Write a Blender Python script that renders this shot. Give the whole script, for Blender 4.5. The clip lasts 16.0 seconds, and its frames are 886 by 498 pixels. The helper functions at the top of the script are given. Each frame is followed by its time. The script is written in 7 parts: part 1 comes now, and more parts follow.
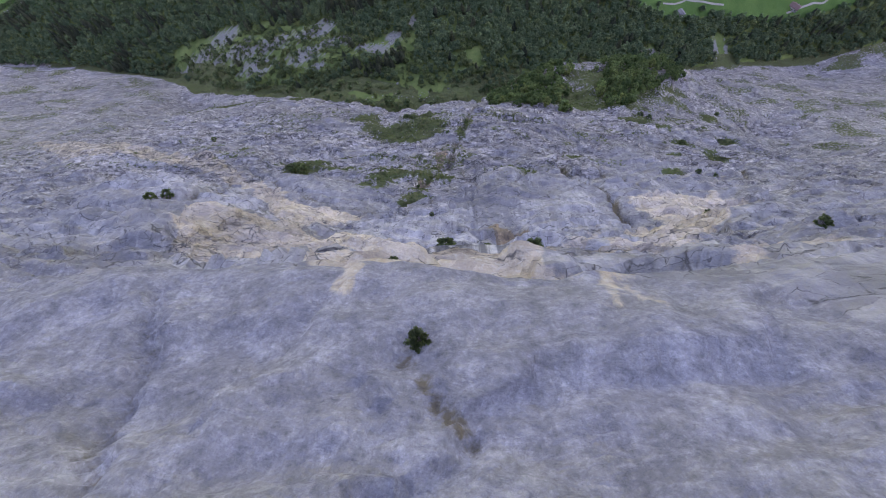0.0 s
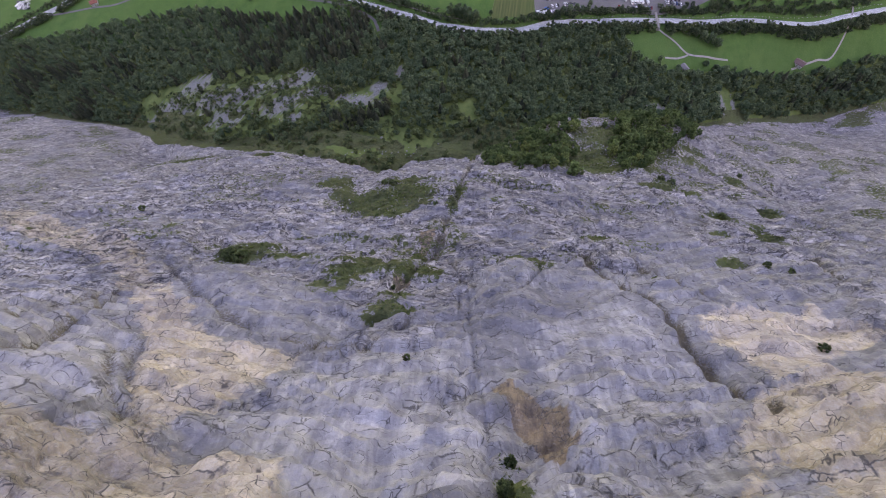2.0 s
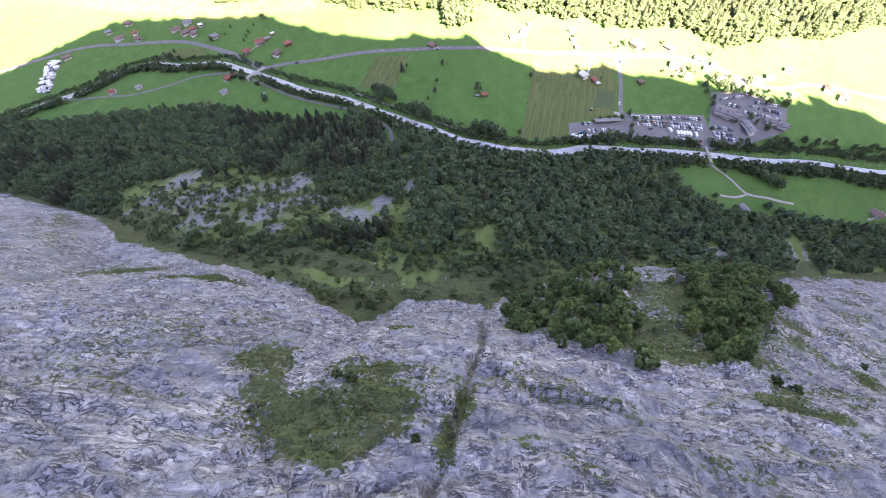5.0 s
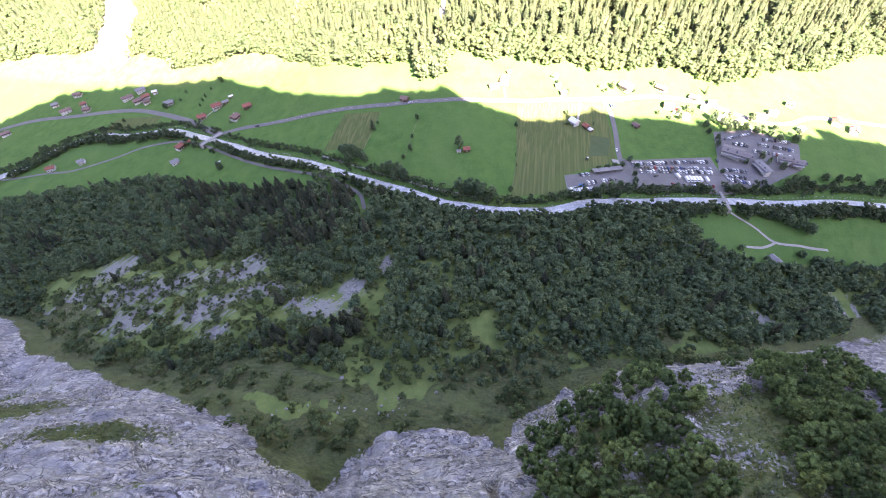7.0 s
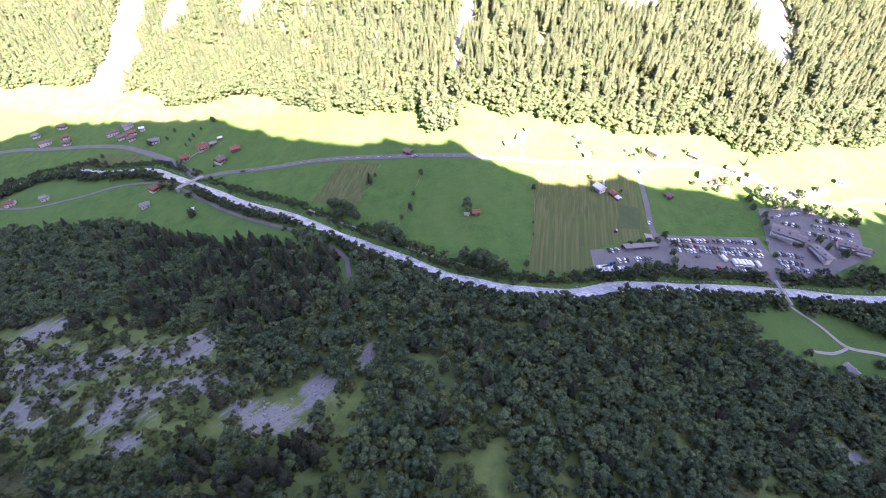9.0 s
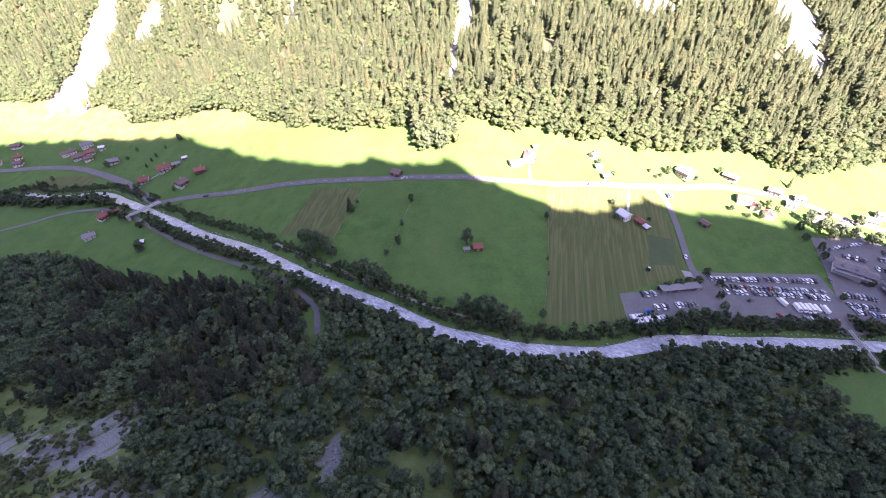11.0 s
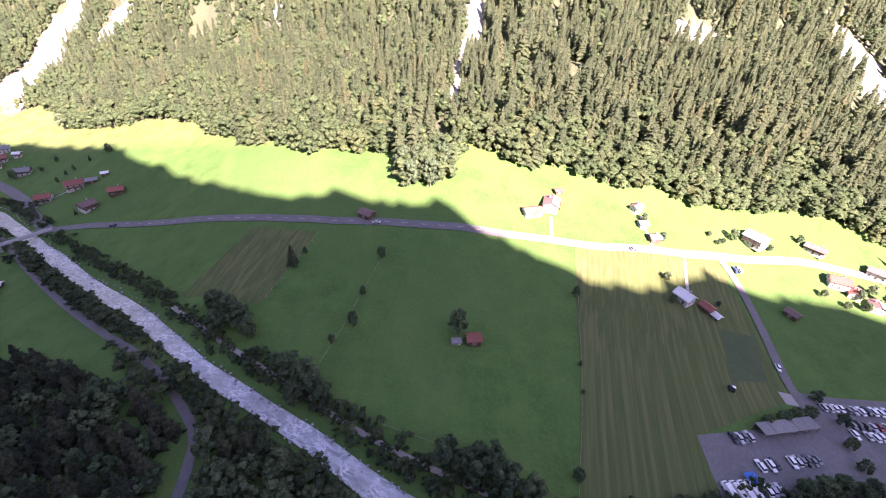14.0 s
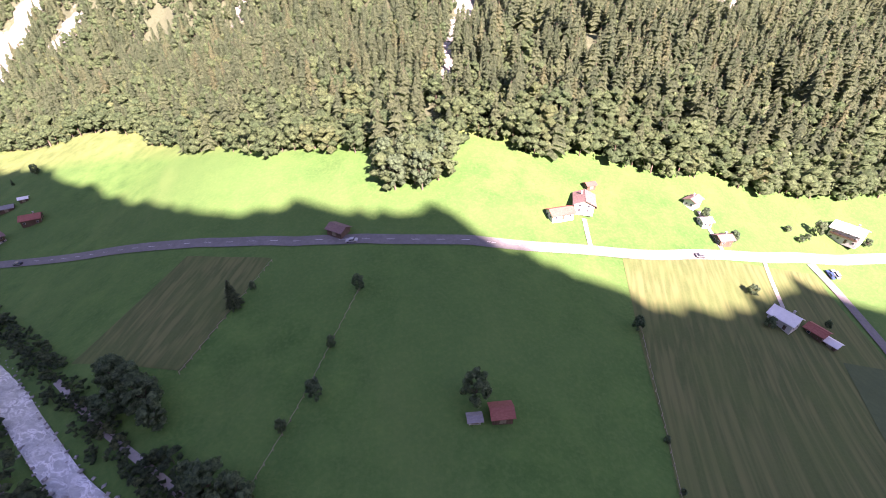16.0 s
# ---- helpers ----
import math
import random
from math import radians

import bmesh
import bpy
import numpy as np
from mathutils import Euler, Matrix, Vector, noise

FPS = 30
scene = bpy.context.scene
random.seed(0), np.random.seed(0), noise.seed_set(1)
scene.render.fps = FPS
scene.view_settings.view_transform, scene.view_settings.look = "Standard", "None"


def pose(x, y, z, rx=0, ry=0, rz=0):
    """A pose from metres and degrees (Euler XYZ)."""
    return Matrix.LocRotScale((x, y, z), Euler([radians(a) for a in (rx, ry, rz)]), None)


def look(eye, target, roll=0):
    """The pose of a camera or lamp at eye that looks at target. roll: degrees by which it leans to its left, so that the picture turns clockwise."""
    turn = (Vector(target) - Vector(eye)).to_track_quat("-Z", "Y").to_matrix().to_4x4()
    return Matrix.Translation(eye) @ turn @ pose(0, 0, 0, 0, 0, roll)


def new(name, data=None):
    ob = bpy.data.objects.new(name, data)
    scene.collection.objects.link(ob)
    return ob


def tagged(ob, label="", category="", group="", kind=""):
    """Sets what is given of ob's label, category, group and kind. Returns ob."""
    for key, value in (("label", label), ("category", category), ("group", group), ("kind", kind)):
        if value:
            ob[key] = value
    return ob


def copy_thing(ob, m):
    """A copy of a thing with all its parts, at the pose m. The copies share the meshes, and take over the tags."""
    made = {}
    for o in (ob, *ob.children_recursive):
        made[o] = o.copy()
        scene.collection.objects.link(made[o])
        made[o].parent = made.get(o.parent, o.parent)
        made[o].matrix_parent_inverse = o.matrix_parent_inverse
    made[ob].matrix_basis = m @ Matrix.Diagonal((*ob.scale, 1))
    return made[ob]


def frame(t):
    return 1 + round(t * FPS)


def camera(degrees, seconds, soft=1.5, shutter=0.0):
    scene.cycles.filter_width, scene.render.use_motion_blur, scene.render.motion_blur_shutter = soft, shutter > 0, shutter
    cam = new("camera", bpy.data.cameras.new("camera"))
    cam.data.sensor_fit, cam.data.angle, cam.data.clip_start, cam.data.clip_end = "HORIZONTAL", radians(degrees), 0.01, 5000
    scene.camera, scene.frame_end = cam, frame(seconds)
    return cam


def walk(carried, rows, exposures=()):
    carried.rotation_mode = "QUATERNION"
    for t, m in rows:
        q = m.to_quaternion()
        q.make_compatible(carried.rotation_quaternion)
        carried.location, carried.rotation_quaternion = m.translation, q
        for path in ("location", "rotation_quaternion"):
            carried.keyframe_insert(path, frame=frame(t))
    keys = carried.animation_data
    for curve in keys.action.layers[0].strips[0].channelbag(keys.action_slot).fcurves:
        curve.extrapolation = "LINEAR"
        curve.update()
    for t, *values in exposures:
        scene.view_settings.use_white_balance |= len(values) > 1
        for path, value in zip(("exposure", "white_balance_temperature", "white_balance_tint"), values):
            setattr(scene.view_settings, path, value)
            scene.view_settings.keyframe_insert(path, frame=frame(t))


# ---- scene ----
cam = camera(92.0, 16.0, soft=1.0)
PATH = [
    (0.0, 61.22, -14.57, 358.21, 16.09, 4.50, -1.17),
    (0.5, 60.74, -6.11, 348.18, 12.92, 3.19, -3.24),
    (1.0, 60.35, 3.01, 337.95, 12.15, 3.51, -3.66),
    (1.5, 60.26, 13.05, 327.59, 14.39, 5.75, -1.40),
    (2.0, 60.64, 23.57, 317.19, 21.82, 3.25, -1.31),
    (2.5, 60.88, 33.88, 306.91, 20.52, 3.76, -0.34),
    (3.0, 61.47, 44.23, 296.14, 20.76, 1.85, 0.09),
    (3.5, 62.13, 54.59, 285.61, 27.71, 3.80, 0.91),
    (4.0, 62.59, 65.41, 275.95, 33.57, 2.57, 1.88),
    (6.5, 60.12, 131.66, 235.76, 37.46, 1.96, 5.55),
    (7.0, 59.58, 145.62, 227.97, 41.34, 3.21, 0.06),
    (7.5, 59.01, 159.40, 220.36, 43.29, 1.13, 1.69),
    (8.0, 58.36, 172.75, 213.02, 44.77, 0.47, 1.86),
    (8.5, 57.66, 185.57, 205.99, 47.23, 0.60, 0.80),
    (9.0, 56.94, 197.87, 199.23, 48.13, 0.85, 2.48),
    (9.5, 56.44, 210.04, 192.65, 49.20, -0.31, 0.94),
    (10.0, 56.12, 222.39, 186.22, 49.38, -0.53, 2.10),
    (12.5, 57.35, 290.62, 153.73, 53.03, 3.19, 0.50),
    (13.0, 57.77, 303.74, 147.38, 53.86, 0.98, -1.31),
    (13.5, 57.72, 316.45, 141.00, 55.09, -2.20, 2.21),
    (14.0, 57.19, 328.65, 134.55, 55.10, -2.73, 3.78),
    (14.5, 56.43, 340.51, 127.90, 54.18, -0.81, 3.88),
    (15.0, 55.75, 352.42, 120.88, 54.67, 1.73, 2.40),
    (15.5, 55.25, 364.53, 113.47, 56.22, 0.56, 1.45),
    (16.0, 54.79, 376.59, 105.91, 56.68, -0.01, 1.70),
]
# seconds, stops, kelvin, tint
EXPOSURE = [(0, 3.7, 7650, 35), (1.0, 3.7, 8300, 41), (1.5, 3.68, 8400, 41), (2.5, 3.75, 8500, 38), (3.0, 3.85, 8600, 36), (4.0, 4.1, 7900, 35), (6.5, 4.15, 7500, 36), (8.0, 4.1, 7200, 42), (10.0, 3.7, 7050, 50), (12.5, 3.3, 7000, 55), (16.0, 2.85, 6950, 55)]
walk(cam, [(t, pose(x, y, z, rx, ry, rz)) for t, x, y, z, rx, ry, rz in PATH], EXPOSURE)


# ---- sky and sun ----
SUN_UP, SUN_WAY = 38.0, (-0.46, 0.888)      # degrees above the horizon; the way its light runs over the ground
world = bpy.data.worlds.new("sky")
scene.world = world
world.use_nodes = True
sky = world.node_tree.nodes.new("ShaderNodeTexSky")
sky.sky_type, sky.sun_disc = "NISHITA", False
sky.sun_elevation, sky.sun_rotation = radians(SUN_UP), math.atan2(-SUN_WAY[0], -SUN_WAY[1])
sky.altitude, sky.air_density, sky.dust_density = 900, 1.0, 1.2
world.node_tree.links.new(sky.outputs[0], world.node_tree.nodes["Background"].inputs[0])
world.node_tree.nodes["Background"].inputs[1].default_value = 0.06
sun = new("sun", bpy.data.lights.new("sun", "SUN"))
sun.data.energy, sun.data.angle, sun.data.color = 5.0, radians(0.35), (1.0, 0.94, 0.83)
sun.matrix_world = look((0, 0, 900), (SUN_WAY[0], SUN_WAY[1], 900 - math.tan(radians(SUN_UP)) * math.hypot(*SUN_WAY)))


# ---- materials ----
class Nodes:
    """A node material that is put together step by step."""

    def __init__(self, name, rough=0.9, spec=0.2):
        self.mat = bpy.data.materials.new(name)
        self.mat.use_nodes = True
        self.tree = self.mat.node_tree
        self.out = self.tree.nodes["Principled BSDF"]
        self.out.inputs["Roughness"].default_value = rough
        self.out.inputs["Specular IOR Level"].default_value = spec
        self.place = self.node("ShaderNodeTexCoord").outputs["Object"]

    def node(self, kind):
        return self.tree.nodes.new(kind)

    def put(self, socket, value):
        if isinstance(value, bpy.types.NodeSocket):
            self.tree.links.new(value, socket)
        elif isinstance(value, (tuple, list)):
            socket.default_value = (*value, 1.0) if len(value) == 3 and len(socket.default_value) == 4 else value
        else:
            socket.default_value = value

    def scaled(self, by, turn=(0, 0, 0), at=None):
        n = self.node("ShaderNodeMapping")
        n.inputs["Scale"].default_value = by
        n.inputs["Rotation"].default_value = [radians(a) for a in turn]
        self.put(n.inputs["Vector"], at or self.place)
        return n.outputs[0]

    def noise(self, scale, detail=4.0, at=None, rough=0.6, warp=0.0):
        n = self.node("ShaderNodeTexNoise")
        n.inputs["Scale"].default_value, n.inputs["Detail"].default_value = scale, detail
        n.inputs["Roughness"].default_value, n.inputs["Distortion"].default_value = rough, warp
        self.put(n.inputs["Vector"], at or self.place)
        return n.outputs["Fac"]

    def warped(self, by, scale, at=None):
        """The place, shifted unevenly by up to so many metres."""
        n = self.node("ShaderNodeTexNoise")
        n.inputs["Scale"].default_value, n.inputs["Detail"].default_value = scale, 3.0
        self.put(n.inputs["Vector"], at or self.place)
        a, b = self.node("ShaderNodeVectorMath"), self.node("ShaderNodeVectorMath")
        a.operation, b.operation = "MULTIPLY_ADD", "ADD"
        self.put(a.inputs[0], n.outputs["Color"])
        a.inputs[1].default_value, a.inputs[2].default_value = (2 * by,) * 3, (-by,) * 3
        self.put(b.inputs[0], at or self.place), self.put(b.inputs[1], a.outputs[0])
        return b.outputs[0]

    def cells(self, scale, at=None, feature="DISTANCE_TO_EDGE", what="Distance"):
        n = self.node("ShaderNodeTexVoronoi")
        n.feature = feature
        n.inputs["Scale"].default_value = scale
        self.put(n.inputs["Vector"], at or self.place)
        return n.outputs[what]

    def ramp(self, value, low, high, to=(0.0, 1.0)):
        n = self.node("ShaderNodeMapRange")
        for socket, v in zip(("Value", "From Min", "From Max", "To Min", "To Max"), (value, low, high, *to)):
            self.put(n.inputs[socket], v)
        return n.outputs[0]

    def math(self, kind, a, b=0.0):
        n = self.node("ShaderNodeMath")
        n.operation = kind
        self.put(n.inputs[0], a), self.put(n.inputs[1], b)
        return n.outputs[0]

    def mix(self, fac, a, b, kind="MIX"):
        n = self.node("ShaderNodeMix")
        n.data_type, n.blend_type = "RGBA", kind
        self.put(n.inputs["Factor"], fac), self.put(n.inputs["A"], a), self.put(n.inputs["B"], b)
        return n.outputs["Result"]

    def named(self, name, what="Fac"):
        n = self.node("ShaderNodeAttribute")
        n.attribute_name = name
        return n.outputs[what]

    def chance(self):
        return self.node("ShaderNodeObjectInfo").outputs["Random"]

    def island(self):
        return self.node("ShaderNodeNewGeometry").outputs["Random Per Island"]

    def bump(self, value, depth, strength=1.0):
        n = self.node("ShaderNodeBump")
        n.inputs["Distance"].default_value, n.inputs["Strength"].default_value = depth, strength
        self.put(n.inputs["Height"], value)
        self.put(self.out.inputs["Normal"], n.outputs[0])

    def done(self, colour):
        self.put(self.out.inputs["Base Color"], colour)
        return self.mat


def rock_material():
    m = Nodes("limestone", 0.88, 0.25)
    big, mid, fine = m.noise(0.03, 5), m.noise(0.3, 6), m.noise(2.2, 6)
    wobble = m.warped(2.4, 0.07)
    ripple = m.warped(0.5, 0.5, wobble)
    broken = m.math("ADD", m.named("broken"), m.ramp(m.noise(0.05, 5, None, 0.6), 0.38, 0.62, (-0.55, 0.25)))
    # pale lilac-grey slabs with weathered films that run down the fall line
    grey = m.mix(m.ramp(mid, 0.3, 0.7), (0.215, 0.21, 0.22), (0.37, 0.36, 0.362))
    grey = m.mix(m.ramp(big, 0.42, 0.62, (0, 0.8)), grey, (0.20, 0.197, 0.215))
    film = m.noise(0.55, 6, m.scaled((1.0, 0.16, 0.10), (0, 0, 6), wobble), 0.62)
    grey = m.mix(m.ramp(film, 0.56, 0.70, (0, 0.75)), grey, (0.47, 0.455, 0.455))
    grey = m.mix(m.ramp(film, 0.47, 0.36, (0, 0.7)), grey, (0.20, 0.195, 0.22))
    grey = m.mix(m.ramp(m.named("slab"), 0.3, 0.7, (0, 0.75)), grey, m.mix(m.ramp(m.noise(0.75, 8, wobble, 0.72), 0.38, 0.62), (0.155, 0.153, 0.178), (0.30, 0.292, 0.318)))
    speck = m.noise(2.4, 9, m.warped(0.3, 0.9), 0.8)
    worn = m.noise(0.33, 7, m.scaled((1.0, 0.7, 0.6), at=wobble), 0.72)
    for mark, low, high, by in ((speck, 0.53, 0.60, 1.30), (speck, 0.47, 0.40, 0.72), (worn, 0.53, 0.58, 1.26), (worn, 0.45, 0.39, 0.80)):
        grey = m.mix(m.math("MULTIPLY", m.ramp(mark, low, high), m.named("slab")), grey, m.mix(1.0, grey, (by, by, by), "MULTIPLY"))
    wash = m.noise(0.5, 6, m.scaled((1.0, 0.14, 0.09), at=wobble), 0.6)
    lead = m.mix(m.ramp(wash, 0.4, 0.6), (0.27, 0.265, 0.285), (0.47, 0.455, 0.462))
    lead = m.mix(m.ramp(mid, 0.5, 0.68, (0, 0.5)), lead, (0.47, 0.455, 0.455))
    grey = m.mix(m.ramp(m.math("ADD", m.named("blue"), m.ramp(big, 0.35, 0.65, (-0.2, 0.2))), 0.35, 0.65, (0, 0.85)), grey, lead)
    beds = m.noise(0.75, 8, m.scaled((0.09, 0.5, 1.3), (0, 9, 5), ripple), 0.7)
    # bed edges paler, hollows darker: light and shade of the strata put into colour
    grey = m.mix(m.math("MULTIPLY", m.ramp(beds, 0.52, 0.66), m.ramp(broken, 0.2, 0.8)), grey, (0.52, 0.50, 0.495))
    grey = m.mix(m.math("MULTIPLY", m.ramp(beds, 0.47, 0.36), m.ramp(broken, 0.1, 0.8, (0.15, 0.65))), grey, (0.20, 0.195, 0.205))
    grey = m.mix(m.ramp(broken, 0.4, 0.9, (0, 0.9)), grey, m.mix(1.0, grey, (1.42, 1.37, 1.31), "MULTIPLY"))
    # buff and ochre where the wall has shed its skin
    shed = m.noise(0.42, 7, m.scaled((1, 0.28, 0.22), (0, 12, 0), wobble), 0.68)
    buff = m.mix(m.ramp(shed, 0.38, 0.62), (0.44, 0.35, 0.235), (0.70, 0.60, 0.48))
    buff = m.mix(m.ramp(m.noise(0.11, 5), 0.45, 0.65), buff, (0.47, 0.395, 0.335))
    buff = m.mix(m.ramp(fine, 0.52, 0.72, (0, 0.8)), buff, (0.60, 0.56, 0.49))
    buff = m.mix(m.ramp(beds, 0.45, 0.33, (0, 0.75)), buff, (0.215, 0.165, 0.125))
    stain = m.math("ADD", m.named("stain"), m.ramp(m.noise(0.13, 7, m.scaled((1, 0.7, 0.6), (0, 0, 0), wobble), 0.7), 0.3, 0.7, (-0.42, 0.36)))
    rock = m.mix(m.ramp(stain, 0.28, 0.44, (0, 0.92)), grey, buff)
    pale = m.math("ADD", m.named("pale"), m.ramp(m.noise(0.5, 5, m.scaled((1.0, 0.10, 0.06)), 0.6), 0.3, 0.7, (-0.5, 0.35)))
    rock = m.mix(m.ramp(pale, 0.36, 0.5), rock, m.mix(m.ramp(m.noise(0.62, 4, m.scaled((1, 0.08, 0.04)), 0.6), 0.45, 0.55), (0.20, 0.20, 0.22), (0.68, 0.66, 0.65)))
    rust = m.math("ADD", m.named("rust"), m.ramp(mid, 0.3, 0.7, (-0.4, 0.3)))
    rock = m.mix(m.ramp(rust, 0.4, 0.65, (0, 0.85)), rock, m.mix(m.ramp(m.noise(0.8, 6, m.scaled((1, 0.4, 0.3)), 0.7), 0.4, 0.62), (0.15, 0.095, 0.05), (0.36, 0.25, 0.14)))
    rock = m.mix(m.ramp(m.noise(0.022, 4, m.scaled((0.6, 1, 1))), 0.42, 0.62, (0, 0.5)), rock, m.mix(1.0, rock, (0.62, 0.63, 0.66), "MULTIPLY"))
    # joints: cracks between long blocks, then between small ones; they come and go
    long_gap = m.cells(0.19, m.scaled((0.28, 1.2, 1.6), (0, 9, 5), ripple))
    lines = m.math("ABSOLUTE", m.math("SUBTRACT", m.noise(0.5, 4, m.scaled((0.13, 0.75, 1.7), (0, 9, 6), ripple), 0.55), 0.5))
    come = m.noise(0.17, 5, None, 0.65)
    joint = m.math("MULTIPLY", m.ramp(long_gap, 0.012, 0.055, (1, 0)), m.math("MULTIPLY", m.ramp(come, 0.5, 0.6), m.ramp(broken, 0.4, 0.9, (0.0, 0.8))))
    crack = m.math("MULTIPLY", m.ramp(lines, 0.012, 0.034, (1, 0)), m.math("MULTIPLY", m.ramp(come, 0.62, 0.46, (0.2, 1)), m.ramp(broken, 0.4, 0.8)))
    gap = m.math("MAXIMUM", joint, crack)
    # the near-black is the shade inside these cracks, put into the colour
    rock = m.mix(m.math("MULTIPLY", gap, 0.92), rock, (0.045, 0.042, 0.047))
    skew = m.scaled((0.5, 1.0, 1.15), at=m.scaled((1, 1, 1), (8, 14, -10), at=ripple))
    bare_slab = m.ramp(m.named("slab"), 0.3, 0.7, (1, 0.15))
    for size, weight in ((0.22, 0.7), (0.62, 0.5)):
        tint = m.cells(size, skew, "F1", "Color")
        rock = m.mix(m.math("MULTIPLY", m.ramp(tint, 0.5, 0.95, (0, weight)), bare_slab), rock, m.mix(1.0, rock, (0.66, 0.66, 0.69), "MULTIPLY"))
        rock = m.mix(m.math("MULTIPLY", m.ramp(tint, 0.5, 0.05, (0, weight)), bare_slab), rock, m.mix(1.0, rock, (1.30, 1.28, 1.25), "MULTIPLY"))
        split = m.math("MULTIPLY", m.ramp(m.cells(size, skew), 0.008, 0.035, (1, 0)), m.ramp(m.noise(0.12 + size * 0.3, 4, None, 0.7), 0.48, 0.58))
        # finer splits, their inner shade painted dark as well
        rock = m.mix(m.math("MULTIPLY", m.math("MULTIPLY", split, bare_slab), 0.88), rock, (0.055, 0.052, 0.052))
    pits = m.ramp(m.noise(1.0, 7, m.scaled((0.5, 0.9, 1.5), (0, 9, 0), wobble), 0.75), 0.55, 0.7)
    rock = m.mix(m.math("MULTIPLY", pits, m.ramp(broken, 0, 0.8, (0.06, 0.35))), rock, (0.14, 0.135, 0.14))
    rock = m.mix(m.ramp(m.noise(6.0, 5), 0.35, 0.7, (0.2, 0)), rock, (0.17, 0.165, 0.18))
    rock = m.mix(m.ramp(m.math("ADD", m.named("dirt"), m.ramp(fine, 0.3, 0.7, (-0.3, 0.3))), 0.3, 0.7, (0, 0.9)), rock, m.mix(m.ramp(mid, 0.35, 0.65), (0.075, 0.062, 0.048), (0.15, 0.12, 0.075)))
    grain = m.noise(1.1, 10, m.scaled((0.45, 0.9, 1.4), (0, 9, 6), ripple), 0.8)
    rock = m.mix(m.math("MULTIPLY", m.ramp(grain, 0.51, 0.57), m.ramp(broken, 0.0, 0.9, (0.16, 0.27))), rock, (0.140, 0.134, 0.134))
    rock = m.mix(m.math("MULTIPLY", m.ramp(grain, 0.46, 0.39), m.ramp(broken, 0.0, 0.9, (0.16, 0.28))), rock, (0.58, 0.565, 0.545))
    turf = m.math("ADD", m.named("turf"), m.ramp(m.noise(0.55, 7, None, 0.72), 0.3, 0.7, (-0.46, 0.38)))
    herb = m.mix(m.ramp(m.noise(0.7, 6), 0.35, 0.68), (0.054, 0.074, 0.030), (0.125, 0.130, 0.056))
    herb = m.mix(m.ramp(m.noise(0.12, 4), 0.42, 0.6), herb, (0.088, 0.110, 0.040))
    rock = m.mix(m.ramp(turf, 0.40, 0.52), rock, herb)
    blocks = m.cells(0.62, m.scaled((0.42, 1.0, 1.25), (0, 12, -8), ripple), "F1", "Color")
    relief = m.math("ADD", m.math("MULTIPLY", fine, 0.3), m.math("SUBTRACT", mid, m.math("MULTIPLY", gap, 0.7)))
    relief = m.math("ADD", relief, m.math("MULTIPLY", m.math("MULTIPLY", blocks, 0.5), m.ramp(broken, 0.2, 0.8)))
    m.bump(m.math("ADD", relief, m.math("MULTIPLY", beds, m.ramp(broken, 0, 0.8, (0.4, 1.4)))), 0.95)
    return m.done(rock)


def ground_material():
    m = Nodes("meadow_and_scree", 0.95, 0.1)
    big, mid, fine = m.noise(0.012, 4), m.noise(0.09, 7, None, 0.68), m.noise(0.9, 5)
    lawn = m.mix(m.ramp(mid, 0.32, 0.7), (0.036, 0.098, 0.025), (0.073, 0.150, 0.039))
    lawn = m.mix(m.ramp(big, 0.42, 0.62, (0, 0.7)), lawn, (0.062, 0.130, 0.037))
    lawn = m.mix(m.ramp(m.noise(0.05, 6, m.scaled((1, 0.35, 1), at=m.scaled((1, 1, 1), (0, 0, -8))), 0.7), 0.5, 0.7, (0, 0.5)), lawn, (0.090, 0.150, 0.046))
    lawn = m.mix(m.ramp(fine, 0.45, 0.8, (0, 0.5)), lawn, (0.112, 0.170, 0.053))
    rough = m.mix(m.ramp(m.noise(0.10, 7, None, 0.7), 0.38, 0.62), (0.066, 0.112, 0.034), (0.138, 0.182, 0.058))
    rough = m.mix(m.ramp(fine, 0.4, 0.75, (0, 0.6)), rough, (0.12, 0.135, 0.055))
    field = m.mix(m.ramp(m.named("wild"), 0.3, 0.7), lawn, rough)
    stones = m.mix(m.ramp(m.noise(1.6, 7, None, 0.75), 0.35, 0.7), (0.135, 0.135, 0.135), (0.30, 0.296, 0.292))
    bare = m.math("ADD", m.math("MULTIPLY", m.named("scree"), 1.8), m.ramp(m.noise(0.16, 8, m.scaled((0.22, 1.5, 1), at=m.scaled((1, 1, 1), (0, 0, -52))), 0.75, 0.4), 0.3, 0.7, (-1.5, 0.15)))
    # floor of the far wood: leaf litter, darkened to carry the trees' shade in colour
    field = m.mix(m.ramp(m.math("ADD", m.named("litter_shade"), m.ramp(mid, 0.3, 0.7, (-0.25, 0.1))), 0.3, 0.7, (0, 0.9)), field, m.mix(m.ramp(fine, 0.35, 0.65), (0.045, 0.058, 0.032), (0.10, 0.112, 0.072)))
    both = m.mix(m.ramp(bare, 0.20, 0.55, (0, 0.85)), field, stones)
    rocky = m.math("ADD", m.named("crag"), m.ramp(mid, 0.3, 0.7, (-0.3, 0.3)))
    both = m.mix(m.ramp(rocky, 0.4, 0.6), both, m.mix(m.ramp(fine, 0.35, 0.7), (0.19, 0.185, 0.17), (0.37, 0.36, 0.335)))
    m.bump(m.math("ADD", m.math("MULTIPLY", m.noise(0.5, 6), 0.6), m.math("MULTIPLY", fine, 0.4)), 0.5)
    return m.done(both)


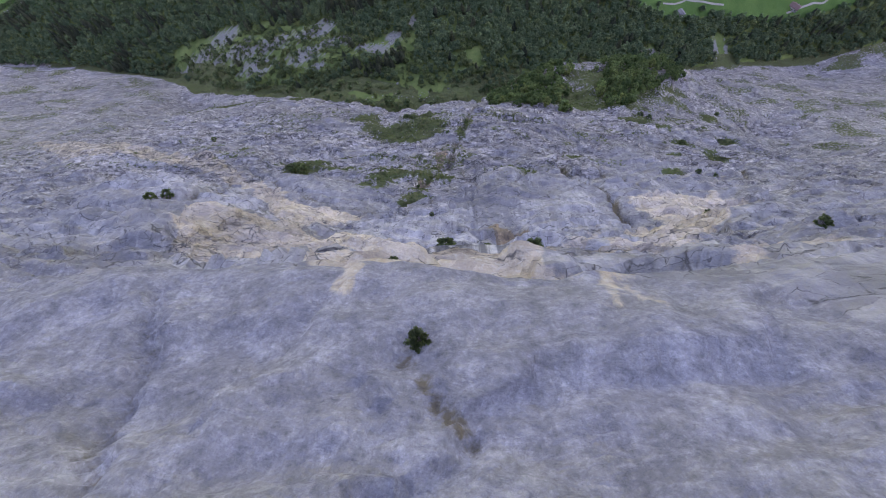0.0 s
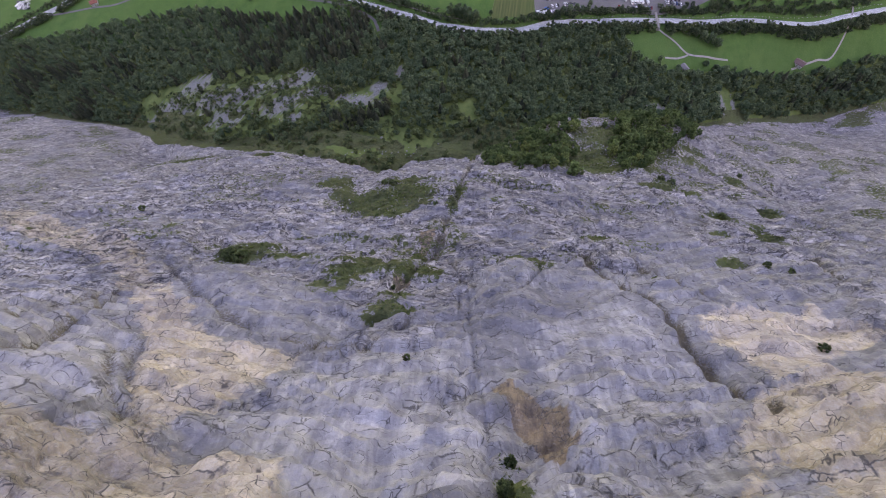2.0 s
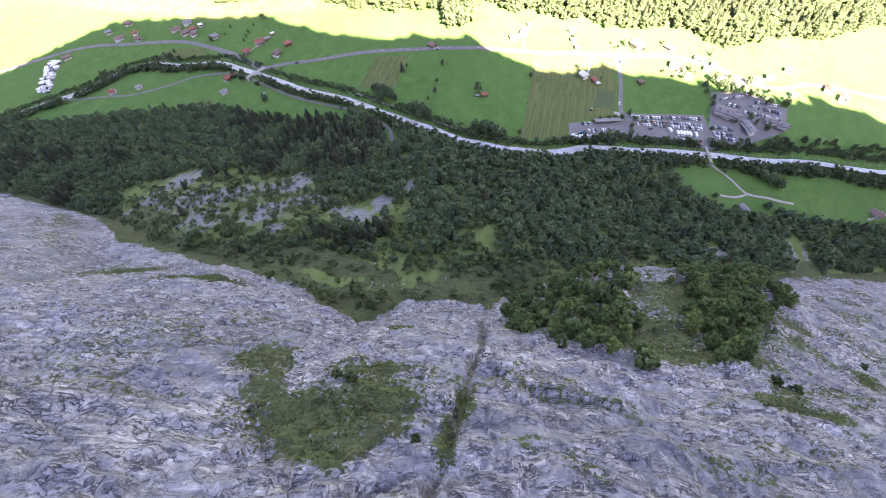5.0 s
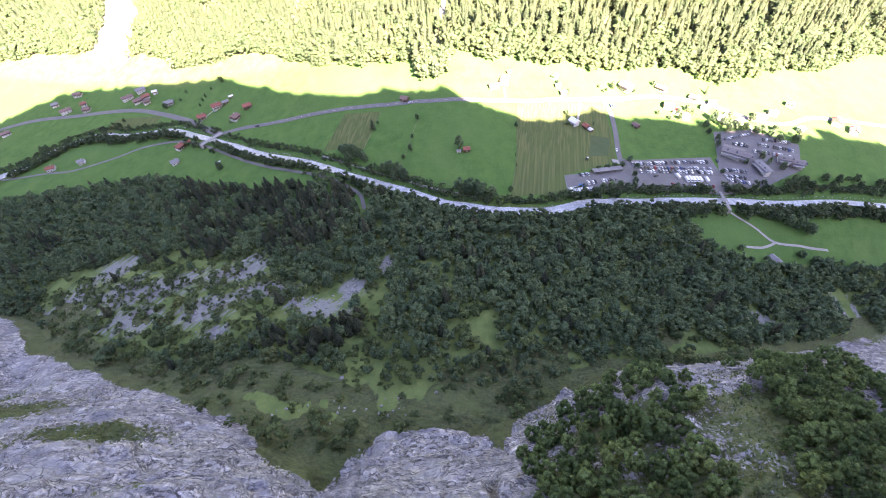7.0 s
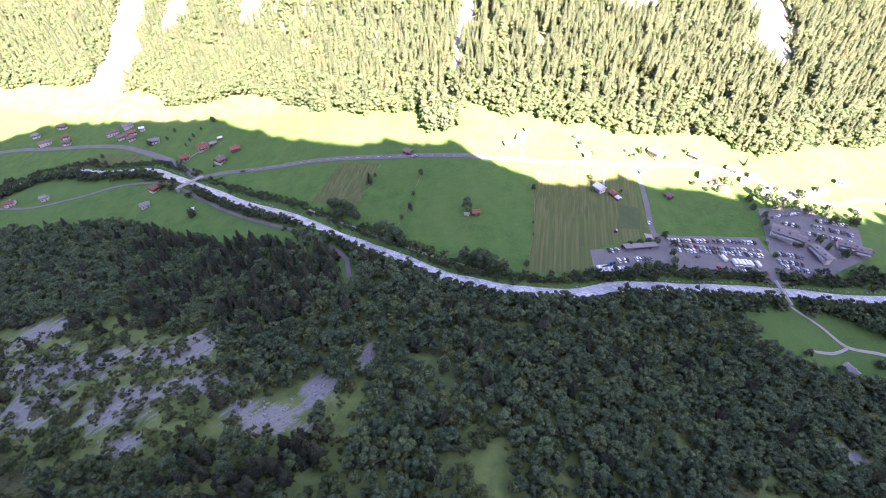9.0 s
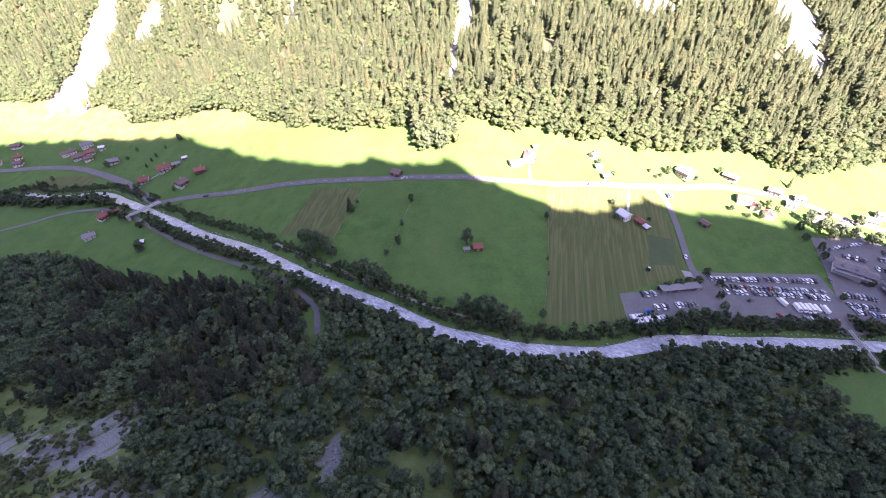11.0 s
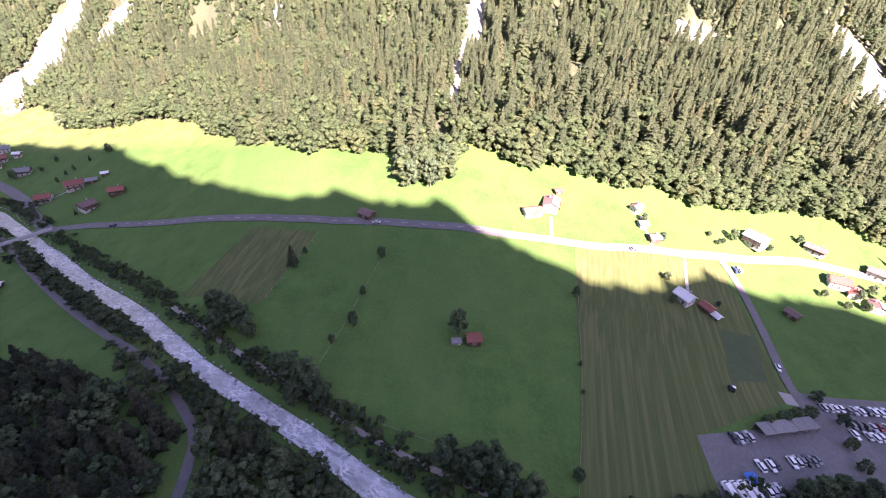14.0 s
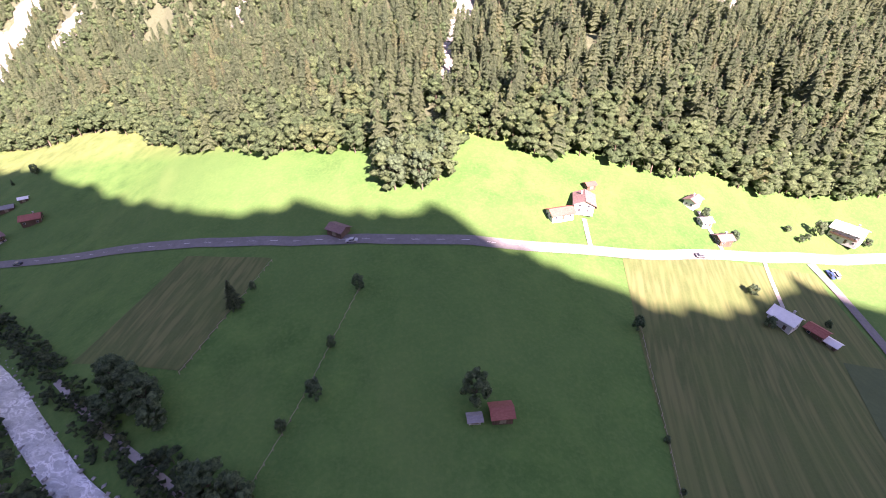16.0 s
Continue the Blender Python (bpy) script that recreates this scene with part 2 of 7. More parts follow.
def leaf_material(name, dark, light, dry, thin_share=0.45, gaps=0.38):
    m = Nodes(name, 0.75, 0.25)
    tone = m.named("tone")
    leaf = m.mix(m.ramp(tone, 0.1, 0.8), dark, light)
    leaf = m.mix(m.ramp(tone, 0.9, 1.0, (0, 0.6)), leaf, dry)
    leaf = m.mix(m.ramp(m.island(), 0.0, 1.0, (0, 0.36)), leaf, m.mix(0.5, dark, (0.02, 0.04, 0.012)))
    # mottled crown: clumps lighter, the shade of gaps between them painted as dark colour
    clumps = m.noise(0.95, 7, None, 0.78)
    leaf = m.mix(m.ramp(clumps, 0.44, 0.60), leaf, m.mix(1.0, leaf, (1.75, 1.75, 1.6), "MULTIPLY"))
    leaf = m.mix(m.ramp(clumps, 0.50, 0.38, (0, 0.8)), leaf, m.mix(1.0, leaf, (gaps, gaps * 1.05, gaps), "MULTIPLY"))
    m.bump(clumps, 1.1)
    thin = m.node("ShaderNodeBsdfTranslucent")
    both = m.node("ShaderNodeMixShader")
    both.inputs[0].default_value = thin_share
    m.put(thin.inputs["Color"], leaf)
    m.put(both.inputs[1], m.out.outputs[0]), m.put(both.inputs[2], thin.outputs[0])
    m.put(m.tree.nodes["Material Output"].inputs["Surface"], both.outputs[0])
    return m.done(leaf)


def plain_material(name, colour, other, scale=1.5, rough=0.85, spec=0.25, stretch=(1, 1, 1), depth=0.02, random_tone=0.0, metal=0.0):
    m = Nodes(name, rough, spec)
    at = m.scaled(stretch)
    c = m.mix(m.ramp(m.noise(scale, 6, at), 0.3, 0.7), colour, other)
    c = m.mix(m.ramp(m.noise(scale * 0.12, 3), 0.35, 0.7, (0, 0.4)), c, [v * 0.75 for v in colour])
    if random_tone:
        c = m.mix(m.ramp(m.chance(), 0, 1, (0, random_tone)), c, [v * 0.45 for v in other])
    m.out.inputs["Metallic"].default_value = metal
    m.bump(m.noise(scale * 5, 4, at), depth)
    return m.done(c)


def river_material():
    m = Nodes("white_water", 0.32, 0.5)
    along = m.scaled((0.5, 1.0, 1.0), at=m.scaled((1, 1, 1), (0, 0, 25)))
    flow = m.noise(0.35, 6, along, 0.65, 0.6)
    crest = m.math("ABSOLUTE", m.math("SUBTRACT", m.noise(0.5, 5, along, 0.6, 0.5), 0.5))
    foam = m.math("MULTIPLY", m.ramp(crest, 0.06, 0.0), m.ramp(m.noise(0.12, 4), 0.35, 0.6))
    water = m.mix(m.ramp(flow, 0.35, 0.68), (0.215, 0.235, 0.235), (0.40, 0.42, 0.42))
    m.bump(m.math("ADD", flow, m.math("MULTIPLY", m.noise(1.4, 5), 0.4)), 0.5)
    return m.done(m.mix(foam, water, (0.66, 0.675, 0.68)))


def field_material():
    m = Nodes("mown_hay", 0.95, 0.1)
    rows = m.noise(0.62, 2, m.scaled((1.0, 0.012, 1), at=m.scaled((1, 1, 1), (0, 0, 10))), 0.4)
    c = m.mix(m.ramp(rows, 0.4, 0.6), (0.066, 0.090, 0.034), (0.112, 0.122, 0.050))
    swath = m.node("ShaderNodeTexWave")
    for socket, v in (("Scale", 0.105), ("Distortion", 1.6), ("Detail", 2.0), ("Detail Scale", 0.25)):
        swath.inputs[socket].default_value = v
    m.put(swath.inputs["Vector"], m.scaled((1.0, 0.12, 1), at=m.scaled((1, 1, 1), (0, 0, 10))))
    c = m.mix(m.ramp(swath.outputs["Fac"], 0.30, 0.06, (0, 0.38)), c, (0.052, 0.070, 0.026))
    c = m.mix(m.ramp(m.noise(0.06, 4), 0.4, 0.62, (0, 0.5)), c, (0.074, 0.108, 0.036))
    return m.done(m.mix(m.ramp(m.noise(1.5, 5), 0.4, 0.75, (0, 0.4)), c, (0.100, 0.122, 0.046)))


ROCK, GROUND = rock_material(), ground_material()
LEAF = leaf_material("broad_leaves", (0.088, 0.146, 0.086), (0.146, 0.208, 0.114), (0.19, 0.23, 0.085), 0.5, 0.46)
BANK_LEAF = leaf_material("alder_leaves", (0.052, 0.084, 0.046), (0.088, 0.124, 0.064), (0.11, 0.14, 0.055))
# broad leaves again for the opposite slope, lightened to put its sunlight into the colour
FAR_LIT_LEAF = leaf_material("broad_leaves_painted_sunlit", (0.104, 0.164, 0.082), (0.152, 0.214, 0.106), (0.19, 0.215, 0.10), 0.65, 0.68)
SCRUB_LEAF = leaf_material("scrub_leaves", (0.078, 0.118, 0.054), (0.135, 0.178, 0.076), (0.16, 0.17, 0.07), 0.5, 0.5)
NEEDLE = leaf_material("conifer_needles", (0.050, 0.078, 0.044), (0.082, 0.112, 0.058), (0.11, 0.12, 0.06))
# same spruce in two copies: this one for shade, sunlight painted into the next
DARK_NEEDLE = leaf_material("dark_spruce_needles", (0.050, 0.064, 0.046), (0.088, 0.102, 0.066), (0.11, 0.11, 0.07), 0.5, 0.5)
FAR_LIT_NEEDLE = leaf_material("spruce_needles_painted_sunlit", (0.098, 0.138, 0.080), (0.142, 0.182, 0.102), (0.18, 0.18, 0.10), 0.65, 0.7)
BARK = plain_material("bark", (0.10, 0.075, 0.055), (0.17, 0.14, 0.11), 3.0)
WATER = river_material()
ASPHALT = plain_material("asphalt", (0.120, 0.116, 0.115), (0.17, 0.165, 0.162), 0.8, 0.9, 0.2)
TRACK = plain_material("gravel_track", (0.26, 0.25, 0.235), (0.36, 0.345, 0.32), 1.2, 0.95, 0.1)
HAY = field_material()
UNCUT = plain_material("uncut_grass", (0.058, 0.086, 0.042), (0.076, 0.106, 0.050), 0.6, 0.95, 0.1, depth=0.1)
PLASTER = plain_material("white_plaster", (0.50, 0.485, 0.46), (0.60, 0.585, 0.56), 0.8, 0.9)
DULL_ROOF = plain_material("dull_station_roof", (0.135, 0.12, 0.12), (0.21, 0.19, 0.19), 0.8, 0.85, 0.2, (1, 1, 4), 0.03, 0.3)
TIMBER = plain_material("weathered_timber", (0.10, 0.065, 0.045), (0.19, 0.13, 0.09), 2.0, 0.85, 0.2, (1, 1, 0.15), 0.02, 0.4)
RED_TILE = plain_material("red_roof_tile", (0.23, 0.075, 0.055), (0.34, 0.13, 0.10), 1.2, 0.8, 0.25, (1, 1, 4), 0.04, 0.45)
BROWN_TILE = plain_material("brown_roof_tile", (0.15, 0.095, 0.085), (0.25, 0.17, 0.155), 1.2, 0.85, 0.2, (1, 1, 4), 0.04, 0.4)
GREY_ROOF = plain_material("grey_roof", (0.17, 0.168, 0.172), (0.27, 0.262, 0.265), 0.9, 0.8, 0.25, (1, 1, 4), 0.03, 0.45)
WHITE_SHEET = plain_material("pale_sheet_metal", (0.60, 0.60, 0.60), (0.74, 0.73, 0.72), 0.7, 0.6, 0.4)
GLASS = plain_material("window_glass", (0.03, 0.035, 0.045), (0.06, 0.065, 0.075), 0.5, 0.12, 0.6, depth=0.0)
TYRE = plain_material("tyre_rubber", (0.02, 0.02, 0.02), (0.035, 0.035, 0.035), 3.0, 0.9)
WOOD = plain_material("fence_wood", (0.22, 0.18, 0.13), (0.34, 0.29, 0.22), 3.0)
STEEL = plain_material("painted_steel", (0.20, 0.20, 0.21), (0.28, 0.28, 0.29), 2.0, 0.5, 0.5)
CONCRETE = plain_material("concrete", (0.27, 0.266, 0.255), (0.36, 0.352, 0.336), 1.0)
BLUE_CLOTH = plain_material("blue_canvas", (0.03, 0.14, 0.46), (0.05, 0.20, 0.56), 1.0)
BOULDER = plain_material("boulder", (0.23, 0.228, 0.222), (0.37, 0.362, 0.35), 1.2, 0.9, 0.2, (1, 1, 1), 0.1, 0.4)
PAINTS = {"white": (0.72, 0.72, 0.72), "silver": (0.38, 0.39, 0.40), "black": (0.018, 0.018, 0.02), "grey": (0.12, 0.125, 0.13), "blue": (0.03, 0.06, 0.17), "red": (0.24, 0.025, 0.02)}
PAINT = {k: plain_material(k + "_car_paint", v, [c * 0.9 for c in v], 0.6, 0.25, 0.6, depth=0.0) for k, v in PAINTS.items()}
LEDGE_LEAF = leaf_material("sunny_green_leaves", (0.080, 0.134, 0.054), (0.165, 0.236, 0.090), (0.25, 0.28, 0.095), 0.45, 0.46)
TURF_LEAF = leaf_material("grass_blades", (0.05, 0.085, 0.022), (0.10, 0.14, 0.04), (0.22, 0.19, 0.08))

# ---- the lie of the land: cross-sections of the valley, lofted from one station to the next ----
# each section: (y, z) from the head of the rock wall over ledges, lip, scree, meadow and road to the far slope
STATION = [-700, -450, -300, -150, -40, -6, 8, 24, 60, 140, 220, 320, 480, 760]
SEC_A = [(-60, 190), (40, 150), (55, 130), (75, 115), (90, 105), (110, 85), (140, 60), (180, 30), (240, 0), (320, -40), (400, -75), (420, -85), (440, -82), (470, -78), (500, -74), (540, -70), (600, -66), (760, -50), (860, -10), (1000, 60), (1700, 700)]
SEC_B = [(-70, 250), (30, 200), (42, 182), (58, 165), (70, 155), (88, 135), (115, 110), (145, 80), (200, 50), (270, 0), (355, -55), (378, -68), (400, -64), (440, -60), (475, -56), (510, -54), (570, -50), (690, -40), (790, -10), (930, 55), (1600, 700)]
SEC_C = [(-80, 310), (20, 245), (30, 228), (45, 210), (55, 200), (72, 180), (98, 150), (120, 125), (160, 90), (230, 30), (308, -30), (335, -50), (360, -45), (410, -42), (450, -40), (480, -38), (540, -34), (640, -25), (730, -5), (860, 60), (1500, 700)]
SEC_D = [(-90, 365), (0, 290), (12, 275), (25, 255), (35, 240), (50, 220), (75, 190), (95, 172), (125, 140), (170, 95), (235, 26), (262, 5), (320, 4), (380, -10), (430, -14), (470, -14), (530, -10), (600, 5), (725, 42), (850, 92), (1500, 720)]
SEC_E = [(-95, 410), (-10, 326), (-1, 311), (13, 286), (22, 272), (35, 252), (58, 210), (82, 178), (115, 150), (145, 122), (184, 88), (212, 46), (270, 32), (330, 17), (400, 8), (450, 8), (515, 18), (560, 30), (690, 58), (830, 110), (1500, 740)]
SEC_L = [(-95, 415), (-12, 330), (-3, 316), (10, 284), (18, 272), (31, 250), (56, 208), (82, 178), (114, 150), (144, 123), (182, 82), (196, 47), (262, 32), (330, 16), (400, 9), (450, 10), (514, 21), (558, 33), (675, 60), (820, 114), (1500, 745)]
SEC_M = [(-95, 418), (-12, 333), (-5, 319), (8, 281), (15, 271), (28, 247), (55, 206), (81, 178), (112, 151), (142, 124), (176, 76), (187, 46), (258, 33), (330, 15), (400, 9), (450, 12), (513, 23), (556, 35), (665, 62), (812, 117), (1500, 750)]
SEC_N = [(-95, 421), (-13, 335), (-6, 322), (6, 279), (12, 271), (25, 245), (54, 204), (80, 177), (111, 152), (141, 126), (200, 48), (210, 36), (259, 33), (330, 15), (400, 10), (450, 14), (513, 25), (554, 37), (655, 63), (806, 120), (1500, 755)]
SEC_F = [(-95, 425), (-14, 338), (-7, 325), (3, 277), (8, 271), (22, 243), (52, 203), (80, 177), (110, 153), (140, 127), (202, 48), (212, 35), (260, 33), (330, 14), (400, 10), (450, 16), (512, 27), (552, 40), (645, 64), (800, 122), (1500, 760)]
SEC_G = [(-95, 405), (-14, 325), (-5, 302), (8, 268), (15, 258), (32, 225), (60, 190), (85, 160), (115, 135), (150, 104), (220, 62), (242, 20), (290, 10), (340, 2), (400, 3), (450, 5), (515, 17), (556, 30), (650, 70), (800, 130), (1500, 760)]
SEC_H = [(-95, 375), (-12, 300), (-2, 278), (12, 248), (20, 236), (40, 205), (70, 162), (95, 130), (122, 104), (157, 80), (230, 44), (260, -6), (300, -18), (340, -20), (400, -6), (450, -9), (515, -3), (566, 18), (655, 66), (800, 130), (1500, 760)]
SEC_I = [(-95, 345), (-10, 275), (2, 250), (20, 218), (30, 205), (55, 165), (85, 120), (110, 85), (138, 52), (188, 22), (266, -30), (290, -48), (320, -46), (350, -42), (400, -24), (450, -14), (515, -8), (580, 14), (680, 62), (810, 125), (1500, 760)]
SEC_J = [(-95, 300), (-5, 240), (8, 215), (30, 180), (42, 168), (70, 125), (105, 85), (140, 45), (185, 0), (245, -45), (310, -100), (335, -104), (355, -92), (385, -72), (420, -46), (470, -32), (540, -20), (630, 4), (730, 50), (860, 115), (1550, 740)]
SEC_K = [(-95, 240), (10, 180), (25, 160), (50, 130), (65, 118), (95, 80), (135, 40), (180, 0), (240, -50), (310, -95), (380, -130), (405, -130), (425, -118), (455, -96), (490, -76), (530, -64), (600, -55), (720, -40), (820, 10), (960, 80), (1650, 700)]
SECTIONS = np.array([SEC_A, SEC_B, SEC_C, SEC_D, SEC_E, SEC_L, SEC_M, SEC_N, SEC_F, SEC_G, SEC_H, SEC_I, SEC_J, SEC_K], float)
KNOTS = SECTIONS.shape[1]


def section_at(x):
    """The knots (y, z) of the cross-section at x; x an array."""
    x = np.clip(np.asarray(x, float), STATION[0], STATION[-1])
    i = np.clip(np.searchsorted(STATION, x, side="right") - 1, 0, len(STATION) - 2)
    a = (x - np.take(STATION, i)) / (np.take(STATION, i + 1) - np.take(STATION, i))
    a = (0.55 * a + 0.45 * a * a * (3 - 2 * a))[..., None, None]
    return SECTIONS[i] * (1 - a) + SECTIONS[i + 1] * a


def ease_knots(values, s):
    """A rounded run through the knots at the knot number s (0 to KNOTS - 1); values (..., KNOTS)."""
    s = np.clip(s, 0, KNOTS - 1.0001)
    i = s.astype(int)
    a = s - i
    rows = np.arange(len(values))
    p0, p1 = values[rows, np.maximum(i - 1, 0)], values[rows, i]
    p2, p3 = values[rows, i + 1], values[rows, np.minimum(i + 2, KNOTS - 1)]
    m1, m2 = 0.3 * (p2 - p0), 0.3 * (p3 - p1)
    return (2 * a**3 - 3 * a**2 + 1) * p1 + (a**3 - 2 * a**2 + a) * m1 + (3 * a**2 - 2 * a**3) * p2 + (a**3 - a**2) * m2


def knot_of(x, y):
    """The knot number at which the ground under (x, y) lies."""
    x, y = np.broadcast_arrays(np.asarray(x, float), np.asarray(y, float))
    sec = section_at(x.ravel())
    lo, hi = np.zeros(x.size), np.full(x.size, KNOTS - 1.001)
    for _ in range(22):
        mid = (lo + hi) / 2
        below = ease_knots(sec[:, :, 0], mid) < y.ravel()
        lo, hi = np.where(below, mid, lo), np.where(below, hi, mid)
    return lo.reshape(x.shape), sec


def height(x, y):
    """The height of the bare ground at (x, y), without its roughness."""
    s, sec = knot_of(x, y)
    return ease_knots(sec[:, :, 1], s.ravel()).reshape(s.shape)


# ---- end of the land ----



# ---- noise over arrays of points ----
def lattice(i, j, k, seed):
    h = (i * 374761393 + j * 668265263 + k * 1274126177 + seed * 974711) & 0xFFFFFFFF
    h = ((h ^ (h >> 13)) * 1274126177) & 0xFFFFFFFF
    return ((h ^ (h >> 16)) & 0xFFFF) / 65535.0


def value_noise(x, y, z, seed=0):
    """Smooth noise from 0 to 1."""
    i, j, k = (np.floor(v).astype(np.int64) for v in (x, y, z))
    u, v, w = x - i, y - j, z - k
    u, v, w = (a * a * a * (a * (a * 6 - 15) + 10) for a in (u, v, w))
    total = 0
    for a in (0, 1):
        for b in (0, 1):
            for c in (0, 1):
                total = total + lattice(i + a, j + b, k + c, seed) * np.where(a, u, 1 - u) * np.where(b, v, 1 - v) * np.where(c, w, 1 - w)
    return total


def fractal(x, y, z, size, octaves=4, seed=0, gain=0.5):
    """Layered noise around 0, about -1 to 1; size: the largest swell, in metres."""
    total, weight, amount = 0, 0, 1.0
    for n in range(octaves):
        f = 2.03**n / size
        total = total + amount * (2 * value_noise(x * f + 17 * n, y * f + 5 * n, z * f, seed + n) - 1)
        weight, amount = weight + amount, amount * gain
    return total / weight * 1.6


def blobs(x, y, spots):
    """How deep (x, y) lies in any of the ellipses (x, y, half width, half depth): 1 in the middle, 0.5 on the edge, 0 far out."""
    most = np.zeros(np.shape(x))
    for cx, cy, a, b in spots:
        most = np.maximum(most, np.clip(1.0 - 0.5 * np.hypot((x - cx) / a, (y - cy) / b), 0, 1))
    return most


def from_line(x, y, line):
    """The distance of points from a line of points."""
    best = np.full(np.shape(x), 1e9)
    for a, b in zip(line[:-1], line[1:]):
        d = b - a
        t = np.clip(((x - a[0]) * d[0] + (y - a[1]) * d[1]) / (d @ d), 0, 1)
        best = np.minimum(best, np.hypot(x - a[0] - t * d[0], y - a[1] - t * d[1]))
    return best


def sheet(name, verts, columns, material, marks=None, smooth=True):
    """A grid of points, row after row, as one mesh object."""
    rows = len(verts) // columns
    r, c = np.meshgrid(np.arange(rows - 1), np.arange(columns - 1), indexing="ij")
    a = (r * columns + c).ravel()
    quads = np.stack([a, a + 1, a + columns + 1, a + columns], 1)
    mesh = bpy.data.meshes.new(name)
    mesh.vertices.add(len(verts))
    mesh.vertices.foreach_set("co", np.asarray(verts, np.float32).ravel())
    mesh.loops.add(quads.size)
    mesh.loops.foreach_set("vertex_index", quads.ravel().astype(np.int32))
    mesh.polygons.add(len(quads))
    mesh.polygons.foreach_set("loop_start", np.arange(0, quads.size, 4, dtype=np.int32))
    mesh.update(calc_edges=True)
    mesh.polygons.foreach_set("use_smooth", np.full(len(quads), smooth))
    for key, values in (marks or {}).items():
        mesh.attributes.new(key, "FLOAT", "POINT").data.foreach_set("value", np.asarray(values, np.float32).ravel())
    mesh.materials.append(material)
    return new(name, mesh)


# where herbs hold on the rock, where it is buff or rusty (x, y, half width, half depth)
TURF = [(-1, 134, 9, 7), (23, 116, 18, 8), (38, 121, 12, 7), (32, 131, 12, 4), (28, 107, 9, 3), (35, 166, 8, 5), (-84, 200, 25, 6), (-190, 236, 15, 7), (-160, 222, 28, 8), (-51, 93, 3.4, 2), (-21, 81, 6, 4), (-14, 84, 9, 2.6),
        (-1, 79, 8, 2)]
TURF_SLABS = [(30, 75, 15, 1.6), (23, 71, 8, 2), (21, 67, 7, 2), (17, 64, 3.5, 1.7), (44, 71, 8, 2), (50, 69, 5, 2), (41, 59, 5, 2), (38, 54, 5, 2.2), (45, 53, 5, 1.7),
        (45, 80, 2.9, 3.6), (57, 112, 2.7, 6), (61, 122, 2.9, 5), (114, 90, 6, 2.6), (87, 72, 5, 2), (78, 73, 4, 1.6), (118, 62, 1.6, 1.4), (178, 147, 8, 5)]
TURF_EAST = [(168, 138, 14, 4),
        (247, 172, 7, 8), (183, 110, 8, 4), (171, 94, 7, 2.6), (223, 120, 7, 5), (155, 74, 5, 2.6), (198, 98, 6, 8), (185, 137, 7, 4), (242, 142, 11, 4), (57, 3, 7, 2), (66, 16, 2, 3)]
TURF_LIP = [(333, 260, 18, 6), (228, 198, 14, 5), (130, 172, 38, 14), (175, 200, 40, 28), (110, 205, 22, 22), (95, 178, 14, 10), (150, 160, 40, 5), (215, 228, 25, 8)]
# tints of the rock, by x and knot number down the wall (x, knot, half width, half height)
# outlines of (x, knot)
BUFF_CHANNEL = [[(-287, 8.31), (-143, 7.82), (-62, 7.01), (-25, 6.23), (-7, 5.78), (-1, 5.49), (-7, 5.45), (-49, 6.47), (-104, 6.98), (-176, 7.42)], [(-18, 5.84), (5, 5.55), (27, 5.5), (22, 5.33), (20, 4.78), (18, 4.6), (15, 4.48)]]
BUFF_WEST = [[(-9, 4.43), (-6, 4.69), (14, 4.53), (20, 4.64), (36, 4.61), (44, 4.14), (48, 4.45), (51, 3.38), (50, 2.76), (18, 2.67), (-4, 3.82)]]
BUFF_EAST = [[(119, 5.63), (153, 5.59), (166, 5.33), (139, 5.24), (123, 5.07)], [(74, 3.73), (80, 3.96), (99, 4.66), (120, 5.04), (139, 5.24), (137, 4.65), (113, 3.95), (101, 3.21), (87, 2.75), (79, 2.68), (71, 2.78)], [(114, 2.77), (122, 2.58), (86, 1.9), (84, 2.0)], [(66, 2.06), (69, 2.04), (75, 2.08), (73, 1.56), (72, 1.24), (72, 1.13), (69.7, 1.18), (70.5, 1.44), (67, 1.63)]]
BUFF_SKIRT = [[(40, 2.07), (39, 2.39), (49, 2.75), (57, 2.75), (68, 2.7), (72, 2.4), (66, 2.04), (68, 1.97), (63, 2.0), (57, 1.77), (54, 1.6), (52, 1.55)], [(52.2, 1.5), (53.2, 1.5), (52.8, 1.25), (52.4, 1.25)], [(70, 1.5), (71, 1.5), (70.3, 1.1), (69.5, 1.1)]]
BLUE_WEST = [[(-176, 7.42), (-102, 6.87), (-40, 6.19), (-24, 5.59), (-15, 4.93), (-19, 4.64), (-27, 4.67)], [(-14, 4.8), (-23, 5.61), (-7, 5.45), (14, 4.54), (4, 4.55)], [(11, 2.4), (5, 2.82), (10, 3.01), (39, 2.39), (40, 2.07)]]
BLUE_MIDDLE = [[(22, 5.33), (37, 5.63), (60, 5.72), (64, 5.34), (63, 4.58), (52, 4.45), (44, 4.14), (36, 4.61), (23, 4.75)], [(77, 5.6), (101, 5.86), (108, 5.43), (100, 5.3), (82, 5.23), (75, 5.38)], [(67, 2.21), (75, 2.29), (75, 2.08), (69, 2.04), (66, 2.14)]]
BLUE_EAST = [[(79, 5.24), (108, 5.43), (114, 5.06), (102, 4.64), (79, 3.96), (72, 3.82), (67, 4.02), (67, 4.53), (74, 4.69)], [(83, 3.9), (103, 4.56), (108, 4.34), (91, 3.51), (82, 2.97)], [(97, 3.0), (107, 3.25), (90, 2.64), (84, 2.66)], [(102, 3.65), (108, 2.78), (107, 2.44), (80, 2.08), (79, 2.27)]]
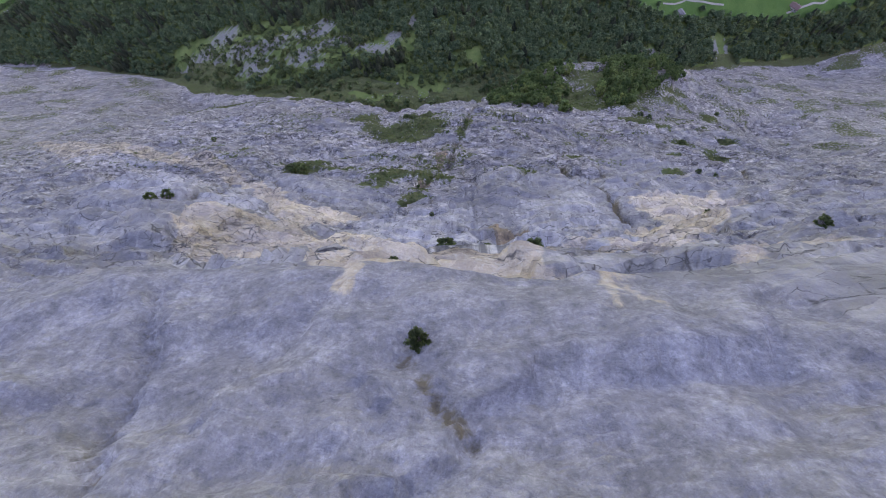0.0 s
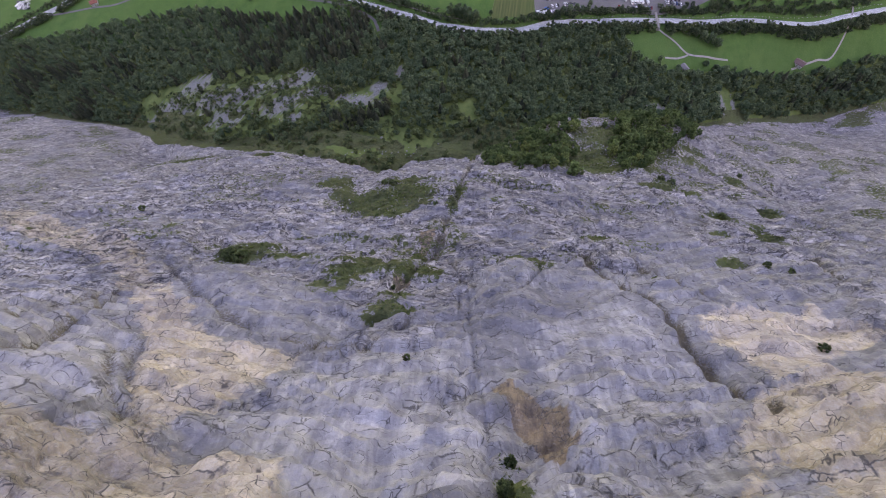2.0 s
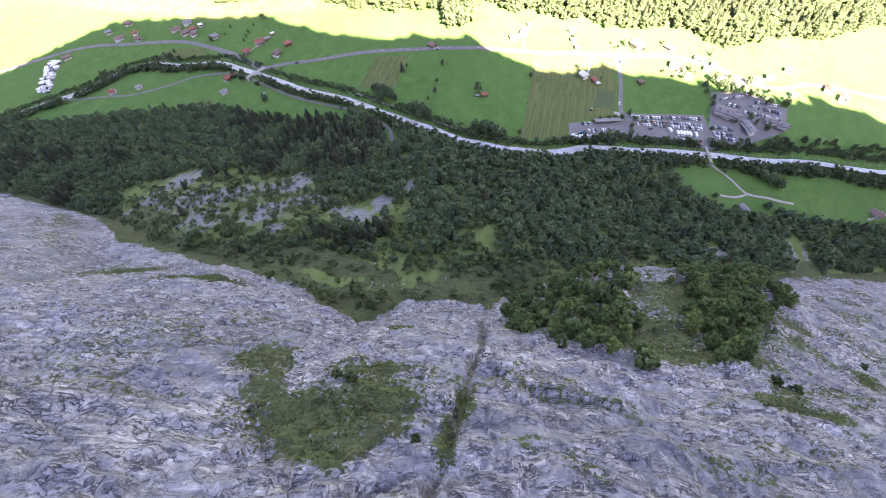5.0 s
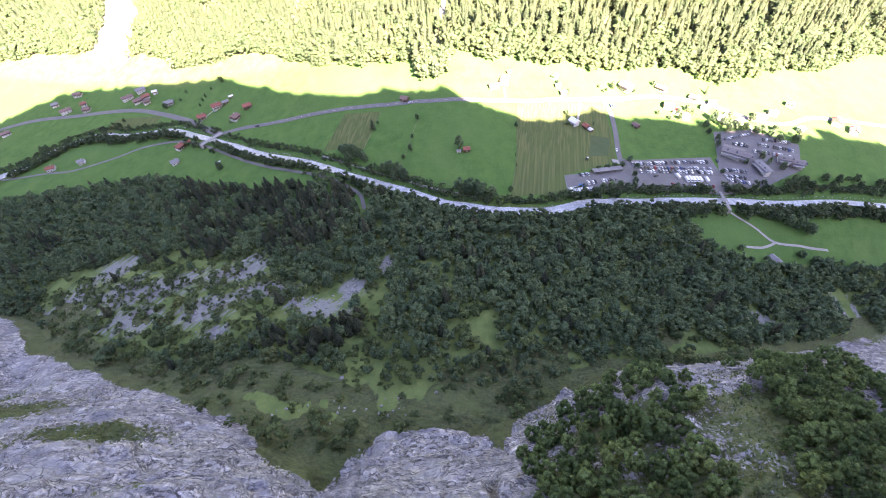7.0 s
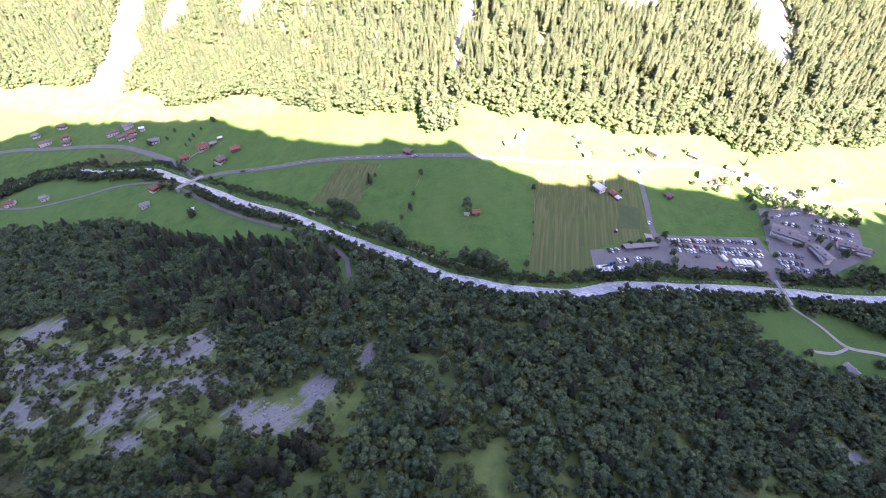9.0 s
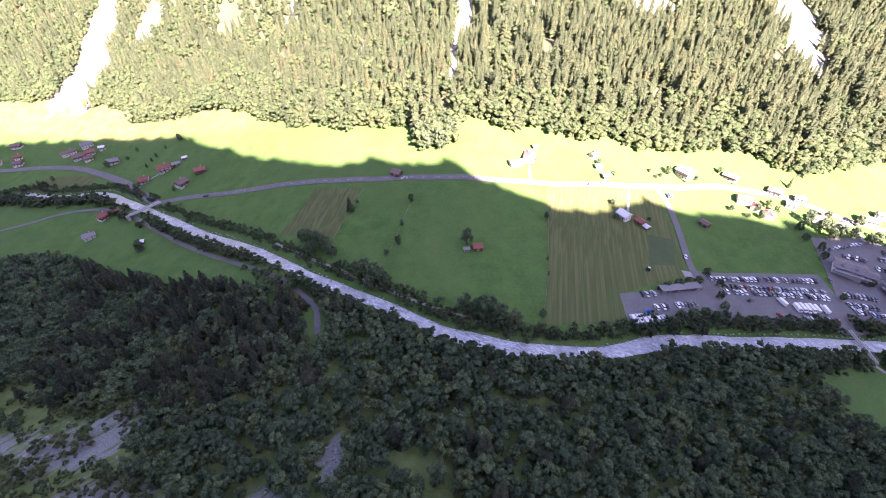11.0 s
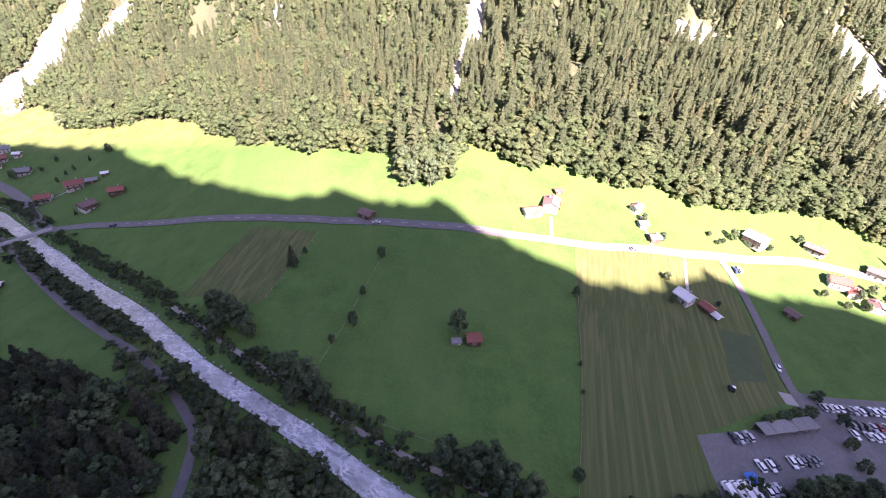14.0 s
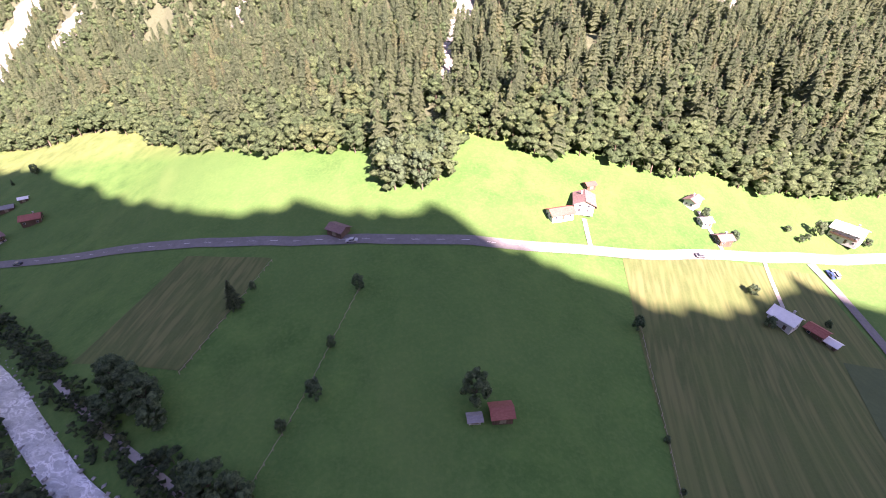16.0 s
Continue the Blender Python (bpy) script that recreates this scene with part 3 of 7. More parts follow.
STRIPED = [[(52.5, 4.45), (65.5, 4.3), (64, 3.9), (60, 3.59), (53, 3.47), (51, 3.38)], [(55, 2.43), (62, 2.43), (71.5, 2.52), (71, 2.33), (62, 2.34), (56, 2.36)]]
WASHED = [[(17, 4.5), (19, 4.82), (21, 4.78), (19, 4.62)], [(66, 4.3), (74, 4.65), (74, 4.01), (72, 3.77), (67, 3.75)], [(56.6, 1.62), (56, 2.5), (58.3, 2.2), (58.4, 1.83)], [(53.5, 1.5), (54.6, 1.5), (53.8, 1.2), (53.0, 1.2)], [(71, 1.5), (72, 1.5), (71.5, 1.1), (70.6, 1.1)]]
RUSTED = [[(64.4, 5.34), (69, 5.36), (78, 5.12), (78, 4.78), (72, 4.55), (72, 5.02), (68, 5.18)], [(37, 6.55), (43, 6.61), (43, 6.38), (39, 6.4)], [(67.4, 2.45), (71, 2.55), (69.5, 2.28), (68.4, 2.28)], [(44.7, 7.48), (51.5, 7.47), (47.5, 7.15), (43.6, 6.84)]]
TURF_BEDS = [[(-4, 8.36), (6, 8.62), (17, 8.3), (29, 8.42), (53, 8.36), (50, 8.09), (35, 7.58), (17, 7.85)], [(16, 6.32), (21, 6.63), (27, 6.93), (49, 6.76), (51, 6.63), (44, 6.58), (28, 6.5), (23, 6.29)], [(35, 5.98), (37, 6.2), (40, 6.4), (43, 6.29), (43, 5.99)], [(-29, 7.06), (-14, 7.13), (14, 6.85), (13, 6.78), (-8, 6.9), (-22, 6.83)]]
# metres down the wall at each knot
DOWN = [0, 119, 134, 183, 191, 222, 272, 310, 348, 388, 488, 510, 560]


def outlined(x, down, shapes, soft):
    """How deep points lie in any of the outlines: 1 well inside, 0.5 on the edge, 0 outside."""
    most = np.zeros(x.shape)
    for shape in shapes:
        q = np.array([(a, np.interp(b, range(len(DOWN)), DOWN)) for a, b in shape])
        r = np.roll(q, -1, axis=0)
        inside = np.zeros(x.shape, bool)
        for (ax, ay), (bx, by) in zip(q, r):
            if ay != by:
                inside ^= ((ay > down) != (by > down)) & (x < (bx - ax) * (down - ay) / (by - ay) + ax)
        off = from_line(x, down, np.concatenate([q, q[:1]]))
        most = np.maximum(most, np.clip(0.5 + np.where(inside, off, -off) / (2 * soft), 0, 1))
    return most


SMOOTH = [(-16, 5.27, 11, 0.9), (44, 4.95, 9, 0.26), (89, 5.52, 15, 0.28), (130, 5.6, 17, 0.41), (5, 5.73, 16, 0.3), (91, 6.25, 12, 0.28), (139, 6.81, 12, 0.38), (136, 6.2, 9, 0.24), (8, 6.2, 13, 0.2), (-2, 5.92, 8, 0.11)]
# the brink: past this line (x, y) the rock gives way to turf
BRINK = [(-700, 440), (-480, 385), (-413, 362), (-296, 326), (-244, 292), (-174, 262), (-118, 239), (-67, 223), (-36, 212), (-24, 198), (-3, 187), (4, 185), (10, 195), (23, 206), (42, 210), (66, 203), (72, 196), (82, 214), (107, 232), (118, 228), (155, 246), (203, 258), (245, 264), (320, 292), (440, 320), (760, 420)]


# clefts, gullies and corners of the rock: line of (x, y), half width, depth, how earthy it is
CLEFTS = [([(104, 78), (109, 56), (113, 49), (113, 39), (113, 32), (115, 26)], 1.5, 3.2, 1.0), ([(120, 78), (124, 60), (130, 50)], 0.7, 1.5, 0.7), ([(-28, 40), (-31, 45), (-34, 51), (-34, 57)], 1.2, 2.4, 0.8),
          ([(-9, 40), (2, 30), (12, 23)], 0.7, 2.0, 0.6), ([(67, 182), (67, 157), (57, 107), (51, 84), (40, 63)], 1.7, 2.6, 0.7), ([(65, 84), (63, 64), (61.7, 49), (62.4, 38), (63, 31), (63.6, 24), (63.5, 18), (64, 15)], 0.35, 0.8, 0.35),
          ([(-4, 53), (10, 47), (24, 42), (37, 41.5), (46, 49)], 0.9, 2.2, 0.6), ([(194, 77), (177, 60)], 1.2, 2.4, 0.9), ([(72.6, -1.7), (70, 0.3), (71.5, 6)], 0.8, 2.4, 0.7), ([(53, -3), (53.3, -3.7), (54.6, -4.6)], 0.3, 1.0, 0.6),
          ([(14, 6), (27, 2), (32, 0.4)], 0.4, 1.2, 0.7), ([(32, 2.5), (38, 0)], 0.3, 1.0, 0.6), ([(-60, 235), (-150, 262)], 2.0, 2.0, 0.5), ([(39.5, -9), (40.6, -10.7), (42.3, -12.3), (43.3, -15), (43, -15.6), (45.7, -17.7), (46.5, -21)], 0.34, 0.8, 0.42), ([(57.2, -12.6), (58, -13.5), (59.4, -14.8), (61.1, -16)], 0.32, 0.6, 0.9)]
CLEFTS += [([(-16, 29), (-15, 35), (-23, 44), (-30, 54)], 0.8, 2.4, 0.7), ([(-7, 42), (3, 31), (14, 22.6)], 0.6, 1.8, 0.5), ([(23, 40), (31, 48), (37, 53)], 0.8, 2.2, 0.8), ([(18, 7.4), (35, 4.4), (39, 3.3)], 0.5, 1.4, 0.6), ([(38.6, 13), (36.5, 7.5)], 0.4, 1.2, 0.5),
           ([(-19, 167), (32, 138), (51, 127)], 0.8, 1.6, 0.6), ([(75, 120), (107, 116), (143, 125)], 0.6, 1.5, 0.6), ([(96, 74), (115, 81), (116, 72), (110, 59)], 0.5, 1.3, 0.6), ([(76, 57), (89, 70), (111, 73)], 0.45, 1.4, 0.6), ([(55, 80), (60, 67), (59, 51)], 0.4, 1.2, 0.6),
           ([(-62, 118), (-12, 98), (15, 96)], 0.6, 1.6, 0.5), ([(4, 118), (30, 95), (49, 104)], 0.5, 1.4, 0.5), ([(66, 87), (83, 92), (101, 89)], 0.45, 1.3, 0.6), ([(159, 154), (160, 115), (172, 104)], 0.9, 2.0, 0.6), ([(-41, 76), (-20, 62), (-5, 54)], 0.7, 1.8, 0.6), ([(49, 1.2), (55, 0.1), (59, 0), (66, -0.5)], 0.5, 1.4, 0.6), ([(74.6, 5.8), (66.4, 1.0), (68.4, 0.2)], 0.6, 2.0, 0.8)]


# ribs and bays of the wall: (x, knot, half width, half height, how far it stands out)
FORMS = [(-30, 5.0, 20, 0.5, 6.0), (-7, 3.7, 8, 0.5, 3.0), (10, 4.65, 10, 0.35, 3.0), (66, 4.75, 5, 0.35, -5.0), (48, 4.6, 6, 0.4, -4.0), (73, 3.4, 6, 0.35, -4.0), (80, 3.3, 5, 0.3, -1.0), (78, 4.9, 4, 0.2, 2.5),
         (126, 2.75, 14, 0.5, 4.0), (135, 4.5, 12, 0.4, 5.0), (88, 2.4, 8, 0.15, -3.0), (102, 2.46, 6, 0.15, -1.6), (152, 5.45, 12, 0.3, -3.5)]
FORMS += [(32, 5.82, 9, 0.2, -3.5), (38, 6.43, 7, 0.25, 3.5), (-10, 7.42, 10, 0.4, 3.5), (-55, 7.2, 25, 0.45, 4.5), (75, 6.1, 9, 0.3, 2.5), (240, 9.3, 30, 0.5, -8.0), (304, 8.6, 40, 0.6, -10.0), (-211, 9.8, 35, 0.6, -14.0)]


def plates(x, y, z, size, seed):
    """Slabs with sharp edges: the random height, -1 to 1, of the uneven cell in which each point lies."""
    u, v, w = x / size[0], y / size[1], z / size[2]
    i, j, k = (np.floor(a).astype(np.int64) for a in (u, v, w))
    best, out = np.full(np.shape(u), 1e9), np.zeros(np.shape(u))
    for a in (-1, 0, 1):
        for b in (-1, 0, 1):
            for c in (-1, 0, 1):
                p, q, r = i + a, j + b, k + c
                d = (p + lattice(p, q, r, seed) - u) ** 2 + (q + lattice(p, q, r, seed + 1) - v) ** 2 + (r + lattice(p, q, r, seed + 2) - w) ** 2
                out = np.where(d < best, 2 * lattice(p, q, r, seed + 3) - 1, out)
                best = np.minimum(best, d)
    return out


def spread(stops, steps):
    """Numbers that run through the stops with so many steps between each two."""
    return np.concatenate([np.linspace(a, b, n, endpoint=False) for a, b, n in zip(stops, stops[1:], steps)] + [[stops[-1]]])


def loft(xs, ss):
    """The bare surface over the lines x and knot numbers s, with the way out of it."""
    sec = section_at(xs)
    y = np.stack([ease_knots(sec[:, :, 0], np.full(len(xs), s)) for s in ss])
    z = np.stack([ease_knots(sec[:, :, 1], np.full(len(xs), s)) for s in ss])
    x = np.broadcast_to(xs, y.shape).copy()
    p = np.stack([x, y, z], -1)
    d_s, d_x = np.gradient(p, axis=0), np.gradient(p, axis=1)
    n = np.cross(d_x, d_s)
    return p, n / np.linalg.norm(n, axis=-1, keepdims=True)


def build_cliff():
    xs = spread([-700, -450, -250, -120, -30, 130, 230, 340, 480, 760], [10, 22, 40, 70, 260, 100, 70, 40, 30])
    ss = spread([0, 0.6, 0.85, 1, 2, 3, 4, 5, 6, 7, 8, 9, 10, 11, 11.6], [5, 14, 22, 26, 70, 26, 46, 56, 44, 40, 40, 46, 34, 10])
    p, n = loft(xs, ss)
    x, y, z = p[..., 0], p[..., 1], p[..., 2]
    near = np.clip(1.4 - np.abs(x - 60) / 400, 0.5, 1)
    fade = np.clip((11.5 - ss) / 1.0, 0, 1)[:, None]
    slab = np.clip(1 - np.abs(ss - 1.4) / 1.1, 0, 1)[:, None]
    lift = 3.2 * fractal(x, y, z, 45, 4, 3) + 1.3 * (1 - 0.6 * slab) * fractal(x, y, z * 1.5, 11, 4, 9)
    bed = (z + 0.16 * x + 0.35 * y) / 5.2 + 1.1 * fractal(x, y, z, 60, 3, 21)
    step = bed - np.floor(bed)
    lift += (1 - 0.75 * slab) * (0.5 + 0.9 * value_noise(x / 25, y / 25, z / 25, 31)) * (1.5 * np.minimum(step / 0.78, (1 - step) / 0.22) - 0.7)
    bed2 = (z + 0.10 * x + 0.2 * y) / 1.45 + 1.3 * fractal(x, y, z, 22, 3, 41)
    step2 = bed2 - np.floor(bed2)
    lift += (1 - 0.8 * slab) * 0.75 * value_noise(x / 18, y / 18, z / 18, 51) * (np.minimum(step2 / 0.7, (1 - step2) / 0.3) - 0.4)
    groove = np.abs(fractal(x * 1.0, y, z * 0.35, 24, 3, 61))
    lift -= 1.6 * (1 - 0.85 * slab) * np.clip(0.10 - groove, 0, 1) / 0.10 * value_noise(x / 40, y / 40, z / 40, 71)
    lift += (0.22 + 0.2 * (1 - slab)) * fractal(x, y, z, 2.6, 3, 81)
    s2 = np.broadcast_to(ss[:, None], x.shape)
    smooth = np.clip(blobs(x, s2, SMOOTH) * 1.6, 0, 0.9)
    wx, wy, wz = (4.0 * fractal(x, y, z, 14, 3, k) for k in (131, 141, 151))
    calm = (1 - 0.9 * slab) * (1 - 0.7 * smooth)
    lift += calm * 1.3 * plates(x + wx, y + wy, z + wz, (30, 14, 13), 161) + calm * 0.5 * plates(x + 0.5 * wx, y + 0.5 * wy, z + 0.5 * wz, (11, 4.5, 4.0), 171)
    lift += calm * 0.18 * plates(x + 0.3 * wx, y + 0.3 * wy, z + 0.3 * wz, (4.5, 1.9, 1.6), 181)
    for cx, ck, a, b, far_out in FORMS:
        lift += far_out * np.exp(-(((x - cx) / a) ** 2) - ((s2 - ck) / b) ** 2) / near
    # the hollow under the rusty roof, the niche of the bush ledge, the rounded edge of the head slab
    for cx, ck, a, b, deep in ((72, 5.0, 5, 0.26, 4.0), (58, 2.8, 12, 0.22, 3.5), (52, 2.72, 3, 0.2, 2.0), (76, 4.9, 3, 0.2, 2.0), (38, 5.9, 6, 0.12, 1.5), (115, 5.2, 6, 0.1, 1.5)):
        lift -= deep * np.clip(2.6 * blobs(x, s2, [(cx, ck, a, b)]) - 1.0, 0, 1)
    # the slanting clefts in the slabs, and the gully below the notch
    dirt = np.zeros(x.shape)
    for line, wide, deep, dark in CLEFTS:
        off = from_line(x, y, np.array(line, float)) + 0.8 * wide * fractal(x, y, z, 5, 3, 91)
        lift -= deep * np.exp(-((off / wide) ** 2))
        dirt = np.maximum(dirt, dark * np.exp(-((off / (1.1 * wide)) ** 2)))
    p = p + n * (lift * near * fade)[..., None]
    down = np.interp(s2, range(len(DOWN)), DOWN) + 1.4 * fractal(x, y, z, 9, 3, 201)
    side = x + 1.4 * fractal(x, y, z, 9, 3, 211)
    marks = {"turf": np.maximum(np.maximum(blobs(x, y, TURF + TURF_SLABS + TURF_EAST), blobs(x, y, TURF_LIP)), 0.72 * outlined(side + 3.0 * fractal(x, y, z, 22, 3, 231), down + 3.0 * fractal(x, y, z, 22, 3, 241), TURF_BEDS, 3.5))}
    marks["rust"] = 0.95 * outlined(side, down, RUSTED, 0.9)
    marks["pale"] = np.maximum(outlined(side, down, STRIPED, 0.7), 0.55 * outlined(side, down, WASHED, 1.0))
    marks["blue"] = outlined(side, down, BLUE_WEST + BLUE_MIDDLE + BLUE_EAST, 2.2)
    marks["stain"] = np.clip(0.74 * outlined(side, down, BUFF_CHANNEL + BUFF_WEST + BUFF_EAST, 2.5), 0, 1) * (1 - 0.55 * marks["blue"])
    marks["stain"] = np.maximum(marks["stain"], 0.8 * outlined(side, down, BUFF_SKIRT, 0.8))
    marks["dirt"] = dirt
    edge = np.interp(x, [-60, 0, 12, 40, 52, 63, 72, 82, 130], [2.6, 2.5, 2.35, 2.05, 1.6, 1.85, 1.55, 1.1, 1.0]) + 0.08 * fractal(x, 0 * x, 0 * x, 6, 3, 221)
    marks["slab"] = np.clip((edge - s2) / 0.04, 0, 1)
    past = y - np.interp(x, *zip(*BRINK)) + 1.6 * fractal(x, y, 0 * x, 9, 3, 111)
    marks["turf"] = marks["turf"] * (1 - 0.8 * np.clip((x - 85) / 20, 0, 1) * np.clip((s2 - 9.75) / 0.1, 0, 1))
    marks["turf"] = np.maximum(marks["turf"], np.clip(0.5 + 0.35 * past, 0, 1))
    marks["broken"] = np.clip(np.interp(y, [-60, -7, -4, 10, 20, 45, 60, 80], [0.0, 0.0, 0.5, 0.5, 0.4, 0.45, 0.85, 1.0]) - 0.8 * smooth, 0, 1)
    # herbs on the flatter treads of the lower slabs
    flat = np.clip((n[..., 2] - 0.45) * 2.2, 0, 1) * np.clip((y - 45) / 30, 0, 1)
    ledge = np.clip(fractal(x, y * 2.4, z, 26, 4, 101) - 0.02, 0, 1) * 1.7
    marks["turf"] = np.clip(np.maximum(marks["turf"], 0.66 * flat * np.clip(ledge * 2, 0, 1)), 0, 1)
    ob = sheet("cliff", p.reshape(-1, 3), len(xs), ROCK, {k: v.ravel() for k, v in marks.items()})
    return tagged(ob, "grey limestone wall with buff stains, ledges and turf", "cliff", kind="structure")


SCREE = [(-230, 335, 30, 12), (-265, 322, 24, 10), (-200, 318, 22, 9), (-90, 322, 26, 13), (-95, 292, 24, 9), (-58, 300, 22, 10), (-34, 284, 10, 6), (-20, 280, 16, 9), (-6, 296, 9, 9), (12, 317, 5, 9), (-80, 336, 6, 6), (-98, 322, 22, 12), (-140, 318, 24, 14), (-175, 318, 24, 16), (-95, 285, 22, 9), (-150, 292, 22, 12),
         (-166, 262, 9, 8), (-205, 350, 24, 14), (-80, 268, 10, 6), (252, 297, 12, 6), (332, 312, 4, 20), (345, 312, 3, 20), (-60, 300, 20, 10), (20, 208, 6, 4), (55, 214, 10, 3)]
OPEN_TURF = [(-235, 328, 62, 34), (66, 264, 12, 17), (190, 265, 32, 14), (243, 300, 6, 8), (10, 285, 6, 30), (6, 252, 9, 9), (20, 215, 55, 16), (-30, 228, 30, 12), (-110, 300, 60, 40), (-170, 310, 60, 45), (340, 312, 14, 26), (-60, 275, 30, 16)]
RIVER_LINE = [(-640, 430), (-560, 470), (-492, 508), (-440, 538), (-405, 566), (-362, 577), (-316, 566), (-262, 562), (-222, 541), (-189, 521), (-157, 502), (-115, 477), (-83, 459), (-51, 438), (-26, 422.5),
              (14, 402.5), (47, 383.8), (64, 378.5), (80, 375.5), (97, 375), (113, 376.5), (131, 379.5), (161, 388), (197, 392.5), (236, 396), (262, 399), (290, 402.5), (329, 404), (372, 409), (445, 414), (490, 424), (600, 450), (760, 490)]


def wander(line, gap=3.0):
    """Even points along a rounded line."""
    q = np.array(line, float)
    out = []
    for i in range(len(q) - 1):
        p0, p1, p2, p3 = q[max(i - 1, 0)], q[i], q[i + 1], q[min(i + 2, len(q) - 1)]
        for a in np.linspace(0, 1, max(2, int(np.hypot(*(p2 - p1)[:2]) / gap)), endpoint=False):
            out.append(0.5 * (2 * p1 + (p2 - p0) * a + (2 * p0 - 5 * p1 + 4 * p2 - p3) * a * a + (3 * p1 - p0 - 3 * p2 + p3) * a**3))
    return np.array(out + [q[-1]])


RIVER = wander(RIVER_LINE)
LANE = wander([(-460, 520), (-398, 520), (-358, 516), (-315, 526), (-288, 538), (-258, 539), (-228, 532), (-203, 518), (-166, 493), (-124, 467), (-86, 445), (-56, 429), (-37, 416), (-25, 406), (-17, 397), (-12, 380)], 6.0)


def roughness(x, y, s):
    """How far the ground stands over the bare section: humps on the scree and under the woods, none on the meadows."""
    wild = np.clip((14.0 - s) / 1.0, 0, 1) + np.clip((s - 17.0) / 0.6, 0, 1)
    return wild * (1.6 * fractal(x, y, 0 * x, 34, 4, 7) + 0.5 * fractal(x, y, 0 * x, 6, 3, 8))


def stand(x, y):
    """The height of the ground as it is built, at one place."""
    s, sec = knot_of(np.array([x]), np.array([y]))
    return float((ease_knots(sec[:, :, 1], s) + roughness(np.array([x]), np.array([y]), s))[0])


def stand_many(x, y):
    s, sec = knot_of(x, y)
    return ease_knots(sec[:, :, 1], s) + roughness(x, y, s)


def build_ground():
    xs = spread([-2600, -1200, -700, -450, -300, 360, 520, 760, 1300, 2700], [5, 12, 40, 50, 330, 60, 40, 12, 5])
    ss = spread([11, 12, 13, 14, 15, 16, 17, 18, 19, 20], [34, 32, 24, 20, 22, 26, 40, 40, 24])
    p, n = loft(xs, ss)
    x, y = p[..., 0], p[..., 1]
    s2 = np.broadcast_to(ss[:, None], x.shape)
    p[..., 2] += roughness(x, y, s2) * np.clip((s2 - 11) / 0.3, 0, 1) - 5 * np.clip((11.28 - s2) / 0.28, 0, 1)
    p[..., 2] -= 40 * np.clip((s2 - 19.0), 0, 1) * fractal(x, y, 0 * x, 400, 4, 5)
    bed = from_line(np.clip(x, -700, 800), y, RIVER[::4])
    p[..., 2] -= 1.1 * np.exp(-((bed / 7.0) ** 4))
    wild = np.clip((14.0 - s2) / 0.7, 0, 1) * (1 - meadow_south(x, y)) + np.clip((s2 - 17.0) / 0.4, 0, 1)
    litter_shade = np.clip((y - far_edge(x) - 3) / 8, 0, 1) * np.clip((s2 - 16.0) / 0.3, 0, 1)
    marks = {"scree": blobs(x, y, SCREE), "litter_shade": litter_shade, "wild": wild, "crag": blobs(x, y, CRAG)}
    ob = sheet("ground", p.reshape(-1, 3), len(xs), GROUND, {k: v.ravel() for k, v in marks.items()})
    return tagged(ob, "green meadows, scree and woodland floor of the valley", "ground", kind="structure")


CRAG = [(-430, 800, 34, 50), (-456, 888, 24, 50), (-439, 829, 24, 34), (-451, 949, 20, 40), (-364, 872, 24, 22), (-400, 760, 16, 24), (50, 640, 4, 40), (54, 690, 6, 40), (60, 740, 8, 50), (380, 690, 18, 40), (403, 755, 24, 50), (244, 737, 20, 18), (-147, 818, 5, 34), (-127, 715, 5, 24), (-92, 765, 4, 14), (-20, 720, 4, 16), (-40, 700, 3, 24)]


def far_edge(x):
    """The foot of the wood on the opposite slope."""
    return np.interp(x, [-720, -456, -350, -302, -300, -220, -150, -81, -30, -8, 20, 24, 50, 58, 92, 167, 248, 285, 317, 420, 760], [795, 763, 725, 695, 685, 663, 637, 589, 561, 567, 563, 535, 535, 569, 558, 558, 564, 560, 551, 575, 695])


def meadow_south(x, y):
    """1 on the meadows on the near side of the river, 0 in the wood."""
    edge = np.interp(x, [-460, -360, -320, -290, -250, -214, -124, -70, -24, 0], [486, 498, 508, 500, 480, 469, 432, 420, 401, 500])
    west = (x < -5) & (y > edge)
    edge = np.interp(x, [225, 245, 275, 300, 340, 380, 420, 470, 700], [400, 356, 347, 349, 357, 356, 361, 376, 430])
    east = (x > 225) & (y > edge)
    return (west | east).astype(float)


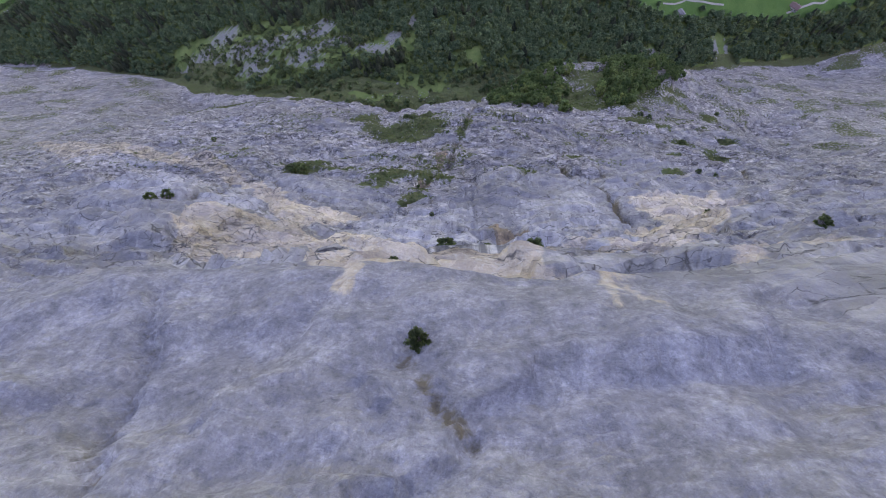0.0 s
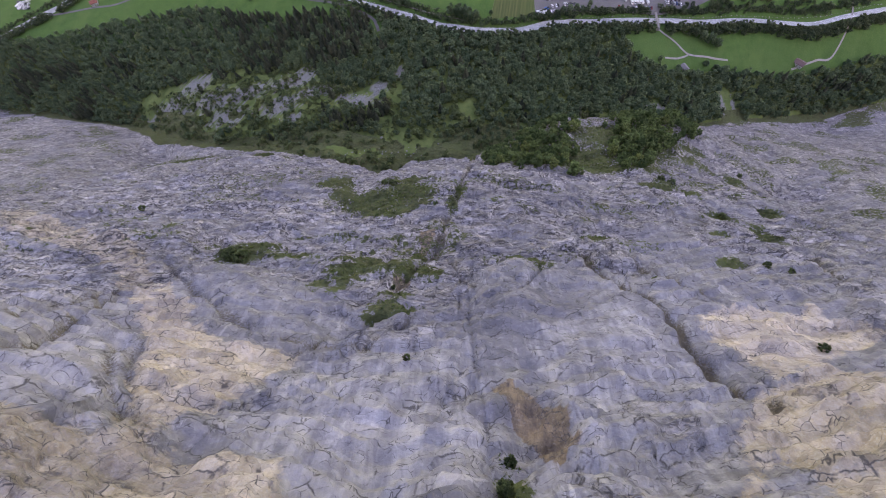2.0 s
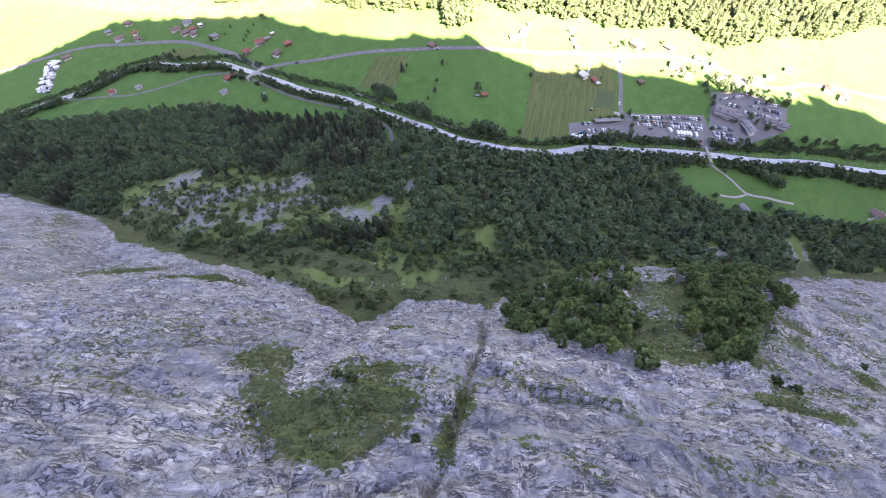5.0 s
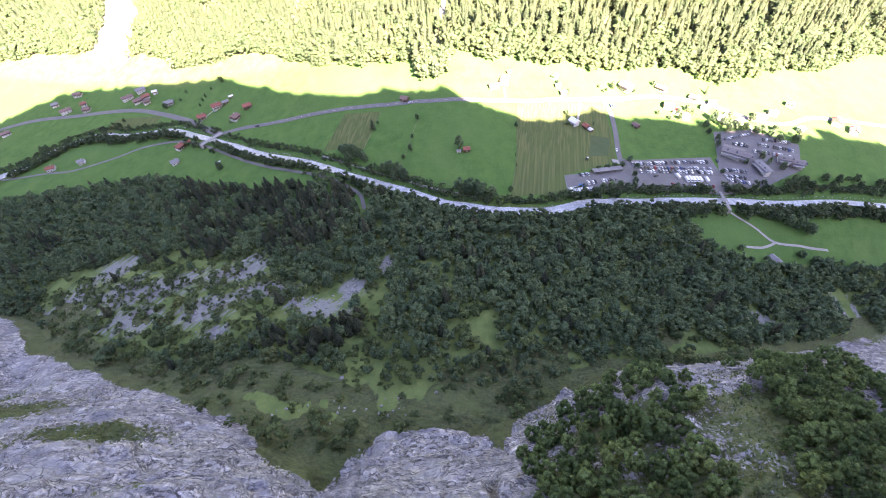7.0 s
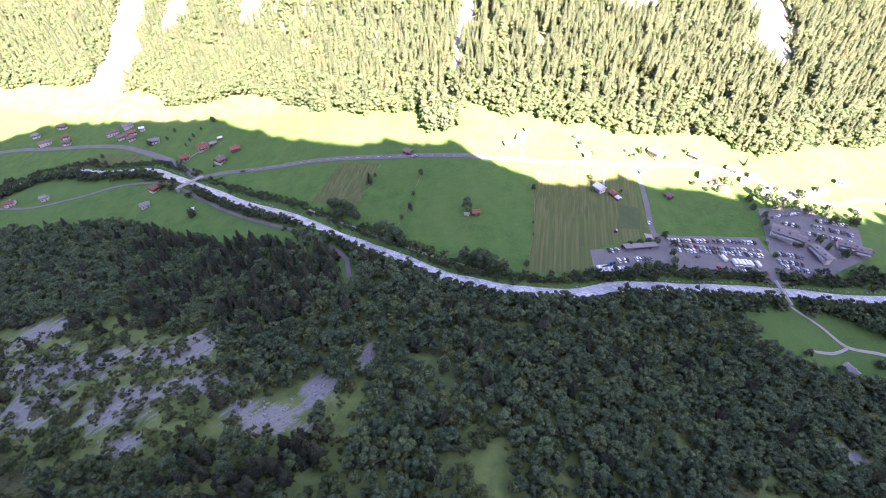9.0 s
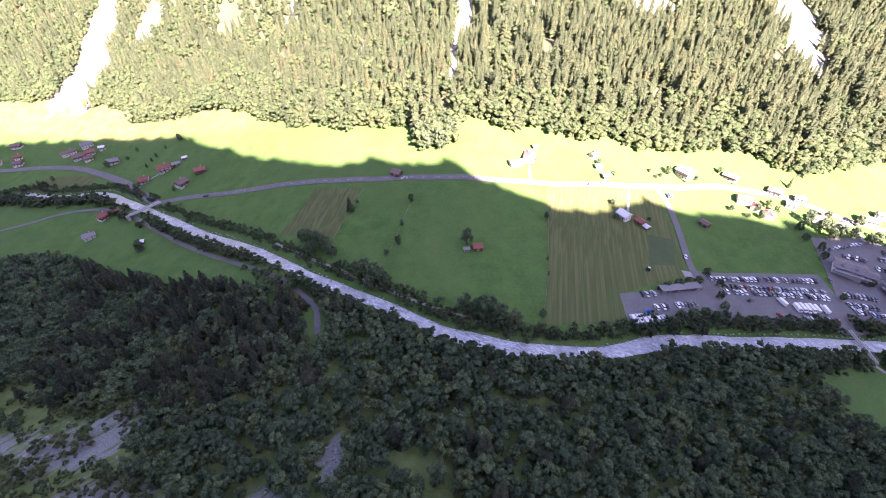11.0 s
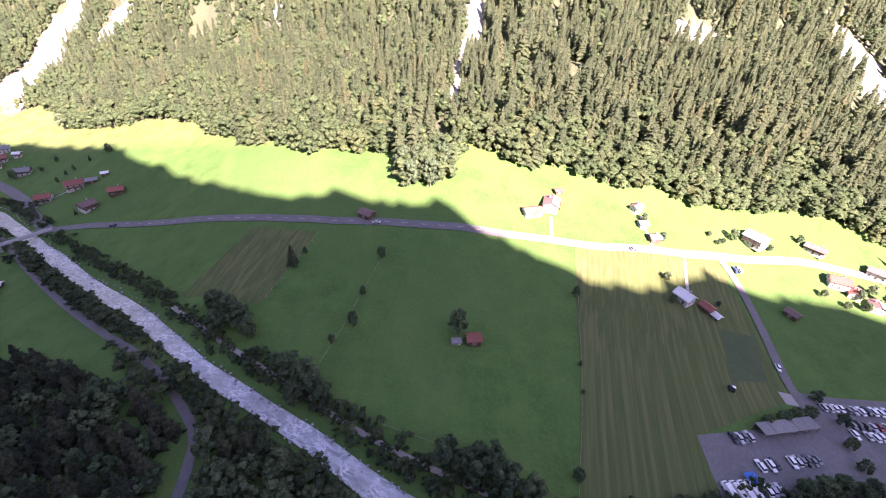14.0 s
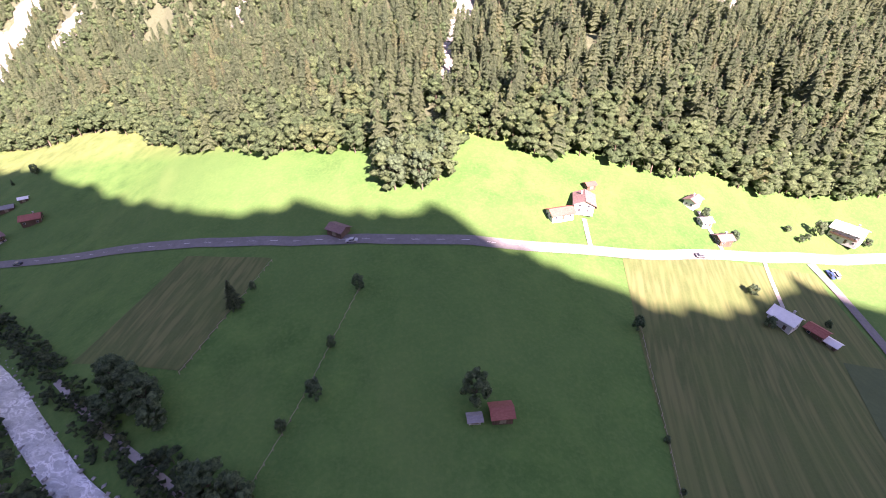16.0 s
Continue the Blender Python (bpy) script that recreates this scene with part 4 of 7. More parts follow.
def build_ridge():
    """The mountain that the wall belongs to: it stands behind the camera and keeps the sun from the valley floor."""
    run = math.hypot(*SUN_WAY)
    edge = [(-700, 560), (-592, 590), (-510, 668), (-454, 694), (-360, 672), (-310, 664), (-219, 634), (-141, 584), (-80, 546), (-31, 528), (-3, 531), (20, 520), (46, 522), (73, 503), (100, 491), (126, 484), (148, 488), (190, 514), (221, 507), (254, 510), (296, 494), (346, 482), (430, 487), (500, 458), (620, 440)]
    tops = []
    for x, y in edge:
        d = (y + 150) / SUN_WAY[1]
        tops.append((x - SUN_WAY[0] * d, float(height(np.array([float(x)]), np.array([float(y)]))[0]) + math.tan(radians(SUN_UP)) * d * run))
    tops = np.array(sorted(tops))
    xs = np.arange(-900, 1500, 2.5)
    top = np.interp(xs, tops[:, 0], tops[:, 1]) + 1.2 * fractal(xs, 0 * xs, 0 * xs, 30, 3, 15) + np.interp(xs, [480, 520], [6.0, 11.0]) * np.clip(fractal(xs, 0 * xs, 0 * xs, 8, 2, 16), -0.2, 1)
    foot = section_at(xs)[:, 0]
    rows = []
    for a in (0.0, 0.15, 0.3, 0.45, 0.6, 0.75, 0.9, 1.0):
        y = foot[:, 0] * (1 - a) - 150 * a
        z = foot[:, 1] * (1 - a) + top * a
        rows.append(np.stack([xs, y + (1 - a) * min(a, 0.2) * 60 * fractal(xs, 0 * xs, z, 60, 4, 17), z], 1))
    for y, drop in ((-190, 30), (-320, 140), (-700, 420), (-1500, 800)):
        rows.append(np.stack([xs, np.full(len(xs), y), top - drop], 1))
    p = np.concatenate(rows)
    zero = np.zeros(len(p))
    ob = sheet("mountain", p, len(xs), ROCK, {"turf": zero, "blue": zero, "stain": zero, "rust": zero, "pale": zero, "slab": zero, "dirt": zero, "broken": zero + 0.5})
    return tagged(ob, "grey limestone mountain above the wall", "mountain", kind="structure")


CLIFF = build_cliff()
build_ground()
build_ridge()



# ---- woods ----
def mesh_of(name, verts, tris, material, tone=None, out=None):
    mesh = bpy.data.meshes.new(name)
    verts, tris = np.asarray(verts, np.float32), np.asarray(tris, np.int32)
    mesh.vertices.add(len(verts))
    mesh.vertices.foreach_set("co", verts.ravel())
    mesh.loops.add(tris.size)
    mesh.loops.foreach_set("vertex_index", tris.ravel())
    mesh.polygons.add(len(tris))
    mesh.polygons.foreach_set("loop_start", np.arange(0, tris.size, 3, dtype=np.int32))
    mesh.update(calc_edges=True)
    if tone is not None:
        mesh.attributes.new("tone", "FLOAT", "POINT").data.foreach_set("value", np.asarray(tone, np.float32))
    mesh.materials.append(material)
    if out is not None:
        mesh.polygons.foreach_set("use_smooth", np.ones(len(tris), bool))
        mesh.normals_split_custom_set_from_vertices(np.asarray(out, np.float32))
    return mesh


def crown_normals(v, middle=0.5, lift=0.25):
    """The way out of a crown at its points, so that it takes light as a rounded whole."""
    n = np.stack([v[:, 0] * 1.6, v[:, 1] * 1.6, (v[:, 2] - middle) + lift], 1)
    n = n / np.maximum(np.linalg.norm(n, axis=1, keepdims=True), 1e-6) + np.random.default_rng(len(v)).normal(0, 0.25, n.shape)
    return n / np.maximum(np.linalg.norm(n, axis=1, keepdims=True), 1e-6)


def bough_normals(v, f, share=0.6, middle=0.5):
    """The mean way out of the faces round each point, blended with that of the whole crown."""
    n = np.cross(v[f[:, 1]] - v[f[:, 0]], v[f[:, 2]] - v[f[:, 0]])
    out = np.zeros(v.shape)
    for k in range(3):
        np.add.at(out, f[:, k], n)
    out /= np.maximum(np.linalg.norm(out, axis=1, keepdims=True), 1e-9)
    whole = crown_normals(v, middle)
    out = np.where((out * whole).sum(1, keepdims=True) < -0.3, whole, out)
    out = share * out + (1 - share) * whole
    return out / np.maximum(np.linalg.norm(out, axis=1, keepdims=True), 1e-6)


def leaf_fans(rng, centres, radii, count, size):
    """Small leaf clumps, each a bent pair of triangles, over the outer side of round boughs."""
    n = len(centres) * count
    c, r = np.repeat(centres, count, 0), np.repeat(radii, count)
    d = rng.normal(size=(n, 3))
    d[:, 2] = d[:, 2] * 0.8 + 0.35
    d /= np.linalg.norm(d, axis=1, keepdims=True)
    at = c + d * (r * rng.uniform(0.75, 1.12, n))[:, None]
    a = np.cross(d, rng.normal(size=(n, 3)))
    a /= np.linalg.norm(a, axis=1, keepdims=True)
    b = np.cross(d, a)
    s = (size * rng.uniform(0.6, 1.35, n))[:, None]
    lean = d * s * rng.uniform(-0.5, 0.35, (n, 1))
    v = np.stack([at - a * s + lean, at - b * s * 0.75 + d * s * 0.25, at + a * s - lean, at + b * s * 0.75 + d * s * 0.2], 1).reshape(-1, 3)
    k = np.arange(n)[:, None] * 4
    return v, np.concatenate([k + [0, 1, 2], k + [0, 2, 3]])


OCT_V = np.array([(1, 0, 0), (0, 1, 0), (-1, 0, 0), (0, -1, 0), (0, 0, 1), (0, 0, -1)], float)
OCT_F = np.array([(0, 1, 4), (1, 2, 4), (2, 3, 4), (3, 0, 4), (1, 0, 5), (2, 1, 5), (3, 2, 5), (0, 3, 5)])


def stem(rng, h, r, sides=5, rings=3, bend=0.04):
    """A tapered, slightly bent trunk."""
    v, f = [], []
    way = rng.uniform(-bend, bend, 2) * h
    for k in range(rings + 1):
        a = k / rings
        rad = r * (1 - 0.8 * a) * (1.25 if k == 0 else 1)
        for i in range(sides):
            w = 2 * math.pi * i / sides
            v.append((way[0] * a * a + rad * math.cos(w), way[1] * a * a + rad * math.sin(w), h * a))
    for k in range(rings):
        for i in range(sides):
            p, q = k * sides + i, k * sides + (i + 1) % sides
            f += [(p, q, q + sides), (p, q + sides, p + sides)]
    return np.array(v), np.array(f)


def broadleaf(rng, lobes=11, leaves=13, tall=1.0, sides=5, rings=3):
    """A crown of many uneven boughs and leaf clumps over a trunk, about 1 high and 0.8 wide: trunk verts, faces, crown verts, faces."""
    tv, tf = stem(rng, 0.55, 0.022, sides, rings)
    t = np.sort(rng.uniform(0.22, 0.90, lobes))
    t[-1] = rng.uniform(0.84, 0.9)
    out = 0.29 * np.sqrt(np.clip(1 - ((t - 0.46) / 0.50) ** 2, 0.03, 1)) / tall
    w = np.arange(lobes) * 2.4 + rng.uniform(-0.6, 0.6, lobes)
    c = np.stack([np.cos(w) * out * rng.uniform(0.5, 1.1, lobes), np.sin(w) * out * rng.uniform(0.5, 1.1, lobes), t], 1)
    r = rng.uniform(0.11, 0.18, lobes) * (11 / max(lobes, 7)) ** 0.4
    cv = (OCT_V[None] * (r * 1.05)[:, None, None] * rng.uniform(0.7, 1.3, (lobes, 6, 1)) * (1, 1, 0.85) + c[:, None]).reshape(-1, 3)
    cf = (OCT_F[None] + 6 * np.arange(lobes)[:, None, None]).reshape(-1, 3)
    lv, lf = leaf_fans(rng, c, r, leaves, 0.058 * (11 / max(lobes, 9)) ** 0.4)
    return tv, tf, np.concatenate([cv, lv]), np.concatenate([cf, lf + len(cv)])


def conifer(rng, tiers=12, arms=8, girth=1.0, sides=4):
    """A spruce about 1 high and 0.24 wide: ragged, drooping skirts of boughs round a straight trunk."""
    tv, tf = stem(rng, 0.97, 0.014, sides, 1, 0.01)
    v, f = [], []
    for k in range(tiers):
        a = k / tiers
        z, reach = 0.10 + 0.84 * a + rng.uniform(-0.012, 0.012), girth * (0.135 * (1 - a) ** 0.8 + 0.016) * rng.uniform(0.85, 1.15)
        turn, n = rng.uniform(0, 6.3), len(v)
        v.append((0, 0, z + 0.125 * (1.15 - 0.5 * a)))
        for i in range(arms):
            w = turn + 2 * math.pi * (i + rng.uniform(-0.3, 0.3)) / arms
            l = reach * (rng.uniform(0.9, 1.3) if i % 2 else rng.uniform(0.4, 0.75))
            v.append((l * math.cos(w), l * math.sin(w), z - (0.05 if i % 2 else 0.0) * (1.1 - a) + rng.uniform(-0.015, 0.015)))
        f += [(n, n + 1 + i, n + 1 + (i + 1) % arms) for i in range(arms)]
    return tv, tf, np.array(v, float), np.array(f)


def wood(name, label, kinds, spots, material, seed, category="trees", share=0.7, middle=0.5):
    """One joined wood: spots are rows of x, y, z, height, width; kinds are model trees; trunks and crowns become its two parts."""
    rng = np.random.default_rng(seed)
    root = tagged(new(name), label, category, kind="stuff")
    for n, part_name in ((0, "trunks"), (2, "crowns")):
        vs, fs, tones, outs, at = [], [], [], [], 0
        ways = [bough_normals(k[2], k[3], share, middle) for k in kinds]
        pick = np.random.default_rng(seed + 1).integers(0, len(kinds), len(spots))
        for (x, y, z, h, w), k in zip(spots, pick):
            v, f = kinds[k][n], kinds[k][n + 1]
            a = (x * 12.9898 + y * 78.233) % 6.283
            ca, sa = math.cos(a), math.sin(a)
            vs.append(np.stack([(v[:, 0] * ca - v[:, 1] * sa) * w + x, (v[:, 0] * sa + v[:, 1] * ca) * w + y, v[:, 2] * h + z - 0.3], 1))
            fs.append(f + at)
            if n:
                o = ways[k]
                outs.append(np.stack([o[:, 0] * ca - o[:, 1] * sa, o[:, 0] * sa + o[:, 1] * ca, o[:, 2]], 1))
            tones.append(np.full(len(v), rng.uniform()))
            at += len(v)
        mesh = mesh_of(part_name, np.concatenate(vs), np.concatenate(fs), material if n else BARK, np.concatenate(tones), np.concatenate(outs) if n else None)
        ob = new(part_name, mesh)
        ob.parent = root
        tagged(ob, kind="stuff")
    return root


def scatter(rng, x0, x1, y0, y1, gap):
    """Uneven places, about gap apart, over an oblong."""
    gx, gy = np.meshgrid(np.arange(x0, x1, gap), np.arange(y0, y1, gap))
    x = gx.ravel() + rng.uniform(-0.48, 0.48, gx.size) * gap
    y = gy.ravel() + rng.uniform(-0.48, 0.48, gx.size) * gap
    return x, y


rng = np.random.default_rng(5)
OAKS = [broadleaf(rng, 16, 7, 1.0, 3, 1) for _ in range(8)]
LEAN_OAKS = [broadleaf(rng, 12, 5, 1.0, 3, 1) for _ in range(9)]
SPRUCES = [conifer(rng, 12, 8, 1.0, 3) for _ in range(8)]
RICH_OAKS = [broadleaf(rng, 22, 12) for _ in range(5)]
SHRUBS = [broadleaf(rng, 8, 4, 0.8, 3, 1) for _ in range(6)]


def talus_wood():
    rng = np.random.default_rng(11)
    x, y = scatter(rng, -600, 580, 214, 480, 5.0)
    s, _ = knot_of(x, y)
    river = from_line(x, y, RIVER[::3])
    south = y < np.interp(x, RIVER[:, 0], RIVER[:, 1])
    bare, turf = blobs(x, y, SCREE), blobs(x, y, OPEN_TURF)
    patchy = fractal(x, y, 0 * x, 45, 3, 33)
    luck = rng.uniform(size=len(x))
    keep = (s > np.where(x < -150, 10.9, 11.25)) & south & (river > 11) & (meadow_south(x, y) < 0.5)
    keep &= (bare < 0.46 + 0.1 * patchy) & ((turf < 0.52 + 0.12 * patchy) | (luck < np.where(x < -40, 0.10, 0.06)))
    keep &= (y > np.interp(x, [-60, -30, 30, 75, 95], [246, 240, 233, 231, 220]) + 5 * patchy) | (x > 95) | (x < -60)
    keep &= from_line(x, y, LANE) > 5
    gaps = fractal(x, y, 0 * x, 26, 3, 37)
    keep &= (gaps > np.interp(x, [-60, 20, 60], [-0.5, -0.6, -1.1])) | (y > 320)
    x, y = x[keep], y[keep]
    z = stand_many(x, y)
    h = rng.uniform(6.0, 10.8, len(x)) * np.where(x < -60, 0.9, 1.0) * np.clip((y - 205) / 60, 0.55, 1)
    stand_of = 1.3 * fractal(x, y, 0 * x, 45, 3, 35) + np.interp(x, [-190, -130, 0, 40], [-0.6, 0.5, 0.5, -1.2]) + np.interp(y, [318, 350], [-1.0, 0.2])
    spruce = (stand_of > 0.1) & (rng.uniform(size=len(x)) < 0.72) | (rng.uniform(size=len(x)) < 0.04)
    close = (np.abs(x - 60) < 170) & (y > 285)
    rows = np.stack([x, y, z, h, h * rng.uniform(0.85, 1.2, len(x))], 1)
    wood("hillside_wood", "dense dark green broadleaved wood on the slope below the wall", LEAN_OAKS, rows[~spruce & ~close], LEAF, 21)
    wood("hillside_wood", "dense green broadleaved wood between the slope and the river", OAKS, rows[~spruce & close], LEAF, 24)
    rows[:, 3] *= 1.5
    rows[:, 4] = rows[:, 3] * rng.uniform(1.5, 2.1, len(rows))
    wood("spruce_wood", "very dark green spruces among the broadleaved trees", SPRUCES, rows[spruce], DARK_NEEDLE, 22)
    # low growth on the open slope
    x, y = scatter(rng, -330, 250, 200, 350, 3.6)
    s, _ = knot_of(x, y)
    luck = rng.uniform(size=len(x))
    some = (s > 10.9) & (luck < 0.46 - 0.4 * np.clip(blobs(x, y, [(20, 222, 60, 14)]), 0, 1) + 0.25 * fractal(x, y, 0 * x, 20, 3, 39)) & ((blobs(x, y, OPEN_TURF) > 0.3) | (y < 262) & (x < 95)) & (blobs(x, y, [(-20, 282, 14, 8), (12, 317, 5, 8), (68, 263, 8, 10), (188, 264, 20, 8)]) < 0.55)
    x, y = x[some], y[some]
    h = rng.uniform(1.2, 4.6, len(x)) * np.where(rng.uniform(size=len(x)) < np.where(y < 275, 0.35, 0.12), 1.7, 1.0)
    wood("slope_scrub", "low green scrub on the open scree slope", SHRUBS, np.stack([x, y, stand_many(x, y), h, h * rng.uniform(1.0, 1.6, len(x))], 1), SCRUB_LEAF, 23, "shrubs")


def far_wood():
    rng = np.random.default_rng(12)
    near_x, near_y = scatter(rng, -560, 600, 520, 900, 5.2)
    far_x, far_y = scatter(rng, -720, 760, 520, 1000, 7.2)
    close = (near_y < far_edge(near_x) + 105)
    beyond = (far_y >= far_edge(far_x) + 105) | (far_x < -560) | (far_x > 600)
    x, y = np.r_[near_x[close], far_x[beyond]], np.r_[near_y[close], far_y[beyond]]
    foot = far_edge(x) + 6 * fractal(x, 0 * x, 0 * x, 40, 3, 44)
    cut = blobs(x, y, CRAG)
    thin = fractal(x, y * 0.5, 0 * x, 22, 3, 45) + 0.25 * (rng.uniform(size=len(x)) - 0.5)
    keep = (y > foot) & (y < foot + 290) & (cut < 0.5) & ((thin > -0.8) | (y < foot + 25))
    x, y, foot = x[keep], y[keep], foot[keep]
    z = stand_many(x, y)
    up = (y - foot) / 60
    spruce = rng.uniform(size=len(x)) < np.clip(0.05 + 0.75 * up, 0, 0.86) * np.interp(x, [-300, 0, 60], [0.55, 0.6, 1.0])
    clear = fractal(x, y, 0 * x, 34, 3, 46)
    h = np.where(spruce, rng.uniform(12, 24, len(x)), rng.uniform(8, 14, len(x))) * np.clip(1.1 + 0.25 * clear, 0.75, 1.3)
    rows = np.stack([x, y, z, h, np.where(spruce, h * rng.uniform(1.25, 1.75, len(x)), h * rng.uniform(0.95, 1.3, len(x)))], 1)
    wood("far_spruce_wood", "tall sunlit spruces on the opposite slope", SPRUCES, rows[spruce], FAR_LIT_NEEDLE, 31, share=0.4, middle=0.0)
    wood("far_broadleaf_wood", "green broadleaved trees along the foot of the opposite slope", LEAN_OAKS, rows[~spruce], FAR_LIT_LEAF, 32, share=0.45, middle=0.3)


def river_banks():
    rng = np.random.default_rng(13)
    rows = []
    for side, reach, chance in ((1, 8.0, 1.0), (1, 10.5, 0.95), (1, 13.0, 0.6), (-1, 8.0, 1.0), (-1, 10.5, 0.95), (-1, 13.5, 0.6)):
        d = np.gradient(RIVER, axis=0)
        d /= np.linalg.norm(d, axis=1, keepdims=True)
        for (x, y), (dx, dy) in zip(RIVER, d):
            if rng.uniform() > chance or abs(x + 190) < 6 or abs(x - 269) < 5:
                continue
            off = reach + rng.uniform(-1.5, 2.0)
            px, py = x - dy * off * side + rng.uniform(-1.5, 1.5), y + dx * off * side + rng.uniform(-1, 1)
            if side < 0 and px < 0 and from_line(np.array([px]), np.array([py]), LANE)[0] < 2.6:
                continue
            h = rng.uniform(3.0, 6.2) * (1.45 if side < 0 else 0.9 if x > -20 else 0.7)
            rows.append((px, py, stand(px, py), h, h * rng.uniform(1.0, 1.35)))
    wood("riverside_scrub", "dark green alder scrub along the river banks", SHRUBS, rows, BANK_LEAF, 41, "shrubs")


talus_wood()
far_wood()
river_banks()


# ---- river, roads ----
def ribbon(name, line, half, material, lift, label, category, cross=4, widths=None):
    """A strip that lies on the ground along a line."""
    p = wander(line) if len(line) < 60 else np.array(line)
    d = np.gradient(p, axis=0)
    d /= np.linalg.norm(d, axis=1, keepdims=True)
    out = np.stack([-d[:, 1], d[:, 0]], 1)
    w = np.full(len(p), half) if widths is None else widths
    rows = []
    for a in np.linspace(1, -1, cross + 1):
        q = p + out * (w * a)[:, None]
        rows.append(q)
    mid = stand_many(p[:, 0], p[:, 1])
    v = []
    for i in range(len(p)):
        for q in rows:
            level = mid[i] if material is WATER else stand_many(q[i:i + 1, 0], q[i:i + 1, 1])[0]
            v.append((q[i, 0], q[i, 1], level + lift))
    ob = sheet(name, np.array(v), cross + 1, material)
    return tagged(ob, label, category, kind="structure")


wide = 6.2 + 1.4 * fractal(RIVER[:, 0], RIVER[:, 1], 0 * RIVER[:, 0], 40, 2, 77)
wide = wide * np.interp(RIVER[:, 0], [-300, -110, -60, 0, 40, 120, 200], [0.8, 0.75, 0.6, 0.52, 0.66, 0.66, 0.72])
ribbon("river", RIVER, 6, WATER, -0.35, "pale grey glacial river with white water", "river", 6, wide)
ribbon("road", [(-186, 531), (-145, 533), (-97, 524), (-52, 514), (-15, 511), (20, 507.5), (70, 504.5), (103, 507.5), (137, 511), (175, 520), (201, 527.5), (235, 532), (255, 533), (287, 529), (307, 523), (325, 512), (350, 500), (374, 501), (400, 511), (440, 509), (500, 500), (580, 495)], 2.5, ASPHALT, 0.30, "grey asphalt valley road", "road")
ribbon("road", [(-184, 529), (-196, 536), (-226, 558), (-246, 574), (-294, 602), (-341, 619), (-411, 631), (-485, 633), (-560, 608), (-640, 570)], 3.4, ASPHALT, 0.32, "grey asphalt road that bends round the meadow", "road")
ribbon("road", [(202, 525), (206, 512), (204.5, 487), (200, 458), (199, 443), (199, 430)], 2.3, ASPHALT, 0.32, "narrow grey asphalt lane to the car park", "road")
ribbon("track", LANE, 1.5, ASPHALT, 0.3, "narrow grey lane along the river bank", "track", 3)
for run in ([(-60, 456), (-36, 441), (-13, 428.5), (7, 417.5), (27, 406.5), (50, 396.5), (72, 389)], [(-560, 470), (-510, 500), (-460, 520)],
            [(269, 392), (274, 388), (288, 379), (302, 369), (322, 367), (346, 366)], [(302, 368), (290, 363), (275, 361)], [(428, 371), (448, 379), (462, 384), (479, 388), (494, 416), (502, 450)],
            [(105, 509), (105.5, 524)], [(160, 514), (157, 538)], [(178, 520), (170, 492)], [(-205, 540), (-222, 556), (-214, 572), (-198, 582)], [(290, 529), (298, 536)], [(330, 511), (333, 498), (330, 486)]):
    ribbon("track", run, 0.95 if len(run) > 4 else 0.85, TRACK, 0.27, "pale gravel track through the meadow", "track", 3)



# ---- building blocks of things ----
def part(name, bm, material, parent=None, label="", smooth=False):
    """A bmesh as one mesh object under a thing or a part."""
    mesh = bpy.data.meshes.new(name)
    if smooth:
        for f in bm.faces:
            f.smooth = True
    bm.to_mesh(mesh)
    bm.free()
    mesh.materials.append(material)
    ob = new(name, mesh)
    ob.parent = parent
    return tagged(ob, label)


def block(bm, size, at, bevel=0.0, turn=0.0, taper=(1, 1)):
    """A box, its top narrowed by taper."""
    m = Matrix.LocRotScale(at, Euler((0, 0, radians(turn))), size)
    got = bmesh.ops.create_cube(bm, size=1.0, matrix=Matrix())["verts"]
    for v in got:
        if v.co.z > 0:
            v.co.x, v.co.y = v.co.x * taper[0], v.co.y * taper[1]
        v.co = m @ v.co
    if bevel:
        edges = list({e for v in got for e in v.link_edges})
        bmesh.ops.bevel(bm, geom=edges, offset=bevel, segments=1, affect="EDGES")
    return bm


def prism(bm, outline, x0, x1):
    """An outline in y and z, drawn out along x."""
    a = [bm.verts.new((x0, y, z)) for y, z in outline]
    b = [bm.verts.new((x1, y, z)) for y, z in outline]
    bm.faces.new(a[::-1]), bm.faces.new(b)
    for i in range(len(a)):
        j = (i + 1) % len(a)
        bm.faces.new((a[i], a[j], b[j], b[i]))
    bmesh.ops.recalc_face_normals(bm, faces=bm.faces)
    return bm


def drum(bm, radius, depth, at, axis="Y", sides=10):
    turn = Euler((radians(90), 0, 0)) if axis == "Y" else Euler((0, 0, 0))
    bmesh.ops.create_cone(bm, cap_ends=True, segments=sides, radius1=radius, radius2=radius, depth=depth, matrix=Matrix.LocRotScale(at, turn, None))
    return bm


